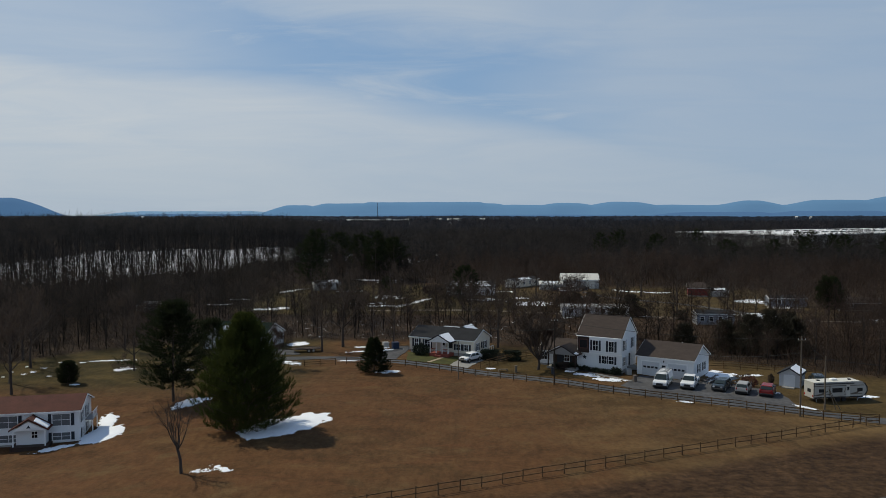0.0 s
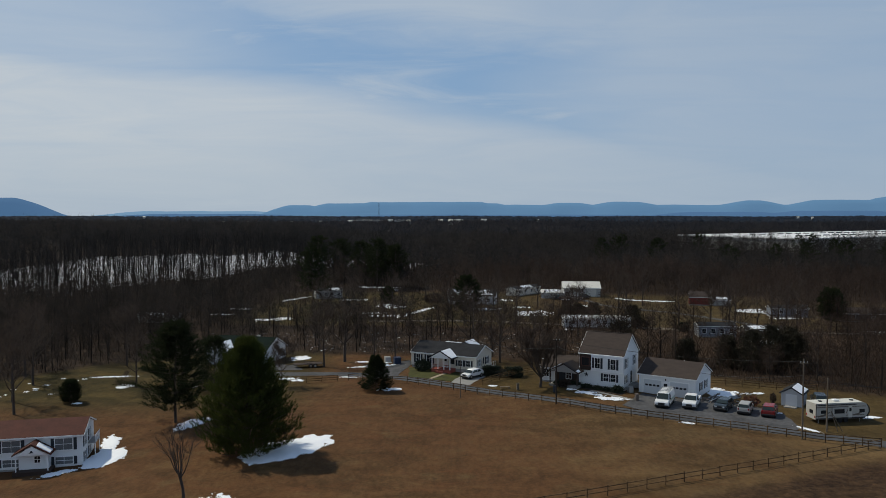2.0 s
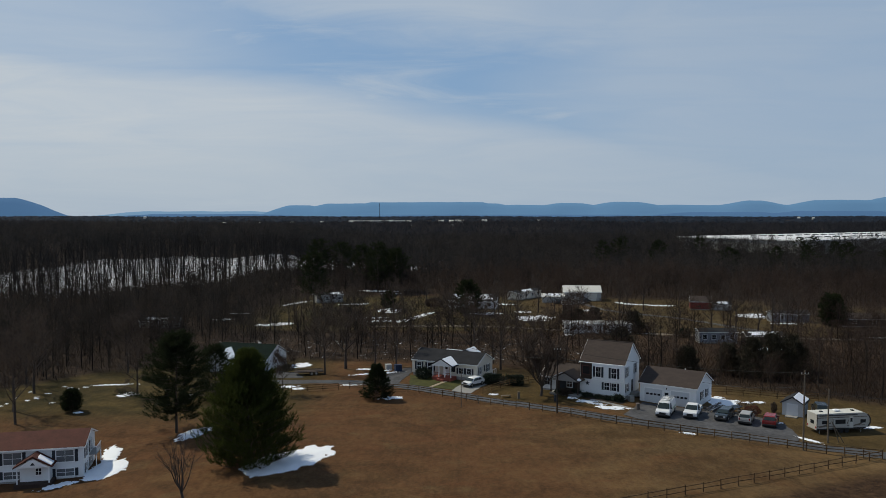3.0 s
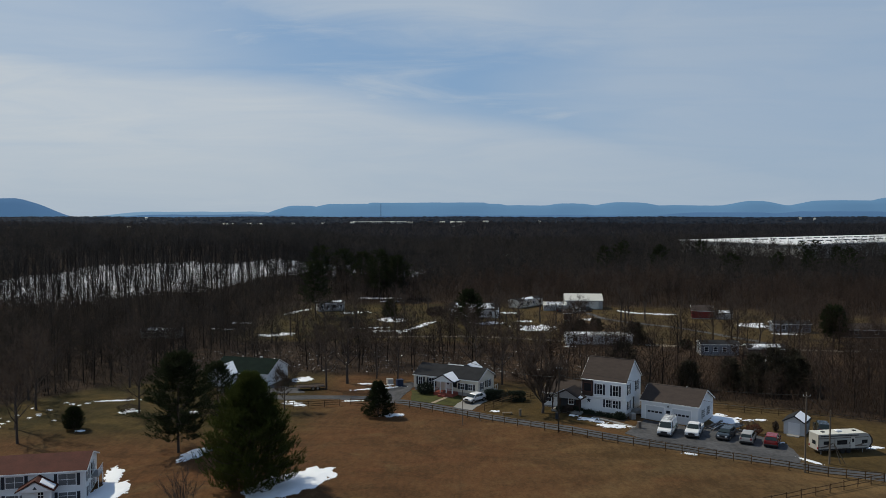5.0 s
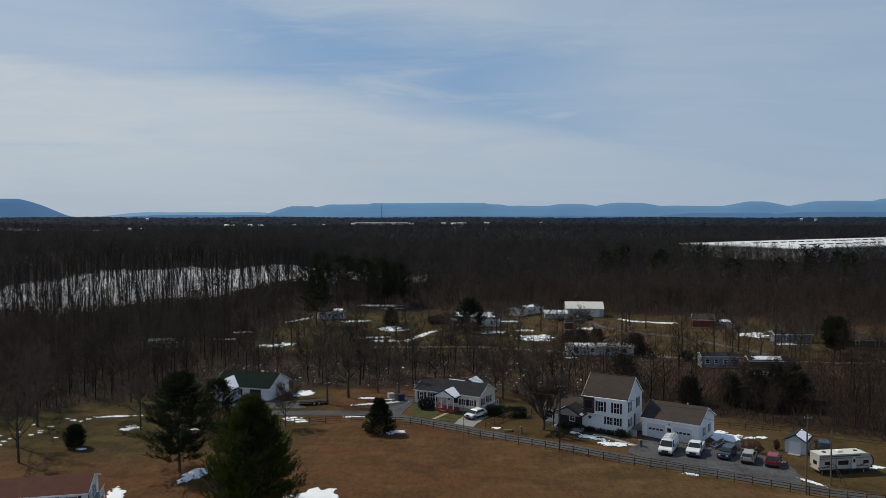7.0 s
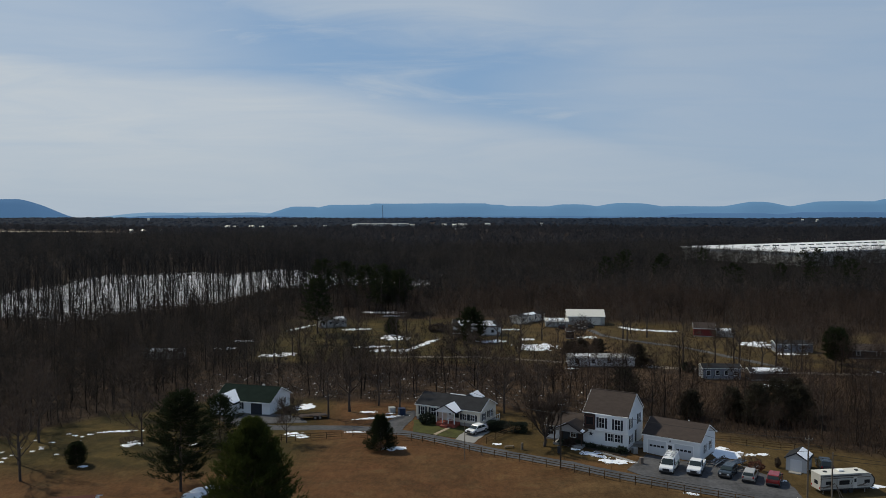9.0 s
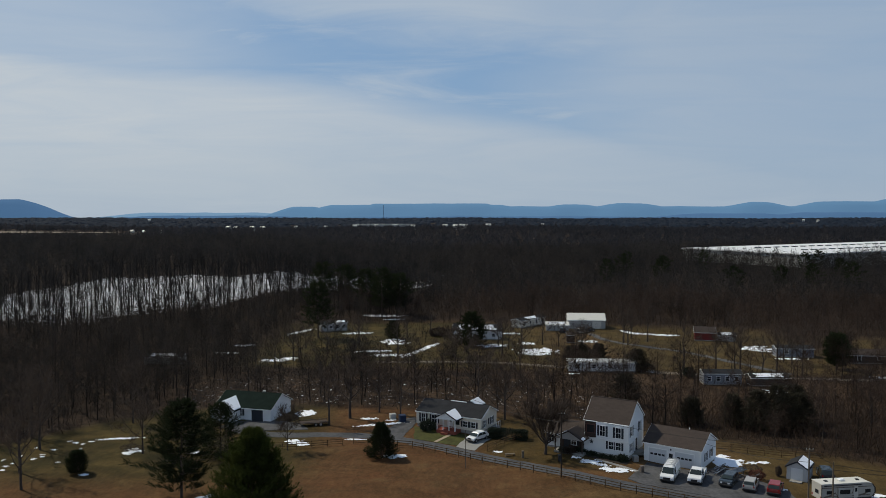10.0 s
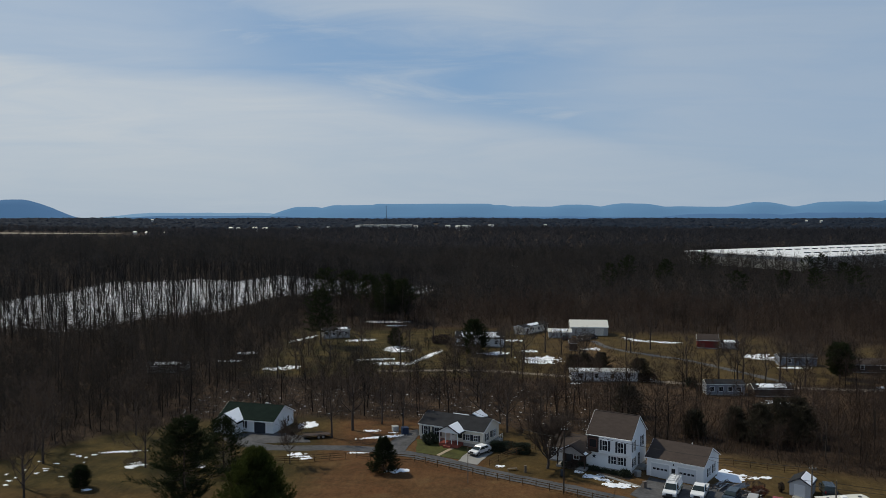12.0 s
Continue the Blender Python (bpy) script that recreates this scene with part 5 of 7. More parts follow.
# the shed
shed = empty("shed", pose(50.4, 119.1, 0, 0, 0, -35.0), "pale grey garden shed with a wide door", "shed")
shell(shed, 2.9, 3.8, 1.98, 2.8, material("grey_shed", rgb(0.42, 0.44, 0.47), 0.7, spread=0.1), SHINGLE_GREY, foundation=0.08, over=0.2, ridge_axis="y", fascia=SHUTTER)
part("shed_door", boxes((0.65, 2.25, -0.05, 0.0, 0.1, 1.85), bevel=0.01), material("pale_door", rgb(0.58, 0.60, 0.63), 0.6, spread=0.1), shed, "pale double door")
part("ramp", extruded(bmesh.new(), [(0.6, 0.12), (2.3, 0.12), (2.3, -0.05), (0.6, -0.05)], "y", -1.1, -0.05), CONCRETE, shed)
snow_sheet("roof_snow", [placed(shed, p) for p in ((1.5, -0.2, 2.92), (3.05, -0.2, 2.05), (3.05, 3.9, 2.05), (1.5, 3.9, 2.92))], "white snow on the shed's north roof slope", 15, fray=0.04)


def plain_building(name, label, category, x, y, turn, L, W, eave, top, wall, roof, windows=0, snow=None, seed=0, group=""):
    """A far building with its gable roof, a door and windows."""
    root = empty(name, pose(x, y, ground_at(x, y), 0, 0, turn), label, category, group)
    shell(root, L, W, eave, top, wall, roof, over=0.25, foundation=0.3)
    for i in range(windows):
        window(root, "front", L * (i + 0.6) / (windows + 0.2), 1.0, 0.9, 0.95, bars=(1, 2))
    if snow:
        a0, b0 = snow
        dz = (top - eave)
        snow_sheet("roof_snow", [placed(root, p) for p in ((a0 * L, 0.1, eave + 0.14 + dz * 0.03), (b0 * L, 0.1, eave + 0.14 + dz * 0.03), (b0 * L, W * 0.46, eave + 0.17 + dz * 0.92), (a0 * L, W * 0.46, eave + 0.17 + dz * 0.92))], "old snow on a far roof", seed, fray=0.25)
    return root


barn = plain_building("metal_barn", "white metal barn with a bright low roof", "barn", 40.6, 273.2, -4, 12.6, 8.5, 3.0, 4.8, BARN_WALL, BARN_METAL)
part("barn_door", boxes((8.2, 11.2, -0.06, 0.0, 0.1, 2.6)), BARN_METAL, barn)
plain_building("mobile_home", "long pale mobile home with a patchy snow roof", "mobile home", 24.6, 274.0, 50, 15.0, 4.2, 2.5, 3.1, CREAM, SHINGLE_GREY, 4, (0.25, 0.75), 21)
plain_building("mobile_home", "long white mobile home under bare trees", "mobile home", 29.7, 199.2, -2, 16.6, 4.2, 2.4, 2.9, WHITE, BARN_WALL, 4, (0.05, 0.4), 22)
plain_building("mobile_home", "grey-blue mobile home among bare trees", "mobile home", 58.8, 184.5, -3, 8.6, 4.0, 2.6, 3.2, material("grey_blue_siding", rgb(0.22, 0.24, 0.28), 0.7, spread=0.15), SHINGLE_GREY, 4)
plain_building("mobile_home", "pale mobile home beside tall pines", "mobile home", -42.5, 264.0, 24, 9.0, 4.2, 2.6, 3.2, BARN_WALL, SHINGLE_GREY, 4, (0.5, 0.95), 23)
plain_building("small_house", "white house with a snowy roof behind a cedar", "house", 1.0, 251.0, -8, 15.0, 6.0, 2.7, 4.4, WHITE, SHINGLE_GREY, 4, (0.05, 0.95), 24)
plain_building("red_barn", "small dark red barn at the wood's edge", "barn", 76.2, 248.5, -14, 6.2, 4.6, 2.6, 4.0, RED_BARN, SHINGLE_BROWN)
plain_building("long_shed", "blue-grey low shed beyond the bare trees", "shed", 90.0, 220.0, -4, 10.0, 4.0, 2.4, 3.0, material("blue_grey_shed", rgb(0.16, 0.18, 0.22), 0.7, spread=0.15), SHINGLE_GREY, 2)
plain_building("small_shed", "grey shed with a snowy roof", "shed", 32.5, 268.0, -4, 7.5, 4.0, 2.0, 2.8, BARN_WALL, BARN_METAL, 0, (0.05, 0.9), 26)
plain_building("low_shed", "low grey shed half hidden by the woods", "shed", -80, 208, 4, 10.0, 4.0, 1.9, 2.6, BARN_WALL, SHINGLE_GREY, 0, (0.1, 0.9), 27)

plain_building("snow_roofed_shed", "low dark shed with snow along its roof", "shed", 69.2, 183.0, -2, 8.6, 4.0, 1.9, 2.6, material("dark_boards", rgb(0.07, 0.06, 0.055), 0.85, spread=0.3), SHINGLE_GREY, 0, (0.05, 0.95), 28)
plain_building("dark_cabin", "dark low building at the clearing's end", "shed", 105.0, 211.0, -6, 11.0, 5.0, 2.2, 3.4, material("dark_cabin_boards", rgb(0.05, 0.042, 0.04), 0.85, spread=0.3), SHINGLE_BROWN, 2)
plain_building("grey_lean_to", "grey shed beside the red barn", "shed", 83.2, 247.0, -10, 5.0, 4.0, 1.8, 2.5, BARN_WALL, SHINGLE_GREY, 0, (0.1, 0.9), 29)
plain_building("dark_hut", "small dark brown hut near the barn", "hut", 35.8, 243.5, -5, 2.4, 2.4, 2.4, 3.0, BROWN_PANEL, SHINGLE_BROWN)

# the great warehouse with the white roof
warehouse = empty("warehouse", pose(192, 658, 0, 0, 0, 31), "vast low warehouse with a white roof and skylights", "warehouse")
part("wall", boxes((0, 420, -112, 0, -4, 9.7)), BARN_WALL, warehouse)
part("roof", boxes((-1, 421, -113, 1, 9.7, 10.5)), ROOF_MEMBRANE, warehouse)
skylight_mesh = None
for row in (-36, -78):
    for i in range(31):
        if skylight_mesh is None:
            o = part("skylight", boxes((0, 5.0, 0, 2.6, 10.5, 11.2)), GLASS, warehouse)
            skylight_mesh = o.data
        else:
            o = new("skylight", skylight_mesh)
            o.parent = warehouse
        o.matrix_local = pose(46 + 11.6 * i, row, 0)

# far farms and houses on the plain
rnd = random.Random(31)
for x, y in FAR_SPOTS:
    L, W = rnd.uniform(5, 11), rnd.uniform(5, 8)
    root = empty("far_house", pose(x, y, ground_at(x, y) + (6.0 if y > 1600 else 0.3), 0, 0, rnd.uniform(-30, 30)), "tiny white building far out on the plain", "house", "far buildings")
    part("wall", extruded(bmesh.new(), [(0, -9), (W, -9), (W, 3), (W / 2, 5.2), (0, 3)], "x", 0, L), BARN_WALL, root)
    part("roof", extruded(bmesh.new(), [(-0.5, 2.8), (W / 2, 5.3), (W + 0.5, 2.8), (W + 0.5, 3.2), (W / 2, 5.7), (-0.5, 3.2)], "x", -0.5, L + 0.5), BARN_METAL, root)
long_roof = empty("far_factory", pose(-228, 1960, 6.6, 0, 0, 2), "long low pale building far out on the plain", "factory")
part("wall", boxes((0, 130, 0, 40, -12, 2.4)), BARN_WALL, long_roof)
part("roof", boxes((-1, 131, -1, 41, 2.4, 3)), BARN_METAL, long_roof)
mast = empty("radio_mast", pose(-245, 3000, 0), "thin dark radio mast on the skyline", "mast")
for i in range(3):
    u, v = math.cos(i * 2.094) * 1.2, math.sin(i * 2.094) * 1.2
    part("mast_leg", rod(bmesh.new(), (u, v, 0), (u * 0.6, v * 0.6, 64), 0.45, 0.35, 5), WIRE, mast)
for i in range(12):
    part("mast_brace", boxes((-1.1, 1.1, -0.2, 0.2, 4 + i * 5, 4.5 + i * 5)), WIRE, mast)


# ---- fences, poles, wires ----
def fence(name, line, label, rails, tall=1.2, gap=2.45, group="split-rail fences"):
    """Posts at even steps along the line, with level rails between them."""
    root = empty(name, pose(line[0][0], line[0][1], 0), label, "fence", group)
    off = Vector((line[0][0], line[0][1], 0))
    post_mesh = rail_mesh = None
    rnd = random.Random(len(line) + int(abs(line[0][0])))
    stops = []
    for p, q in zip(line, line[1:]):
        p, q = Vector((*p, 0)), Vector((*q, 0))
        steps = max(1, round((q - p).length / gap))
        stops += [p.lerp(q, i / steps) for i in range(steps)]
    stops.append(Vector((*line[-1], 0)))
    for p in stops:
        p.z = ground_at(p.x, p.y)
    for p in stops:
        if post_mesh is None:
            ob = part("post", boxes((-0.055, 0.055, -0.055, 0.055, -0.35, tall), bevel=0.02), FENCE_WOOD, root)
            post_mesh = ob.data
        else:
            ob = new("post", post_mesh)
            ob.parent = root
        ob.matrix_local = Matrix.Translation(p - off) @ pose(0, 0, rnd.uniform(-0.05, 0.05), rnd.uniform(-3, 3), rnd.uniform(-3, 3), rnd.uniform(0, 40))
    for p, q in zip(stops, stops[1:]):
        d = q - p
        for z in rails:
            if rail_mesh is None:
                ob = part("rail", boxes((0, 1, -0.025, 0.025, -0.042, 0.042)), FENCE_WOOD, root)
                rail_mesh = ob.data
            else:
                ob = new("rail", rail_mesh)
                ob.parent = root
            a0 = p - off + Vector((0, 0, z + rnd.uniform(-0.03, 0.03)))
            e = d + Vector((0, 0, rnd.uniform(-0.05, 0.05)))
            ob.matrix_local = Matrix.Translation(a0) @ e.to_track_quat("X", "Z").to_matrix().to_4x4() @ Matrix.Diagonal((e.length, 1, 1, 1))
    return root


fence("lane_fence", FENCE_LINE, "weathered brown post-and-rail fence along the lane", (0.35, 0.72, 1.08))
fence("lane_fence", [(-18.4, 135.9), (-26.0, 134.0), (-33, 133.2)], "weathered brown post-and-rail fence by the gate gap", (0.35, 0.72, 1.08))
fence("field_fence", [(53.8, 97.7), (32.5, 88.0), (9.8, 77.7), (-2.5, 71.9), (-24, 62)], "weathered brown two-rail fence across the field's edge", (0.45, 0.98), tall=1.15)
fence("yard_fence", [(6.2, 132.4), (9.4, 136.4), (12.8, 139.4), (16.6, 141.6)], "dark wooden yard fence beside the hedge", (0.4, 0.8, 1.1))
fence("back_fence", [(43.5, 133.5), (47, 133.0), (54, 129.5), (60, 128)], "dark wooden fence behind the garage yard", (0.4, 0.8, 1.15))


def utility_pole(x, y, tall, mat, label, r=0.12, arm=True):
    root = empty("utility_pole", pose(x, y, ground_at(x, y)), label, "pole", "utility poles")
    part("shaft", rod(bmesh.new(), (0, 0, -0.5), (0, 0, tall), r, r * 0.72, 10), mat, root)
    if arm:
        part("crossarm", boxes((-0.5, 0.5, -0.16, -0.06, tall - 0.55, tall - 0.43)), mat, root)
        for u in (-0.42, 0.0, 0.42):
            part("insulator", rod(bmesh.new(), (u, -0.11, tall - 0.43), (u, -0.11, tall - 0.25), 0.05, 0.035, 8), STEEL, root)
    return root


utility_pole(45.6, 101.2, 10.3, PALE_POLE, "pale grey wooden utility pole by the fence")
utility_pole(50.3, 104.5, 7.2, PALE_POLE, "short pale utility pole beside the camper", arm=False)
utility_pole(16.65, 118.8, 10.0, POLE_WOOD, "dark brown wooden utility pole by the lane")
utility_pole(2.4, 123.8, 6.0, PALE_POLE, "thin grey pole in the field by the fence", r=0.07, arm=False)
prop = empty("pole_prop", pose(50.9, 104.7, 0), "pale timber props leaning on the short pole", "prop")
for u in (0.9, 1.5):
    part("strut", rod(bmesh.new(), (u, -0.2, 0.0), (0.0, 0.0, 2.8), 0.05, 0.04, 6), PALE_POLE, prop)


def wire(a0, b0, sag, label):
    bm = bmesh.new()
    a0, b0 = Vector(a0), Vector(b0)
    last = None
    for i in range(15):
        f = i / 14
        p = a0.lerp(b0, f) - Vector((0, 0, sag * 4 * f * (1 - f)))
        if last is not None:
            rod(bm, last, p, 0.026, sides=5)
        last = p
    return tagged(part("wire", bm, WIRE), label, "wire", "overhead wires")


wire((16.65, 118.8, 9.95), (45.6, 101.2, 9.95), 0.8, "thin black overhead wire between the poles")
wire((45.6, 101.2, 9.95), (50.3, 104.5, 6.9), 0.2, "thin black overhead wire to the short pole")
wire((45.6, 101.2, 7.6), (85, 96, 7.2), 0.9, "thin black overhead wire along the lane")
wire((50.3, 104.5, 6.8), (84, 102, 5.0), 0.7, "thin black overhead wire past the camper")
wire((45.6, 101.2, 8.2), (39.5, 124.5, 3.9), 0.5, "thin black service wire to the garage")
wire((16.65, 118.8, 9.0), (23.2, 131.6, 5.9), 0.4, "thin black service wire to the house")
wire((16.65, 118.8, 8.6), (2.4, 150.0, 5.5), 0.7, "thin black overhead wire over the yard")


# ---- vehicles ----
def wheel(parent, x, y, r=0.34, w=0.22):
    side = 1 if y > 0 else -1
    tyre = part("wheel", rod(bmesh.new(), (x, y - side * w, r), (x, y, r), r, sides=16), RUBBER, parent, "black tyre")
    part("rim", rod(bmesh.new(), (x, y - side * 0.02, r), (x, y + side * 0.012, r), r * 0.62, sides=12), RIM, tyre)
    return tyre


def vehicle(name, label, category, x, y, heading, L, W, H, paint, body, cabin, belt, tail=True, glass_sides=True):
    """A vehicle from its side outline (body) and the outline of its cabin; x runs forward, y to its left."""
    root = empty(name, pose(x, y, ground_at(x, y) + 0.04, 0, 0, heading), label, category, "parked vehicles")
    bm = extruded(bmesh.new(), body, "y", -W / 2, W / 2)
    bmesh.ops.bevel(bm, geom=[e for e in bm.edges], offset=0.05, segments=2, affect="EDGES")
    shell_ob = part("body", bm, paint, root)
    bm = bmesh.new()
    inset = 0.14
    pts = []
    for s in (-1, 1):
        pts.append([bm.verts.new((px, s * (W / 2 - 0.06 - inset * max(0.0, (pz - belt) / max(H - belt, 0.1))), pz)) for px, pz in cabin])
    n0 = len(cabin)
    bm.faces.new(pts[0])
    bm.faces.new(list(reversed(pts[1])))
    for i in range(n0):
        j = (i + 1) % n0
        bm.faces.new((pts[0][j], pts[0][i], pts[1][i], pts[1][j]))
    bmesh.ops.recalc_face_normals(bm, faces=bm.faces)
    bmesh.ops.bevel(bm, geom=bm.edges[:], offset=0.04, segments=1, affect="EDGES")
    part("cabin", bm, paint, root)
    return root, shell_ob


def quad(points, thick=0.02):
    """A thin curved-looking plate through four points, given thickness along its normal."""
    c = [Vector(p) for p in points]
    up = (c[1] - c[0]).cross(c[2] - c[0]).normalized() * thick
    bm = bmesh.new()
    a0 = [bm.verts.new(v - up) for v in c]
    b0 = [bm.verts.new(v + up) for v in c]
    bm.faces.new(a0)
    bm.faces.new(list(reversed(b0)))
    for i in range(4):
        j = (i + 1) % 4
        bm.faces.new((a0[j], a0[i], b0[i], b0[j]))
    bmesh.ops.recalc_face_normals(bm, faces=bm.faces)
    return bm


def dress(root, L, W, H, belt, front, rear, screen, back, wheels, side_panes, r=0.34):
    """Glass, lamps, bumpers, mirrors and wheels for a vehicle. screen and back: the low and high x of the glass; H: the roof."""
    y0, y1 = W / 2 - 0.12, W / 2 - 0.24
    zt = H - 0.10
    part("windscreen", quad(((screen[0], -y0, belt + 0.06), (screen[0], y0, belt + 0.06), (screen[1], y1, zt), (screen[1], -y1, zt))), CAR_GLASS, root)
    if back:
        part("rear_window", quad(((back[0], -y0, belt + 0.08), (back[0], y0, belt + 0.08), (back[1], y1, zt), (back[1], -y1, zt))), CAR_GLASS, root)
    for s in (-1, 1):
        for xa, xb, xc, xd in side_panes:
            ya, yb = s * (W / 2 - 0.05), s * (W / 2 - 0.165)
            part("side_window", quad(((xa, ya, belt + 0.06), (xb, ya, belt + 0.06), (xc, yb, zt), (xd, yb, zt)), 0.018), CAR_GLASS, root)
        part("headlight", boxes((front - 0.06, front + 0.015, s * (W / 2 - 0.38) - 0.17, s * (W / 2 - 0.38) + 0.17, 0.62, 0.82), bevel=0.02), LAMP_GLASS, root, "clear headlight")
        part("tail_lamp", boxes((rear - 0.015, rear + 0.05, s * (W / 2 - 0.20) - 0.09, s * (W / 2 - 0.20) + 0.09, 0.75, 1.05), bevel=0.02), RED_GLASS, root, "red tail lamp")
        part("mirror", boxes((screen[0] - 0.45, screen[0] - 0.28, s * (W / 2 + 0.09) - 0.08, s * (W / 2 + 0.09) + 0.08, belt + 0.05, belt + 0.24), bevel=0.03), BLACK_TRIM, root)
        for xw in wheels:
            wheel(root, xw, s * (W / 2 + 0.035), r)
    # black strip low on the body stands in for the shadow beneath it
    part("sill", boxes((rear + 0.12, front - 0.12, -W / 2 - 0.012, W / 2 + 0.012, 0.20, 0.46), bevel=0.02), BLACK_TRIM, root)
    for s in (-1, 1):
        for xw in wheels:
            # black disc behind each tyre stands in for wheel-well shade
            part("wheel_arch", rod(bmesh.new(), (xw, s * (W / 2 - 0.05), r), (xw, s * (W / 2 + 0.014), r), r * 1.16, sides=14), BLACK_TRIM, root)
    part("grille", boxes((front - 0.04, front + 0.02, -W / 2 + 0.52, W / 2 - 0.52, 0.55, 0.84)), BLACK_TRIM, root)
    part("front_bumper", boxes((front - 0.1, front + 0.07, -W / 2 + 0.05, W / 2 - 0.05, 0.33, 0.55), bevel=0.04), BLACK_TRIM, root)
    part("rear_bumper", boxes((rear - 0.07, rear + 0.1, -W / 2 + 0.05, W / 2 - 0.05, 0.35, 0.56), bevel=0.04), BLACK_TRIM, root)


def suv(name, label, x, y, heading, paint, L=4.6, W=1.85, H=1.72):
    f, b = L / 2, -L / 2
    root, _ = vehicle(name, label, "car", x, y, heading, L, W, H, paint, [(b, 0.35), (f, 0.35), (f, 0.78), (f - 0.25, 0.98), (f - 1.25, 1.06), (b + 0.05, 1.08), (b, 0.9)], [(b + 0.08, 1.02), (f - 1.10, 1.02), (f - 1.75, H), (b + 0.45, H)], 1.04)
    dress(root, L, W, H, 1.04, f, b, (f - 1.06, f - 1.66), (b + 0.06, b + 0.36), (f - 0.85, b + 0.8), [(b + 0.4, b + 1.45, b + 1.45, b + 0.65), (b + 1.55, b + 2.45, b + 2.45, b + 1.55), (b + 2.55, f - 1.25, f - 1.82, b + 2.55)], 0.36)
    return root


VAN_WAY = -116
f, b = 2.85, -2.85
van, _ = vehicle("work_van", "white work van with a ladder rack and green band", "van", 33.1, 119.4, VAN_WAY, 5.7, 2.0, 2.05, CAR_WHITE, [(b, 0.38), (f, 0.38), (f, 0.85), (f - 0.15, 1.05), (f - 0.95, 1.22), (b, 1.25)], [(b + 0.02, 1.18), (f - 0.85, 1.18), (f - 1.55, 2.05), (b + 0.10, 2.05)], 1.2)
dress(van, 5.7, 2.0, 2.05, 1.2, f, b, (f - 0.82, f - 1.45), None, (f - 0.9, b + 1.05), [(f - 2.3, f - 1.05, f - 1.6, f - 2.3)], 0.37)
part("green_band", boxes((b + 0.3, f - 2.4, 1.0 - 0.005, 1.012, 0.85, 1.08)), CAR_GREEN, van)
part("green_band", boxes((b + 0.3, f - 2.4, -1.012, -1.0 + 0.005, 0.85, 1.08)), CAR_GREEN, van)
for u in (-0.75, 0.75):
    part("rack_rail", rod(bmesh.new(), (b + 0.3, u, 2.28), (f - 1.8, u, 2.28), 0.035, sides=6), STEEL, van)
for i in range(4):
    u = b + 0.4 + i * 1.1
    part("rack_bow", boxes((u, u + 0.05, -0.8, 0.8, 2.22, 2.27), (u, u + 0.05, -0.80, -0.75, 2.0, 2.22), (u, u + 0.05, 0.75, 0.80, 2.0, 2.22)), STEEL, van)
ladder = empty("ladder", pose(33.1, 119.4, 0.04, 0, 0, VAN_WAY) @ pose(-0.6, 0.25, 2.33), "pale ladder lying on the van's roof rack", "ladder")
for u in (0.0, 0.38):
    part("stile", boxes((-1.9, 1.9, u, u + 0.05, 0.0, 0.09)), STEEL, ladder)
for i in range(11):
    part("rung", rod(bmesh.new(), (-1.7 + i * 0.33, 0.05, 0.045), (-1.7 + i * 0.33, 0.38, 0.045), 0.018, sides=6), STEEL, ladder)

f, b = 2.8, -2.8
pickup, _ = vehicle("pickup", "white pickup truck parked before the garage", "pickup truck", 36.9, 118.6, VAN_WAY, 5.6, 1.95, 1.85, CAR_WHITE, [(b, 0.45), (f, 0.45), (f, 0.95), (f - 0.2, 1.10), (f - 1.5, 1.18), (f - 3.3, 1.18), (f - 3.3, 0.75), (b + 0.1, 0.75), (b + 0.1, 1.15), (b, 1.15)], [(f - 3.35, 1.12), (f - 1.35, 1.12), (f - 1.95, 1.85), (f - 3.2, 1.85)], 1.14)
dress(pickup, 5.6, 1.95, 1.85, 1.14, f, b, (f - 1.31, f - 1.86), (f - 3.37, f - 3.22), (f - 0.95, b + 1.15), [(f - 3.1, f - 1.5, f - 2.0, f - 3.05)], 0.39)
for s in (-1, 1):
    part("bed_side", boxes((b + 0.1, f - 3.3, s * 0.93 - 0.045, s * 0.93 + 0.045, 0.7, 1.17), bevel=0.015), CAR_WHITE, pickup)

suv("dark_suv", "dark blue-black car beside the garage", 41.0, 116.8, -124, CAR_DARK, 4.5, 1.8, 1.48)
suv("silver_suv", "pale tan sport utility car on the gravel", 43.5, 114.9, 62, CAR_SILVER, 4.4, 1.76, 1.58)
suv("red_suv", "dark red sport utility car on the gravel", 46.4, 113.4, 62, CAR_RED, 4.4, 1.82, 1.62)
f, b = 2.2, -2.2
hatch, _ = vehicle("white_car", "white hatchback car on the concrete driveway", "car", 4.8, 138.6, -132, 4.4, 1.78, 1.48, CAR_WHITE, [(b, 0.32), (f, 0.32), (f, 0.66), (f - 0.3, 0.80), (f - 1.15, 0.92), (b + 0.05, 0.98), (b, 0.8)], [(b + 0.1, 0.92), (f - 0.95, 0.90), (f - 1.75, 1.48), (b + 1.0, 1.48), (b + 0.45, 1.30)], 0.93)
dress(hatch, 4.4, 1.78, 1.48, 0.93, f, b, (f - 0.98, f - 1.66), (b + 0.16, b + 0.75), (f - 0.85, b + 0.8), [(b + 0.75, b + 1.7, b + 1.7, b + 1.15), (b + 1.8, f - 1.2, f - 1.85, b + 1.8)], 0.33)

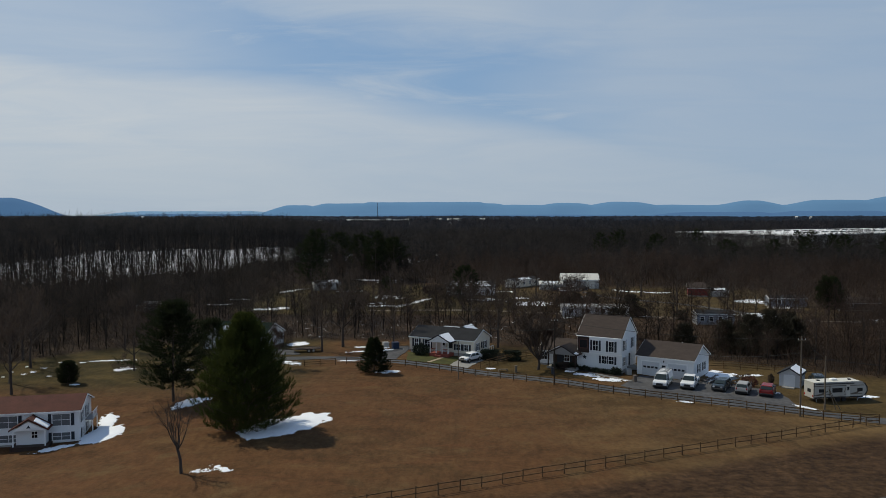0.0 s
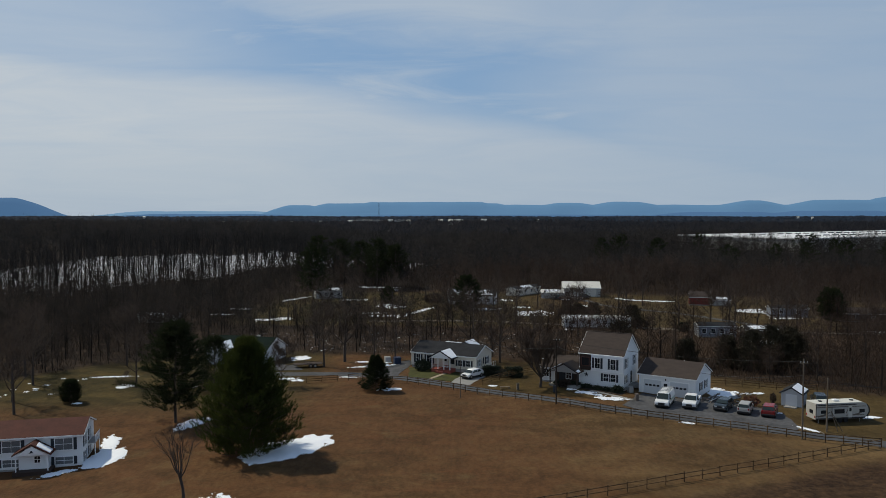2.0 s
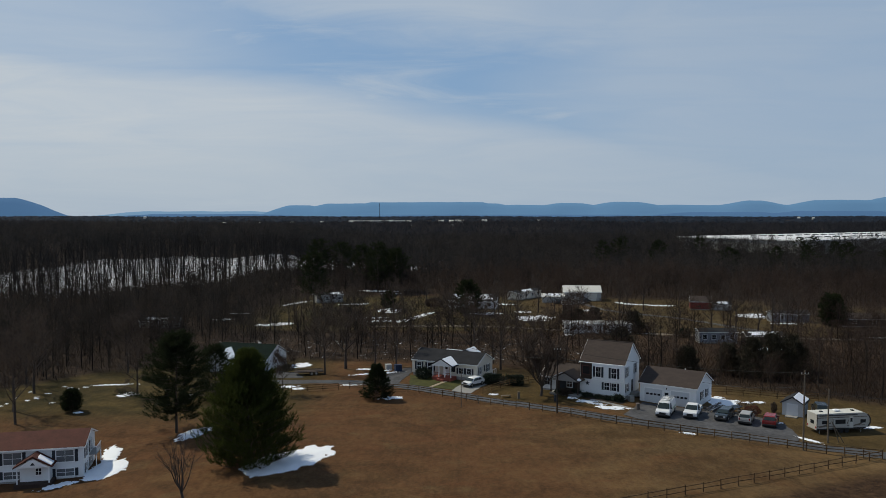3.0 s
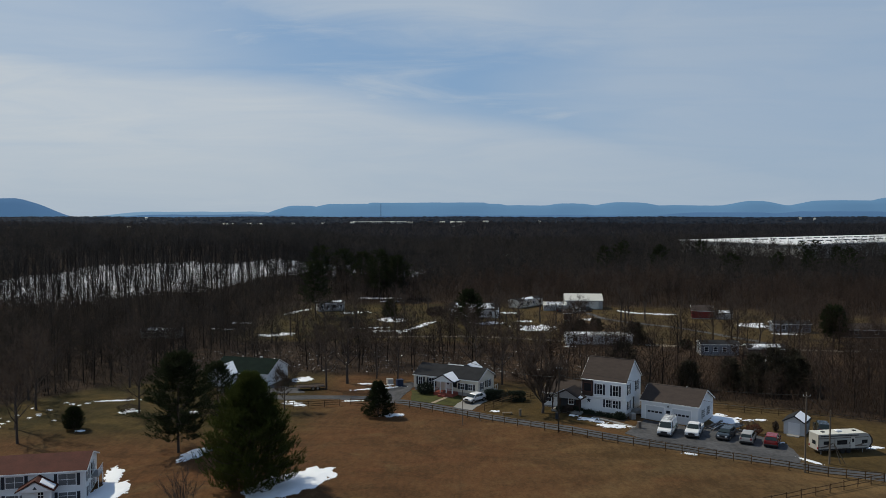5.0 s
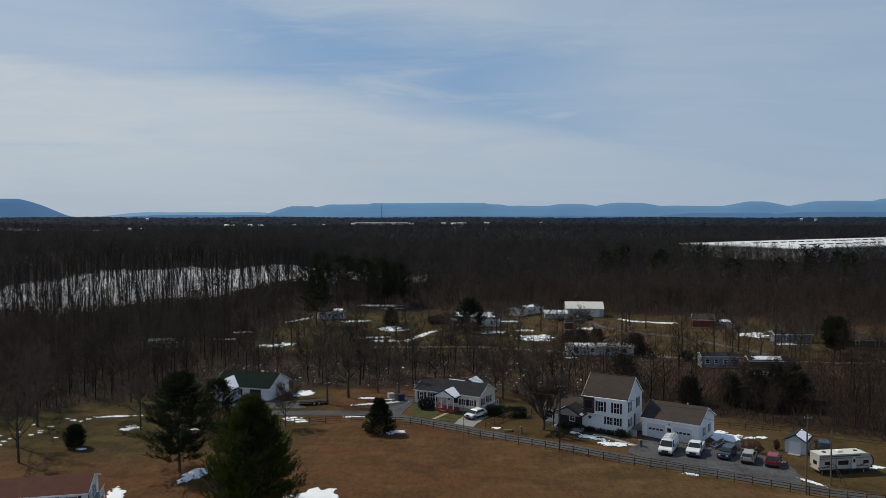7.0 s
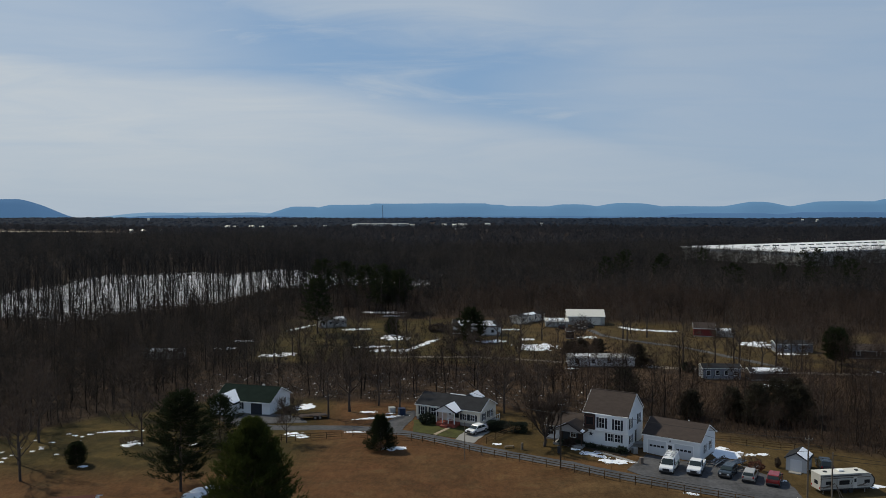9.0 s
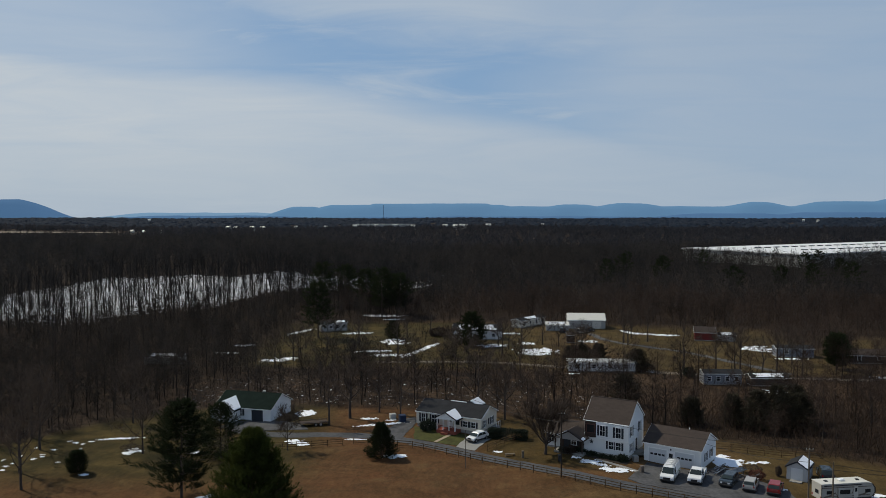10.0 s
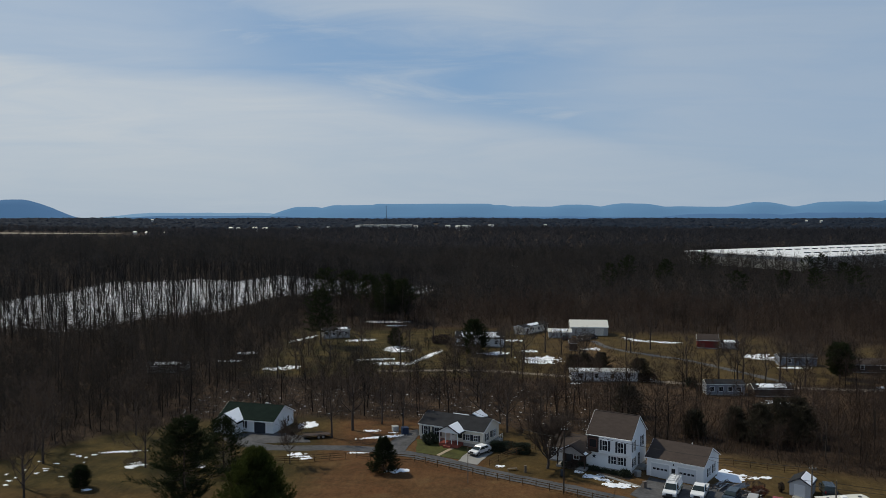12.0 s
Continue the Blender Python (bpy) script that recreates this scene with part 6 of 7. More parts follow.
# the travel trailer
camper = empty("travel_trailer", pose(50.75, 108.6, 0, 0, 0, 9.0) @ Matrix.Diagonal((0.95, 0.95, 0.93, 1)), "tan and white travel trailer parked on grass", "travel trailer")
prof = [(0, 0.55), (7.6, 0.55), (8.2, 0.85), (8.55, 1.45), (8.5, 2.1), (8.1, 2.65), (7.3, 2.92), (0.0, 2.92)]
bm = extruded(bmesh.new(), prof, "y", 0.0, 2.4)
bmesh.ops.bevel(bm, geom=bm.edges[:], offset=0.06, segments=2, affect="EDGES")
part("body", bm, CAMPER_SKIN, camper)
part("roof_cap", extruded(bmesh.new(), [(-0.02, 2.90), (7.35, 2.90), (8.0, 2.70), (8.05, 2.74), (7.4, 2.98), (-0.02, 2.98)], "y", -0.02, 2.42), CAMPER_ROOF, camper)
part("front_cap", extruded(bmesh.new(), [(7.9, 0.72), (8.22, 0.86), (8.58, 1.45), (8.54, 2.1), (8.14, 2.68), (7.9, 2.76), (8.36, 2.08), (8.4, 1.5), (8.1, 0.98)], "y", -0.03, 2.43), BLACK_TRIM, camper, "black rounded front cap")
for row in ((0.02, 7.7, 1.05, 1.15), (0.02, 7.9, 2.32, 2.42)):
    part("stripe", boxes((row[0], row[1], -0.012, 0.002, row[2], row[3])), TAN_BAND, camper)
part("stripe", boxes((0.02, 7.8, -0.012, 0.002, 0.58, 0.78)), BLACK_TRIM, camper)
for u, w, z in ((0.35, 1.9, 0.92), (4.75, 0.3, 1.3), (5.95, 1.7, 1.0)):
    swoosh = extruded(bmesh.new(), [(u, z), (u + w * 0.45, z + 0.10), (u + w, z + 0.62), (u + w, z + 0.78), (u + w * 0.4, z + 0.34), (u, z + 0.22)], "y", -0.014, 0.0)
    part("graphic", swoosh, TAN_BAND, camper, "dark tan painted sweep")
part("corner_trim", boxes((-0.02, 0.07, -0.03, 0.03, 0.6, 2.9)), BLACK_TRIM, camper)
part("slide_out", boxes((2.5, 4.6, -0.25, 0.0, 0.95, 2.3), bevel=0.03), CAMPER_SKIN, camper)
part("camper_window", boxes((2.75, 4.35, -0.27, -0.25, 1.45, 2.1)), GLASS, camper)
for u, w in ((0.8, 0.9), (6.9, 0.85)):
    part("camper_window", boxes((u, u + w, -0.02, 0.0, 1.45, 1.95)), GLASS, camper)
part("camper_door", boxes((5.15, 5.75, -0.02, 0.0, 0.75, 2.45)), CAMPER_ROOF, camper)
part("door_pane", boxes((5.28, 5.62, -0.03, -0.02, 1.65, 2.2)), GLASS, camper)
part("awning", rod(bmesh.new(), (0.3, -0.12, 2.72), (6.3, -0.12, 2.72), 0.07), BLACK_TRIM, camper)
part("end_window", boxes((-0.03, 0.0, 0.7, 1.5, 1.35, 1.9)), GLASS, camper)
part("end_lamp", boxes((-0.03, 0.0, 0.12, 0.32, 0.8, 1.1)), RED_GLASS, camper)
part("end_lamp", boxes((-0.03, 0.0, 2.08, 2.28, 0.8, 1.1)), RED_GLASS, camper)
part("roof_air_unit", boxes((3.4, 4.3, 0.85, 1.6, 2.98, 3.25), bevel=0.08), TRIM, camper)
for u in (1.2, 6.2):
    part("roof_vent", boxes((u, u + 0.45, 1.0, 1.45, 2.98, 3.12), bevel=0.03), BLACK_TRIM, camper)
for u in (3.9, 4.8):
    for v in (0.22, 2.4):
        wheel(camper, u, v if v > 1 else -0.0, 0.36, 0.22) if v > 1 else wheel(camper, u, 0.24, 0.36, 0.22)
part("tongue", boxes((8.0, 9.4, 1.15, 1.25, 0.45, 0.57)), BLACK_TRIM, camper)
part("jack", rod(bmesh.new(), (9.2, 1.2, 0.0), (9.2, 1.2, 0.8), 0.05), STEEL, camper)
for u in (0.6, 7.2):
    part("stabiliser", rod(bmesh.new(), (u, 0.3, -0.02), (u, 0.3, 0.58), 0.05, sides=6), STEEL, camper)

suv("far_car", "dark car parked near the metal barn", 46.5, 266.5, 40, CAR_DARK)
suv("far_car", "grey pickup-like car parked near the metal barn", 43.0, 262.0, 20, CAR_SILVER)
suv("far_car", "dark car parked beside the far sheds", 37.5, 264.5, 80, CAR_DARK)
suv("far_car", "black car behind the small shed", 56.4, 119.6, 75, CAR_DARK)
# flat utility trailer by the green-roofed house
flat_trailer = empty("utility_trailer", pose(-25.6, 148.8, 0, 0, 0, 15), "rusty brown flat utility trailer on grass", "trailer")
part("deck", boxes((-2.6, 2.6, -1.0, 1.0, 0.55, 0.68)), BROWN_PANEL, flat_trailer)
for v in (-1.0, 1.0):
    part("side_rail", boxes((-2.6, 2.6, v - 0.03, v + 0.03, 0.80, 0.86), *[(-2.6 + i * 1.03, -2.54 + i * 1.03, v - 0.03, v + 0.03, 0.68, 0.80) for i in range(6)]), BLACK_TRIM, flat_trailer)
for u in (0.4, 1.25):
    for v in (-1.2, 1.2):
        wheel(flat_trailer, u, v, 0.36, 0.2)
part("tongue", boxes((-4.0, -2.6, -0.05, 0.05, 0.5, 0.6)), BLACK_TRIM, flat_trailer)


# ---- evergreens and single bare trees ----
def conifer(name, label, x, y, tall, wide, seed, mat, clear=0.0, low=0.8, belly=0.25, branches=240, tufts=12, lift=0.35, blade=0.55, thick=0.09, ragged=0.18, group="evergreens", lean=0.0, point=0.72, sprays=9, upright=0.55):
    """An evergreen: trunk, whorled boughs and thousands of needle sprays."""
    r = np.random.RandomState(seed)
    z0 = ground_at(x, y)
    root = empty(name, pose(x, y, z0), label, "tree", group)
    zs = np.linspace(-0.3, tall * 0.97, 9)
    pts = np.stack([0.02 * tall * np.sin(zs / tall * 3 + seed) * zs / tall + lean * zs, 0.015 * tall * np.cos(zs / tall * 4 + seed) * zs / tall, zs], 1)
    rad = 0.016 * tall * (1 - zs / tall * 0.95)
    part_v, part_t = tubes(pts[:-1], pts[1:], rad[:-1], rad[1:], 8)
    tri_mesh("trunk", part_v, part_t, [BARK], root)
    h = clear + (1 - clear) * (np.arange(branches) + r.rand(branches)) / branches
    f = (h - clear) / (1 - clear)
    shape = np.where(f < belly, low + (1 - low) * np.sin(np.clip(f / belly, 0, 1) * np.pi / 2), np.clip((1 - f) / (1 - belly), 0, 1) ** point)
    reach = wide / 2 * shape * (1 + ragged * r.randn(branches)) + 0.12
    az = np.arange(branches) * 2.39996 + r.randn(branches) * 0.3
    out = np.stack([np.cos(az), np.sin(az), np.zeros(branches)], 1)
    base = np.stack([np.interp(h * tall, zs, pts[:, 0]), np.interp(h * tall, zs, pts[:, 1]), h * tall], 1)
    slope = lift * (0.4 + 1.2 * f)
    mid = base + out * (reach * 0.55)[:, None] + np.array([0, 0, 1.0]) * (reach * 0.55 * (slope - 0.18))[:, None]
    tip = base + out * reach[:, None] + np.array([0, 0, 1.0]) * (reach * slope)[:, None]
    tip[:, 2] = np.maximum(tip[:, 2], 0.25)
    mid[:, 2] = np.maximum(mid[:, 2], 0.2)
    bv, bt = tubes(np.concatenate([base, mid]), np.concatenate([mid, tip]), np.repeat(0.035, 2 * branches), np.concatenate([np.repeat(0.025, branches), np.repeat(0.008, branches)]))
    tri_mesh("branchwork", bv, bt, [BARK], root)
    m = branches * tufts
    which = np.repeat(np.arange(branches), tufts)
    g = np.clip(0.25 + 0.77 * r.rand(m) ** 0.8, 0, 1)
    at = np.where(g[:, None] < 0.55, base[which] + (mid - base)[which] * (g / 0.55)[:, None], mid[which] + (tip - mid)[which] * ((g - 0.55) / 0.45)[:, None])
    # each tuft is a plume that leaves its bough sideways and turns up
    across = np.stack([-out[which, 1], out[which, 0], np.zeros(m)], 1)
    sway = r.randn(m)[:, None] * np.minimum(0.9, 0.2 * reach[which] + 0.1)[:, None] * (1.15 - g)[:, None]
    at += across * sway + np.array([0, 0, 1.0]) * (np.abs(r.randn(m)) * 0.03 * reach[which])[:, None]
    at[:, 2] = np.maximum(at[:, 2], 0.12)
    plume = out[which] * (1.3 - upright) + across * np.sign(sway) * 0.35 + np.array([0, 0, upright]) + r.randn(m, 3) * 0.22
    plume /= np.linalg.norm(plume, axis=1, keepdims=True)
    long = blade * (1.2 + 0.8 * r.rand(m))
    count = sprays
    along = np.repeat(long, count) * r.rand(m * count)
    p0 = np.repeat(at, count, 0) + np.repeat(plume, count, 0) * along[:, None]
    way = np.repeat(plume, count, 0) * 0.75 + r.randn(m * count, 3) * 0.42
    way /= np.linalg.norm(way, axis=1, keepdims=True)
    p1 = p0 + way * (blade * (0.35 + 0.45 * r.rand(m * count)))[:, None]
    v, t = blades(p0, p1, np.repeat(thick, m * count), r)
    tagged(tri_mesh("crown", v, t, [mat], root), "dense green needle sprays", kind="stuff")
    return root


conifer("white_pine", "big dense dark green pine beside melting snow", -23.7, 95.4, 13.2, 10.9, 3, NEEDLES, low=0.86, belly=0.20, branches=340, tufts=24, lift=0.42, blade=0.52, thick=0.050, ragged=0.13, point=0.80, sprays=24, upright=0.85)
conifer("tall_pine", "tall dark pine with a bare lower trunk", -37.4, 110.0, 13.6, 8.0, 5, DARK_NEEDLES, clear=0.17, low=0.75, belly=0.40, branches=140, tufts=22, lift=0.04, blade=0.6, thick=0.048, ragged=0.36, sprays=24, upright=0.6, point=0.55)
conifer("spruce", "small dark spruce beside a snow patch", -11.2, 129.3, 5.4, 4.9, 7, DARK_NEEDLES, low=0.9, belly=0.10, branches=150, tufts=18, lift=0.25, blade=0.32, thick=0.05, ragged=0.08, sprays=18, point=0.85)
conifer("dark_evergreen", "broad dark evergreen near the green-roofed house", -37.3, 129.0, 8.4, 7.2, 9, DARK_NEEDLES, low=0.8, belly=0.3, branches=150, tufts=14, lift=0.3, blade=0.5, thick=0.055, ragged=0.2, sprays=14)
conifer("round_cedar", "small rounded dark cedar on the lawn", -57.3, 121.3, 3.1, 2.5, 11, DARK_NEEDLES, low=0.9, belly=0.35, branches=130, tufts=14, lift=0.6, blade=0.26, thick=0.05, sprays=18, ragged=0.10)
for x, y, tall, wide, seed in ((-41.7, 253, 17, 8.5, 21), (-52, 330, 17, 10, 22), (-44, 338, 16, 10, 30), (-33, 318, 16.5, 9, 26), (-25.3, 300, 18.5, 9, 23), (-19, 306, 16, 8, 24), (-22, 312, 15, 8, 25), (94.9, 196, 9.6, 4.0, 28), (98.5, 203, 8.0, 3.8, 29)):
    conifer("far_pine", "tall dark pine standing over the clearing", x, y, tall, wide, seed, DARK_NEEDLES, clear=0.22, low=0.6, belly=0.5, branches=80, tufts=12, lift=0.10, blade=0.8, thick=0.16, ragged=0.3, point=0.5, sprays=14, group="pines round the clearing")
conifer("wide_cedar", "broad dark evergreen before a white house", 6.6, 238.5, 9.5, 8.0, 27, DARK_NEEDLES, low=0.8, belly=0.4, branches=120, tufts=14, lift=0.2, blade=0.6, thick=0.17, ragged=0.25, point=0.6, sprays=14)
conifer("round_evergreen", "rounded dark evergreen on the far lawn", -17.8, 251.0, 5.4, 4.2, 38, DARK_NEEDLES, low=0.9, belly=0.35, branches=90, tufts=12, lift=0.4, blade=0.4, thick=0.15, sprays=14)
for x, y, tall, wide, seed in ((56.0, 145.5, 7.0, 4.6, 31), (60.3, 147, 7.6, 5.2, 32), (64, 145, 6.4, 4.4, 33), (53, 149, 5.4, 3.6, 34), (36.5, 166, 5.6, 6.0, 41), (45.5, 150, 4.6, 3.6, 42), (47.1, 200.5, 5.0, 4.6, 35), (39.8, 213.5, 4.2, 3.6, 36), (35.7, 213.8, 4.0, 3.2, 37), (32.5, 213.5, 3.6, 3.0, 43), (66, 152, 6.5, 5, 40)):
    conifer("cedar", "dark green cedar among leafless brush", x, y, tall, wide, seed, CEDAR, low=0.9, belly=0.3, branches=100, tufts=11, lift=0.4, blade=0.5, thick=0.10, ragged=0.25, group="cedars in the brush", sprays=13)
r = np.random.RandomState(44)
for i in range(16):
    x, y = r.uniform(60, 260), r.uniform(390, 560)
    conifer("distant_pine", "dark pine rising out of the far woods", x, y, r.uniform(11, 15), r.uniform(7, 9), 60 + i, DARK_NEEDLES, clear=0.2, low=0.6, belly=0.5, branches=34, tufts=7, lift=0.1, blade=0.8, thick=0.34, ragged=0.3, sprays=18, group="far pines")


def single_tree(name, label, x, y, tall, spread, seed, limbs=11, forks=5, twigs=420, trunk=0.16, clear=0.3, wide=0.028, twig_len=0.9, up=0.75, vase=None):
    root = empty(name, pose(x, y, ground_at(x, y), 0, 0, seed * 37 % 360), label, "tree", "bare trees")
    if vase:
        root.matrix_world = pose(x, y, ground_at(x, y))
        wood, fine2 = vase_tree(seed, tall, spread, limbs, forks, twigs, clear, trunk, vase, twig_len, wide)
    else:
        wood, fine2 = bare_tree(seed, tall, spread, limbs, forks, twigs, clear, trunk, 6, twig_len, wide, up)
    tri_mesh("trunk", *wood, [BARK], root)
    tagged(tri_mesh("crown", *fine2, [CROWN_TWIG], root), "fine bare brown twigs", kind="stuff")
    return root


single_tree("yard_tree", "broad leafless tree with a dense crown before the wing", 15.6, 130.2, 9.6, 4.6, 52, limbs=13, forks=12, twigs=15000, trunk=0.27, clear=0.20, wide=0.030, twig_len=0.95, vase=(0.03, 0.0))
single_tree("young_bare_tree", "young leafless tree standing alone on the grass", -26.2, 79.0, 8.0, 2.2, 3, limbs=7, forks=9, twigs=1700, trunk=0.17, clear=0.34, wide=0.014, twig_len=0.8, vase=(-0.14, 0.0))
for x, y, tall, spread, seed, trunk in ((-22.6, 148.7, 11.5, 3.6, 13, 0.22), (-19.3, 153.7, 11, 4.2, 14, 0.30), (-50.9, 131.0, 8.0, 3.6, 15, 0.18), (-27.3, 133.0, 6.5, 2.4, 16, 0.10), (-69, 133, 11, 4.6, 17, 0.24), (-66, 121, 11, 4.8, 18, 0.22), (-74, 140, 12, 4.8, 19, 0.24), (-60, 150, 10.5, 3.8, 20, 0.2), (-9.5, 153, 11, 3.5, 21, 0.2), (-14, 158, 10, 3.6, 22, 0.18), (10.5, 152, 10.5, 4.6, 23, 0.24), (5.5, 156, 11.5, 5.2, 24, 0.28), (16.5, 150, 10, 3.8, 25, 0.2), (-62, 114, 10, 4.4, 26, 0.2)):
    single_tree("bare_tree", "leafless brown tree with a spreading crown", x, y, tall, spread, seed, trunk=trunk, twigs=1500, forks=7, wide=0.05, twig_len=1.0)
for x, y, seed in ((58.2, 198.4, 31), (67.4, 202, 32), (73.5, 202, 33), (80.1, 195.5, 34), (85.5, 193.6, 35), (14.8, 224, 36), (28, 240, 37), (53, 243, 38), (61, 246, 39), (-6, 258, 40), (20, 222, 41), (70, 196, 42), (-14, 216, 43), (-34, 222, 44)):
    single_tree("clearing_tree", "bare tree standing in the far clearing", x, y, 9.5 + (seed % 4), 4.4, seed, limbs=10, forks=4, twigs=520, trunk=0.26, wide=0.06, twig_len=1.4)
scattered = random.Random(57)
for i in range(26):
    x, y = scattered.uniform(-48, 92), scattered.uniform(192, 262)
    single_tree("clearing_tree", "slender bare tree among the scattered snow patches", x, y, scattered.uniform(6.5, 10.0), scattered.uniform(2.8, 4.0), 300 + i, limbs=9, forks=4, twigs=460, trunk=0.22, wide=0.06, twig_len=1.2)


# ---- shrubs, clutter and snow ----
def shrub(name, label, x, y, w, d0, h, seed, mat, turn=0.0, leaves=1500, size=0.16, boxy=1.0):
    r = np.random.RandomState(seed)
    root = empty(name, pose(x, y, ground_at(x, y), 0, 0, turn), label, "shrub")
    q = r.randn(leaves, 3)
    q /= np.linalg.norm(q, axis=1, keepdims=True)
    q = np.sign(q) * np.abs(q) ** boxy
    q *= (0.75 + 0.25 * r.rand(leaves, 1)) * (1 + 0.12 * np.sin(q[:, :1] * 7 + seed))
    p0 = q * np.array([w / 2, d0 / 2, h / 2]) + np.array([0, 0, h / 2])
    p0[:, 2] = np.maximum(p0[:, 2], 0.03)
    p1 = p0 + (q + r.randn(leaves, 3) * 0.8) * size * 1.4
    v, t = blades(p0, p1, np.repeat(size, leaves), r)
    tri_mesh("foliage", v, t, [mat], root)
    stems = r.randn(7, 3) * np.array([w / 5, d0 / 5, 0]) + np.array([0, 0, h * 0.8])
    sv, st = tubes(np.zeros((7, 3)) - np.array([0, 0, 0.1]), stems, np.repeat(0.04, 7), np.repeat(0.015, 7), 4)
    tri_mesh("stems", sv, st, [BARK], root)
    return root


shrub("round_shrub", "round dark evergreen shrub before the ranch house", -4.0, 144.2, 2.6, 2.2, 1.9, 1, HEDGE)
shrub("hedge", "long dark clipped hedge beside the white car", 10.2, 139.4, 6.6, 1.9, 1.7, 2, HEDGE, -16, 12000, 0.09, boxy=0.45)
shrub("round_shrub", "round dark shrub at the house corner", 27.5, 126.7, 1.6, 1.3, 0.9, 3, HEDGE)
shrub("low_shrub", "low brown shrub by the porch", 19.6, 130.0, 2.2, 1.0, 0.9, 5, CROWN_TWIG, -31)
for x, y, w, h, sd in ((21.4, 130.3, 1.5, 0.8, 51), (23.0, 129.3, 1.7, 0.6, 52), (24.6, 128.2, 1.4, 0.5, 53), (25.9, 127.4, 1.2, 0.55, 54), (18.6, 130.6, 1.6, 0.9, 55)):
    shrub("bed_shrub", "low dark shrub in the mulched bed", x, y, w, 0.9, h, sd, HEDGE, -31, 900, 0.12)
shrub("brush_pile", "rusty red-brown heap of cut brush behind the cars", 45.8, 118.6, 2.6, 1.6, 1.5, 56, material("rusty_brush", rgb(0.10, 0.035, 0.022), 0.9, spread=0.4, island=0.4), 0, 2400, 0.06)
shrub("brush_pile", "tangled brown brush pile behind the cars", 46.2, 121.5, 3.2, 2.0, 1.3, 6, CROWN_TWIG, 0, 2600, 0.045)
shrub("brush_pile", "heap of cut brush on the rough lawn", -53.4, 132.6, 3.6, 2.4, 1.1, 8, CROWN_TWIG, 0, 2600, 0.045)
shrub("brush_pile", "brown brush heap beside the mobile home", 48.5, 199.5, 5.0, 3.0, 2.0, 9, CROWN_TWIG, 0, 900, 0.25)
shrub("brush_pile", "dark thicket at the clearing's edge", 58, 193.5, 2.6, 2.2, 2.2, 10, HEDGE, 0, 700, 0.25)
shrub("thicket", "dark thicket on the slope of the clearing", -3.5, 257, 7.0, 4.0, 2.6, 12, CROWN_TWIG, 30, 1500, 0.25)
shrub("shed_shrub", "dark shrub against the shed wall", 49.7, 120.3, 0.8, 0.8, 1.6, 7, CROWN_TWIG, 0, 1600, 0.06)
rnd = random.Random(77)


def lumber(x, y, turn, count, label, name="lumber_pile"):
    root = empty(name, pose(x, y, ground_at(x, y), 0, 0, turn), label, "lumber")
    for i in range(count):
        a0 = rnd.uniform(-0.7, 0.7)
        z = 0.12 + 0.10 * (i // 4)
        o2 = part("board", boxes((-rnd.uniform(1.2, 2.4), rnd.uniform(1.2, 2.4), -0.09, 0.09, -0.03, 0.03)), JUNK if i % 3 else STEEL, root)
        o2.matrix_local = pose(rnd.uniform(-0.3, 0.3), a0, z, rnd.uniform(-8, 8), rnd.uniform(-14, 14), rnd.uniform(-25, 25))
    return root


lumber(41.0, 122.0, 30, 14, "heap of grey boards and pipes beside the garage")
pole_stack = empty("pole_stack", pose(43.4, 120.6, 0, 0, 0, 38), "stack of blue-grey poles on low trestles", "poles")
for u in (-1.1, 1.1):
    part("trestle", boxes((u - 0.06, u + 0.06, -0.7, 0.7, 0.55, 0.67), (u - 0.05, u + 0.05, -0.6, -0.5, -0.02, 0.55), (u - 0.05, u + 0.05, 0.5, 0.6, -0.02, 0.55)), JUNK, pole_stack)
for i in range(9):
    o2 = part("pole", rod(bmesh.new(), (-2.0 - 0.1 * (i % 3), 0, 0), (1.9 + 0.15 * (i % 4), 0, 0), 0.05, sides=6), BLUE_STEEL, pole_stack)
    o2.matrix_local = pose(0, -0.6 + 0.15 * i, 0.72, 0, -2 + (i % 3), -4 + 2.1 * (i % 5))
lumber(43.2, 122.8, -10, 10, "heap of weathered boards on the gravel")
lumber(45.6, 119.4, 20, 9, "heap of weathered boards behind the cars")
for x, y, w, h, mt, lb, nm in ((-9.0, 150.6, 1.2, 1.2, TARP, "dark blue bin beside the ranch house", "bin"), (-11.0, 152.8, 1.1, 0.9, BARN_WALL, "pale box beside the gravel drive", "utility_box"), (29.4, 121.6, 0.5, 1.0, JUNK, "small brown bin at the drive's corner", "bin"), (11.8, 128.6, 0.35, 1.1, PALE_POLE, "wooden planter post in the yard", "planter"), (17.5, 126.4, 0.5, 1.0, SHUTTER, "dark barrel by the lane", "barrel"), (29.6, 126.9, 0.8, 0.9, STEEL, "grey air unit by the house wall", "air_unit")):
    root = empty(nm, pose(x, y, ground_at(x, y), 0, 0, 20), lb, nm.replace("_", " "))
    part("body", boxes((-w / 2, w / 2, -w / 2, w / 2, 0, h), bevel=0.05), mt, root)
    part("lid", boxes((-w / 2 - 0.03, w / 2 + 0.03, -w / 2 - 0.03, w / 2 + 0.03, h, h + 0.06), bevel=0.02), mt, root)
stake = empty("leaning_stake", pose(5.3, 125.8, 0), "pale leaning stake beside the lane fence", "stake")
part("stick", rod(bmesh.new(), (0, 0, -0.1), (-0.45, 0.1, 1.25), 0.05, 0.04, 6), PALE_POLE, stake)
table = empty("garden_bench", pose(9.8, 129.8, 0, 0, 0, 10), "weathered garden bench in the yard", "bench")
part("seat", boxes((-0.8, 0.8, -0.25, 0.25, 0.42, 0.48)), PALE_POLE, table)
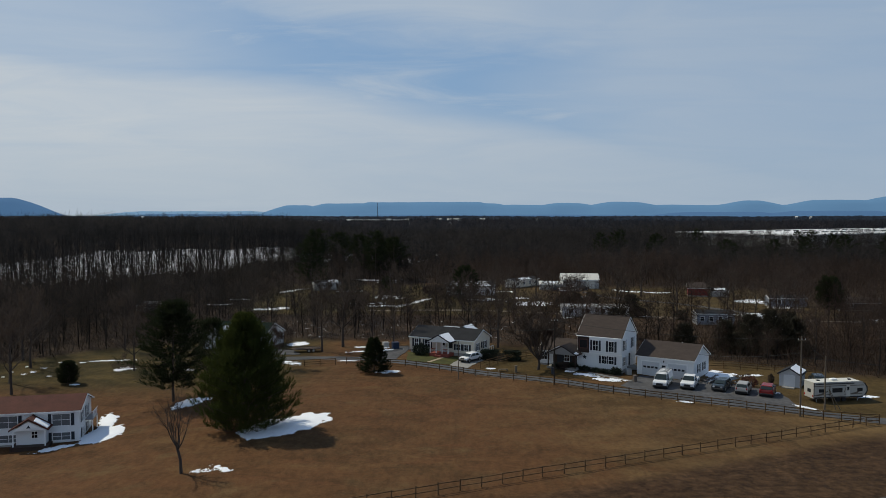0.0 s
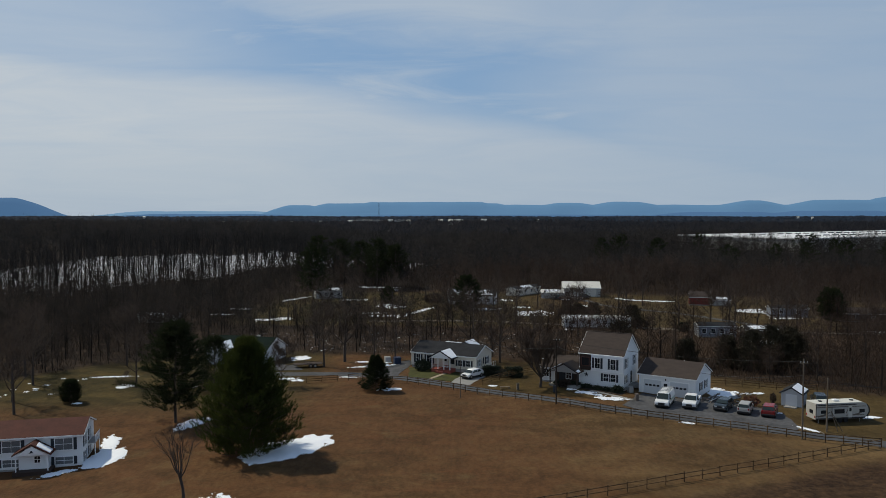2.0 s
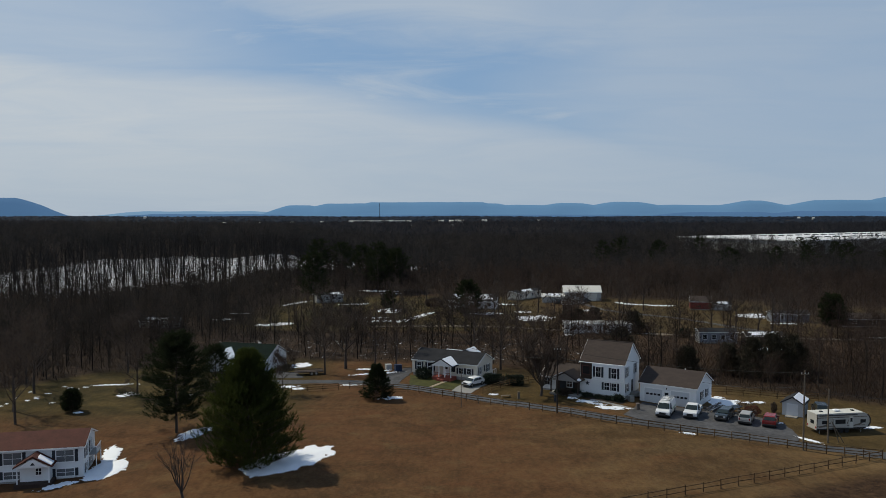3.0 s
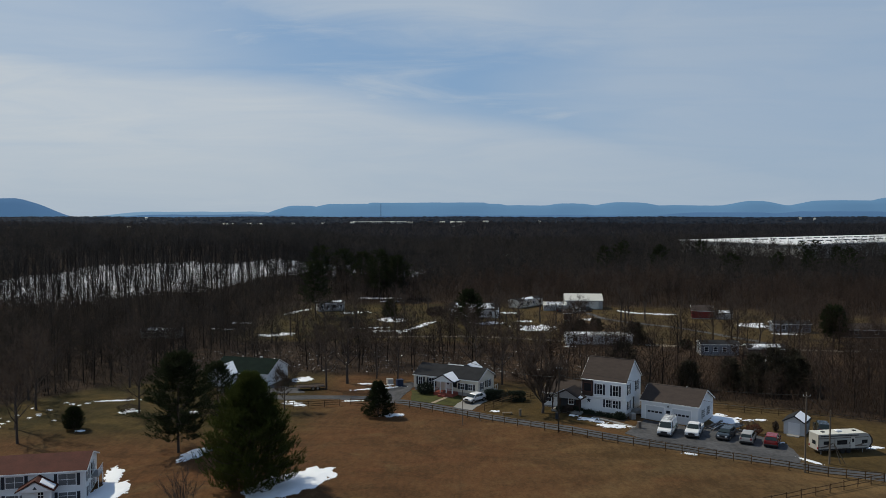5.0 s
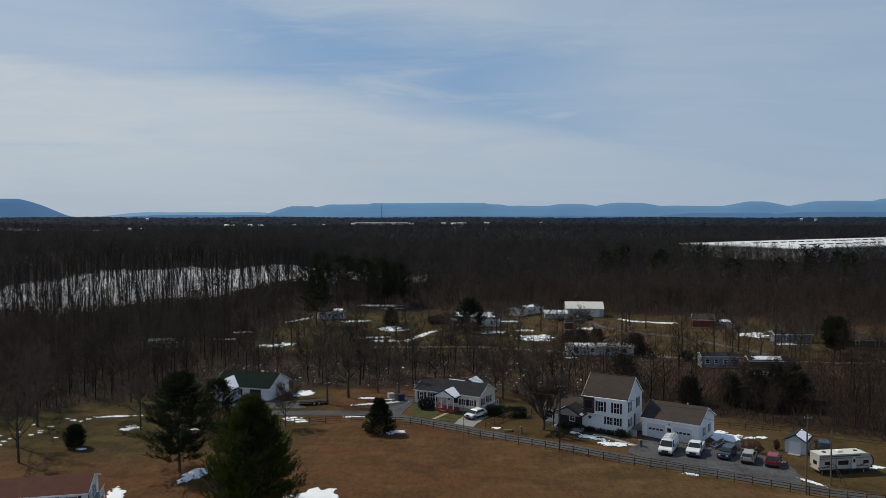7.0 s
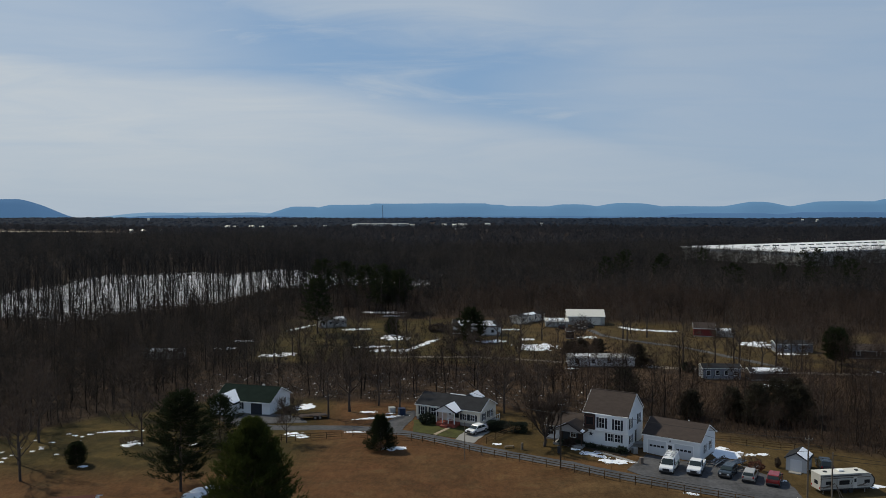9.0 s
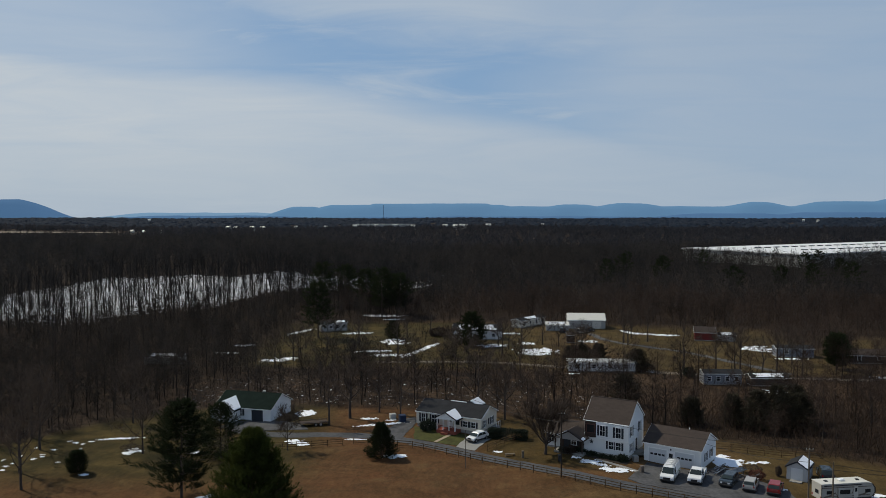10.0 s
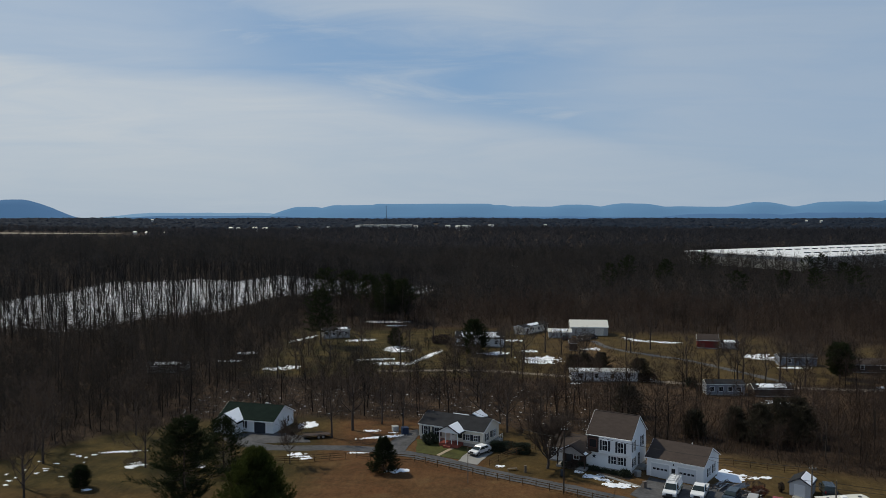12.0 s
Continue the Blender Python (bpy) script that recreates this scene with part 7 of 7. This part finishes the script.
for u in (-0.7, 0.7):
    part("leg", boxes((u - 0.04, u + 0.04, -0.22, 0.22, -0.02, 0.42)), PALE_POLE, table)


def snow_patch(x, y, rx, ry, turn, seed, label="patch of old melting snow on the grass", tall=0.07, ragged=1.0, cell=0.15):
    """A thin bank of snow with a ragged, broken rim."""
    root = empty("snow_patch", pose(x, y, 0, 0, 0, turn), label, "snow", "snow patches")
    cell, freq = max(cell, (rx * ry) ** 0.5 / 18) * (0.6 if ry < 0.7 else 1.0), max(0.5, (0.55 if ragged < 0.7 else 0.9 if ragged < 1.2 else 1.3 if ragged < 2.5 else 2.0) / ry)
    us, vs = np.arange(-1.35 * rx, 1.35 * rx, cell), np.arange(-1.35 * ry, 1.35 * ry + cell, cell)
    u, v = np.meshgrid(us, vs)
    rough = np.array([noise.fractal((p * freq + seed * 3.7, q * freq * 1.3, seed * 1.3), 0.55, 2.1, 5) for p, q in zip(u.ravel(), v.ravel())]).reshape(u.shape)
    deep = 1 - (u / rx) ** 2 - (v / ry) ** 2 + ragged * rough - 0.05
    c, s = math.cos(radians(turn)), math.sin(radians(turn))
    z = height(x + u * c - v * s, y + u * s + v * c) + np.clip(deep, -0.25, 0.6) / 0.6 * tall + 0.05
    n1, n2 = u.shape
    ids = np.arange(n1 * n2).reshape(n1, n2)
    a, b, d, e = ids[:-1, :-1], ids[:-1, 1:], ids[1:, 1:], ids[1:, :-1]
    t = np.concatenate([np.stack([a.ravel(), b.ravel(), d.ravel()], 1), np.stack([a.ravel(), d.ravel(), e.ravel()], 1)])
    t = t[(deep.ravel()[t] > 0.0).sum(1) >= 2]
    if len(t) == 0:
        t = np.array([(0, 1, n2)])
    used = np.unique(t)
    back = np.zeros(n1 * n2, int)
    back[used] = np.arange(len(used))
    snow_ob = tri_mesh("snow_bank", np.stack([u.ravel(), v.ravel(), z.ravel()], 1)[used], back[t], [SNOW], root)
    snow_ob.data.polygons.foreach_set("use_smooth", np.ones(len(t), bool))
    return root


snow_patch(-19.3, 96.9, 6.9, 3.5, 54, 1, "large white snow bank in the pine's shade", 0.16, 0.40)
snow_patch(-34.8, 109.2, 3.0, 1.6, 60, 2, "snow bank under the tall pine", 0.12)
snow_patch(-9.0, 129.6, 1.9, 1.0, 10, 3, "snow patch beside the small spruce", 0.10)
snow_patch(-41.2, 95.8, 4.0, 2.5, 92, 4, "snow bank in the shade of the split-level house", 0.12, 0.4)
snow_patch(-43.0, 101.6, 3.2, 1.2, 105, 9, "tail of the snow bank behind the balcony", 0.08, 0.8)
snow_patch(-44.4, 91.0, 2.6, 0.8, 35, 5, "strip of snow along the house front", 0.08)
snow_patch(-24.4, 79.6, 0.9, 0.5, 20, 6, "broken snow by the young tree", 0.05, 2.4)
snow_patch(-22.6, 80.3, 0.8, 1.3, 60, 7, "broken snow on the grass", 0.05, 2.4, 0.10)
for i, (x, y, rx, ry, turn, ragged) in enumerate(((22.2, 126.2, 1.5, 1.1, -10, 1.3), (23.7, 124.6, 1.2, 0.6, -25, 1.8), (25.6, 122.4, 2.2, 1.2, -8, 1.3), (20.4, 128.2, 0.8, 0.5, -30, 1.8), (44.4, 127.4, 2.6, 3.0, -10, 0.9), (48.0, 126.6, 1.0, 0.6, 0, 1.4), (50.0, 126.8, 1.1, 0.6, 0, 1.2), (48.4, 105.6, 1.9, 0.42, -60, 1.3), (59.9, 112.0, 1.4, 0.9, 5, 0.8), (33.3, 108.8, 1.0, 0.4, -25, 1.3), (-13, 148.6, 4.2, 0.7, 12, 1.6), (-15.5, 153.0, 1.5, 0.7, 0, 1.6), (-11.2, 151.4, 0.8, 0.5, 0, 1.6), (-16.5, 139.2, 1.6, 0.5, 0, 1.8), (-28.6, 157.5, 1.8, 2.2, -15, 1.2), (-26.8, 137.8, 1.3, 1.4, 30, 1.8), (-25.2, 136.0, 0.9, 1.2, 0, 1.8), (8.0, 131.9, 0.7, 0.6, 0, 1.4), (-53.0, 132.0, 1.5, 1.3, 20, 2.2), (-58, 139.5, 3.4, 0.5, 10, 1.8), (-42.0, 131.5, 0.8, 0.8, 0, 2.0), (-55.9, 120.4, 0.7, 0.5, 10, 1.2), (47.8, 114.2, 0.7, 0.4, 0, 1.4))):
    snow_patch(x, y, rx, ry, turn, 20 + i, tall=0.06, ragged=ragged, cell=0.12)
for i, (x, y, rx, ry, turn, ragged) in enumerate(((-16.7, 245, 3.6, 4.2, 20, 1.2), (-8, 231, 11.5, 0.9, 69, 1.6), (-46, 215, 4.2, 2.4, 30, 1.8), (-49, 264, 6.5, 1.1, 62, 1.2), (-61, 238, 2.5, 1.6, 0, 2.0), (-63, 225, 3.0, 1.2, 0, 2.4), (-25, 306, 8.0, 2.4, 8, 1.0), (-20.5, 296, 4.0, 1.5, 0, 0.8), (-30, 262, 4.0, 1.6, 20, 2.0), (-22, 228, 4.5, 1.5, 10, 2.4), (-17, 222, 4.0, 1.6, 0, 2.4), (25.4, 228.5, 5.0, 4.6, 15, 2.2), (12, 238, 4.2, 2.0, 0, 1.6), (23.6, 242, 2.6, 1.4, 0, 2.0), (42.7, 246, 2.4, 1.6, 0, 2.4), (60, 264, 5.2, 1.5, -58, 0.9), (71, 258.5, 3.2, 1.6, -10, 1.4), (66, 260.5, 3.0, 0.8, -40, 1.4), (90.8, 233, 4.6, 3.4, -15, 1.5), (93, 217, 4.0, 0.9, 0, 1.6), (83, 250, 3.2, 1.2, 0, 1.4), (30.6, 196.6, 1.4, 0.7, 0, 1.6), (49.5, 200, 1.8, 1.4, 0, 2.4), (109, 192, 6.0, 1.3, -4, 2.2), (72, 177, 3.0, 1.6, 0, 2.2), (20, 262, 3.0, 1.4, 0, 2.2))):
    snow_patch(x, y, rx * 0.95, ry * 1.1, turn, 70 + i, "scattered old snow in the far clearing", 0.10, ragged + 0.7, 0.25)
flecks = random.Random(91)
for i in range(18):
    snow_patch(flecks.uniform(-75, -61), flecks.uniform(122, 141), flecks.uniform(0.2, 0.5), flecks.uniform(0.15, 0.32), flecks.uniform(-20, 20), 120 + i, "small fleck of old snow on the rough lawn", 0.05, 2.7)
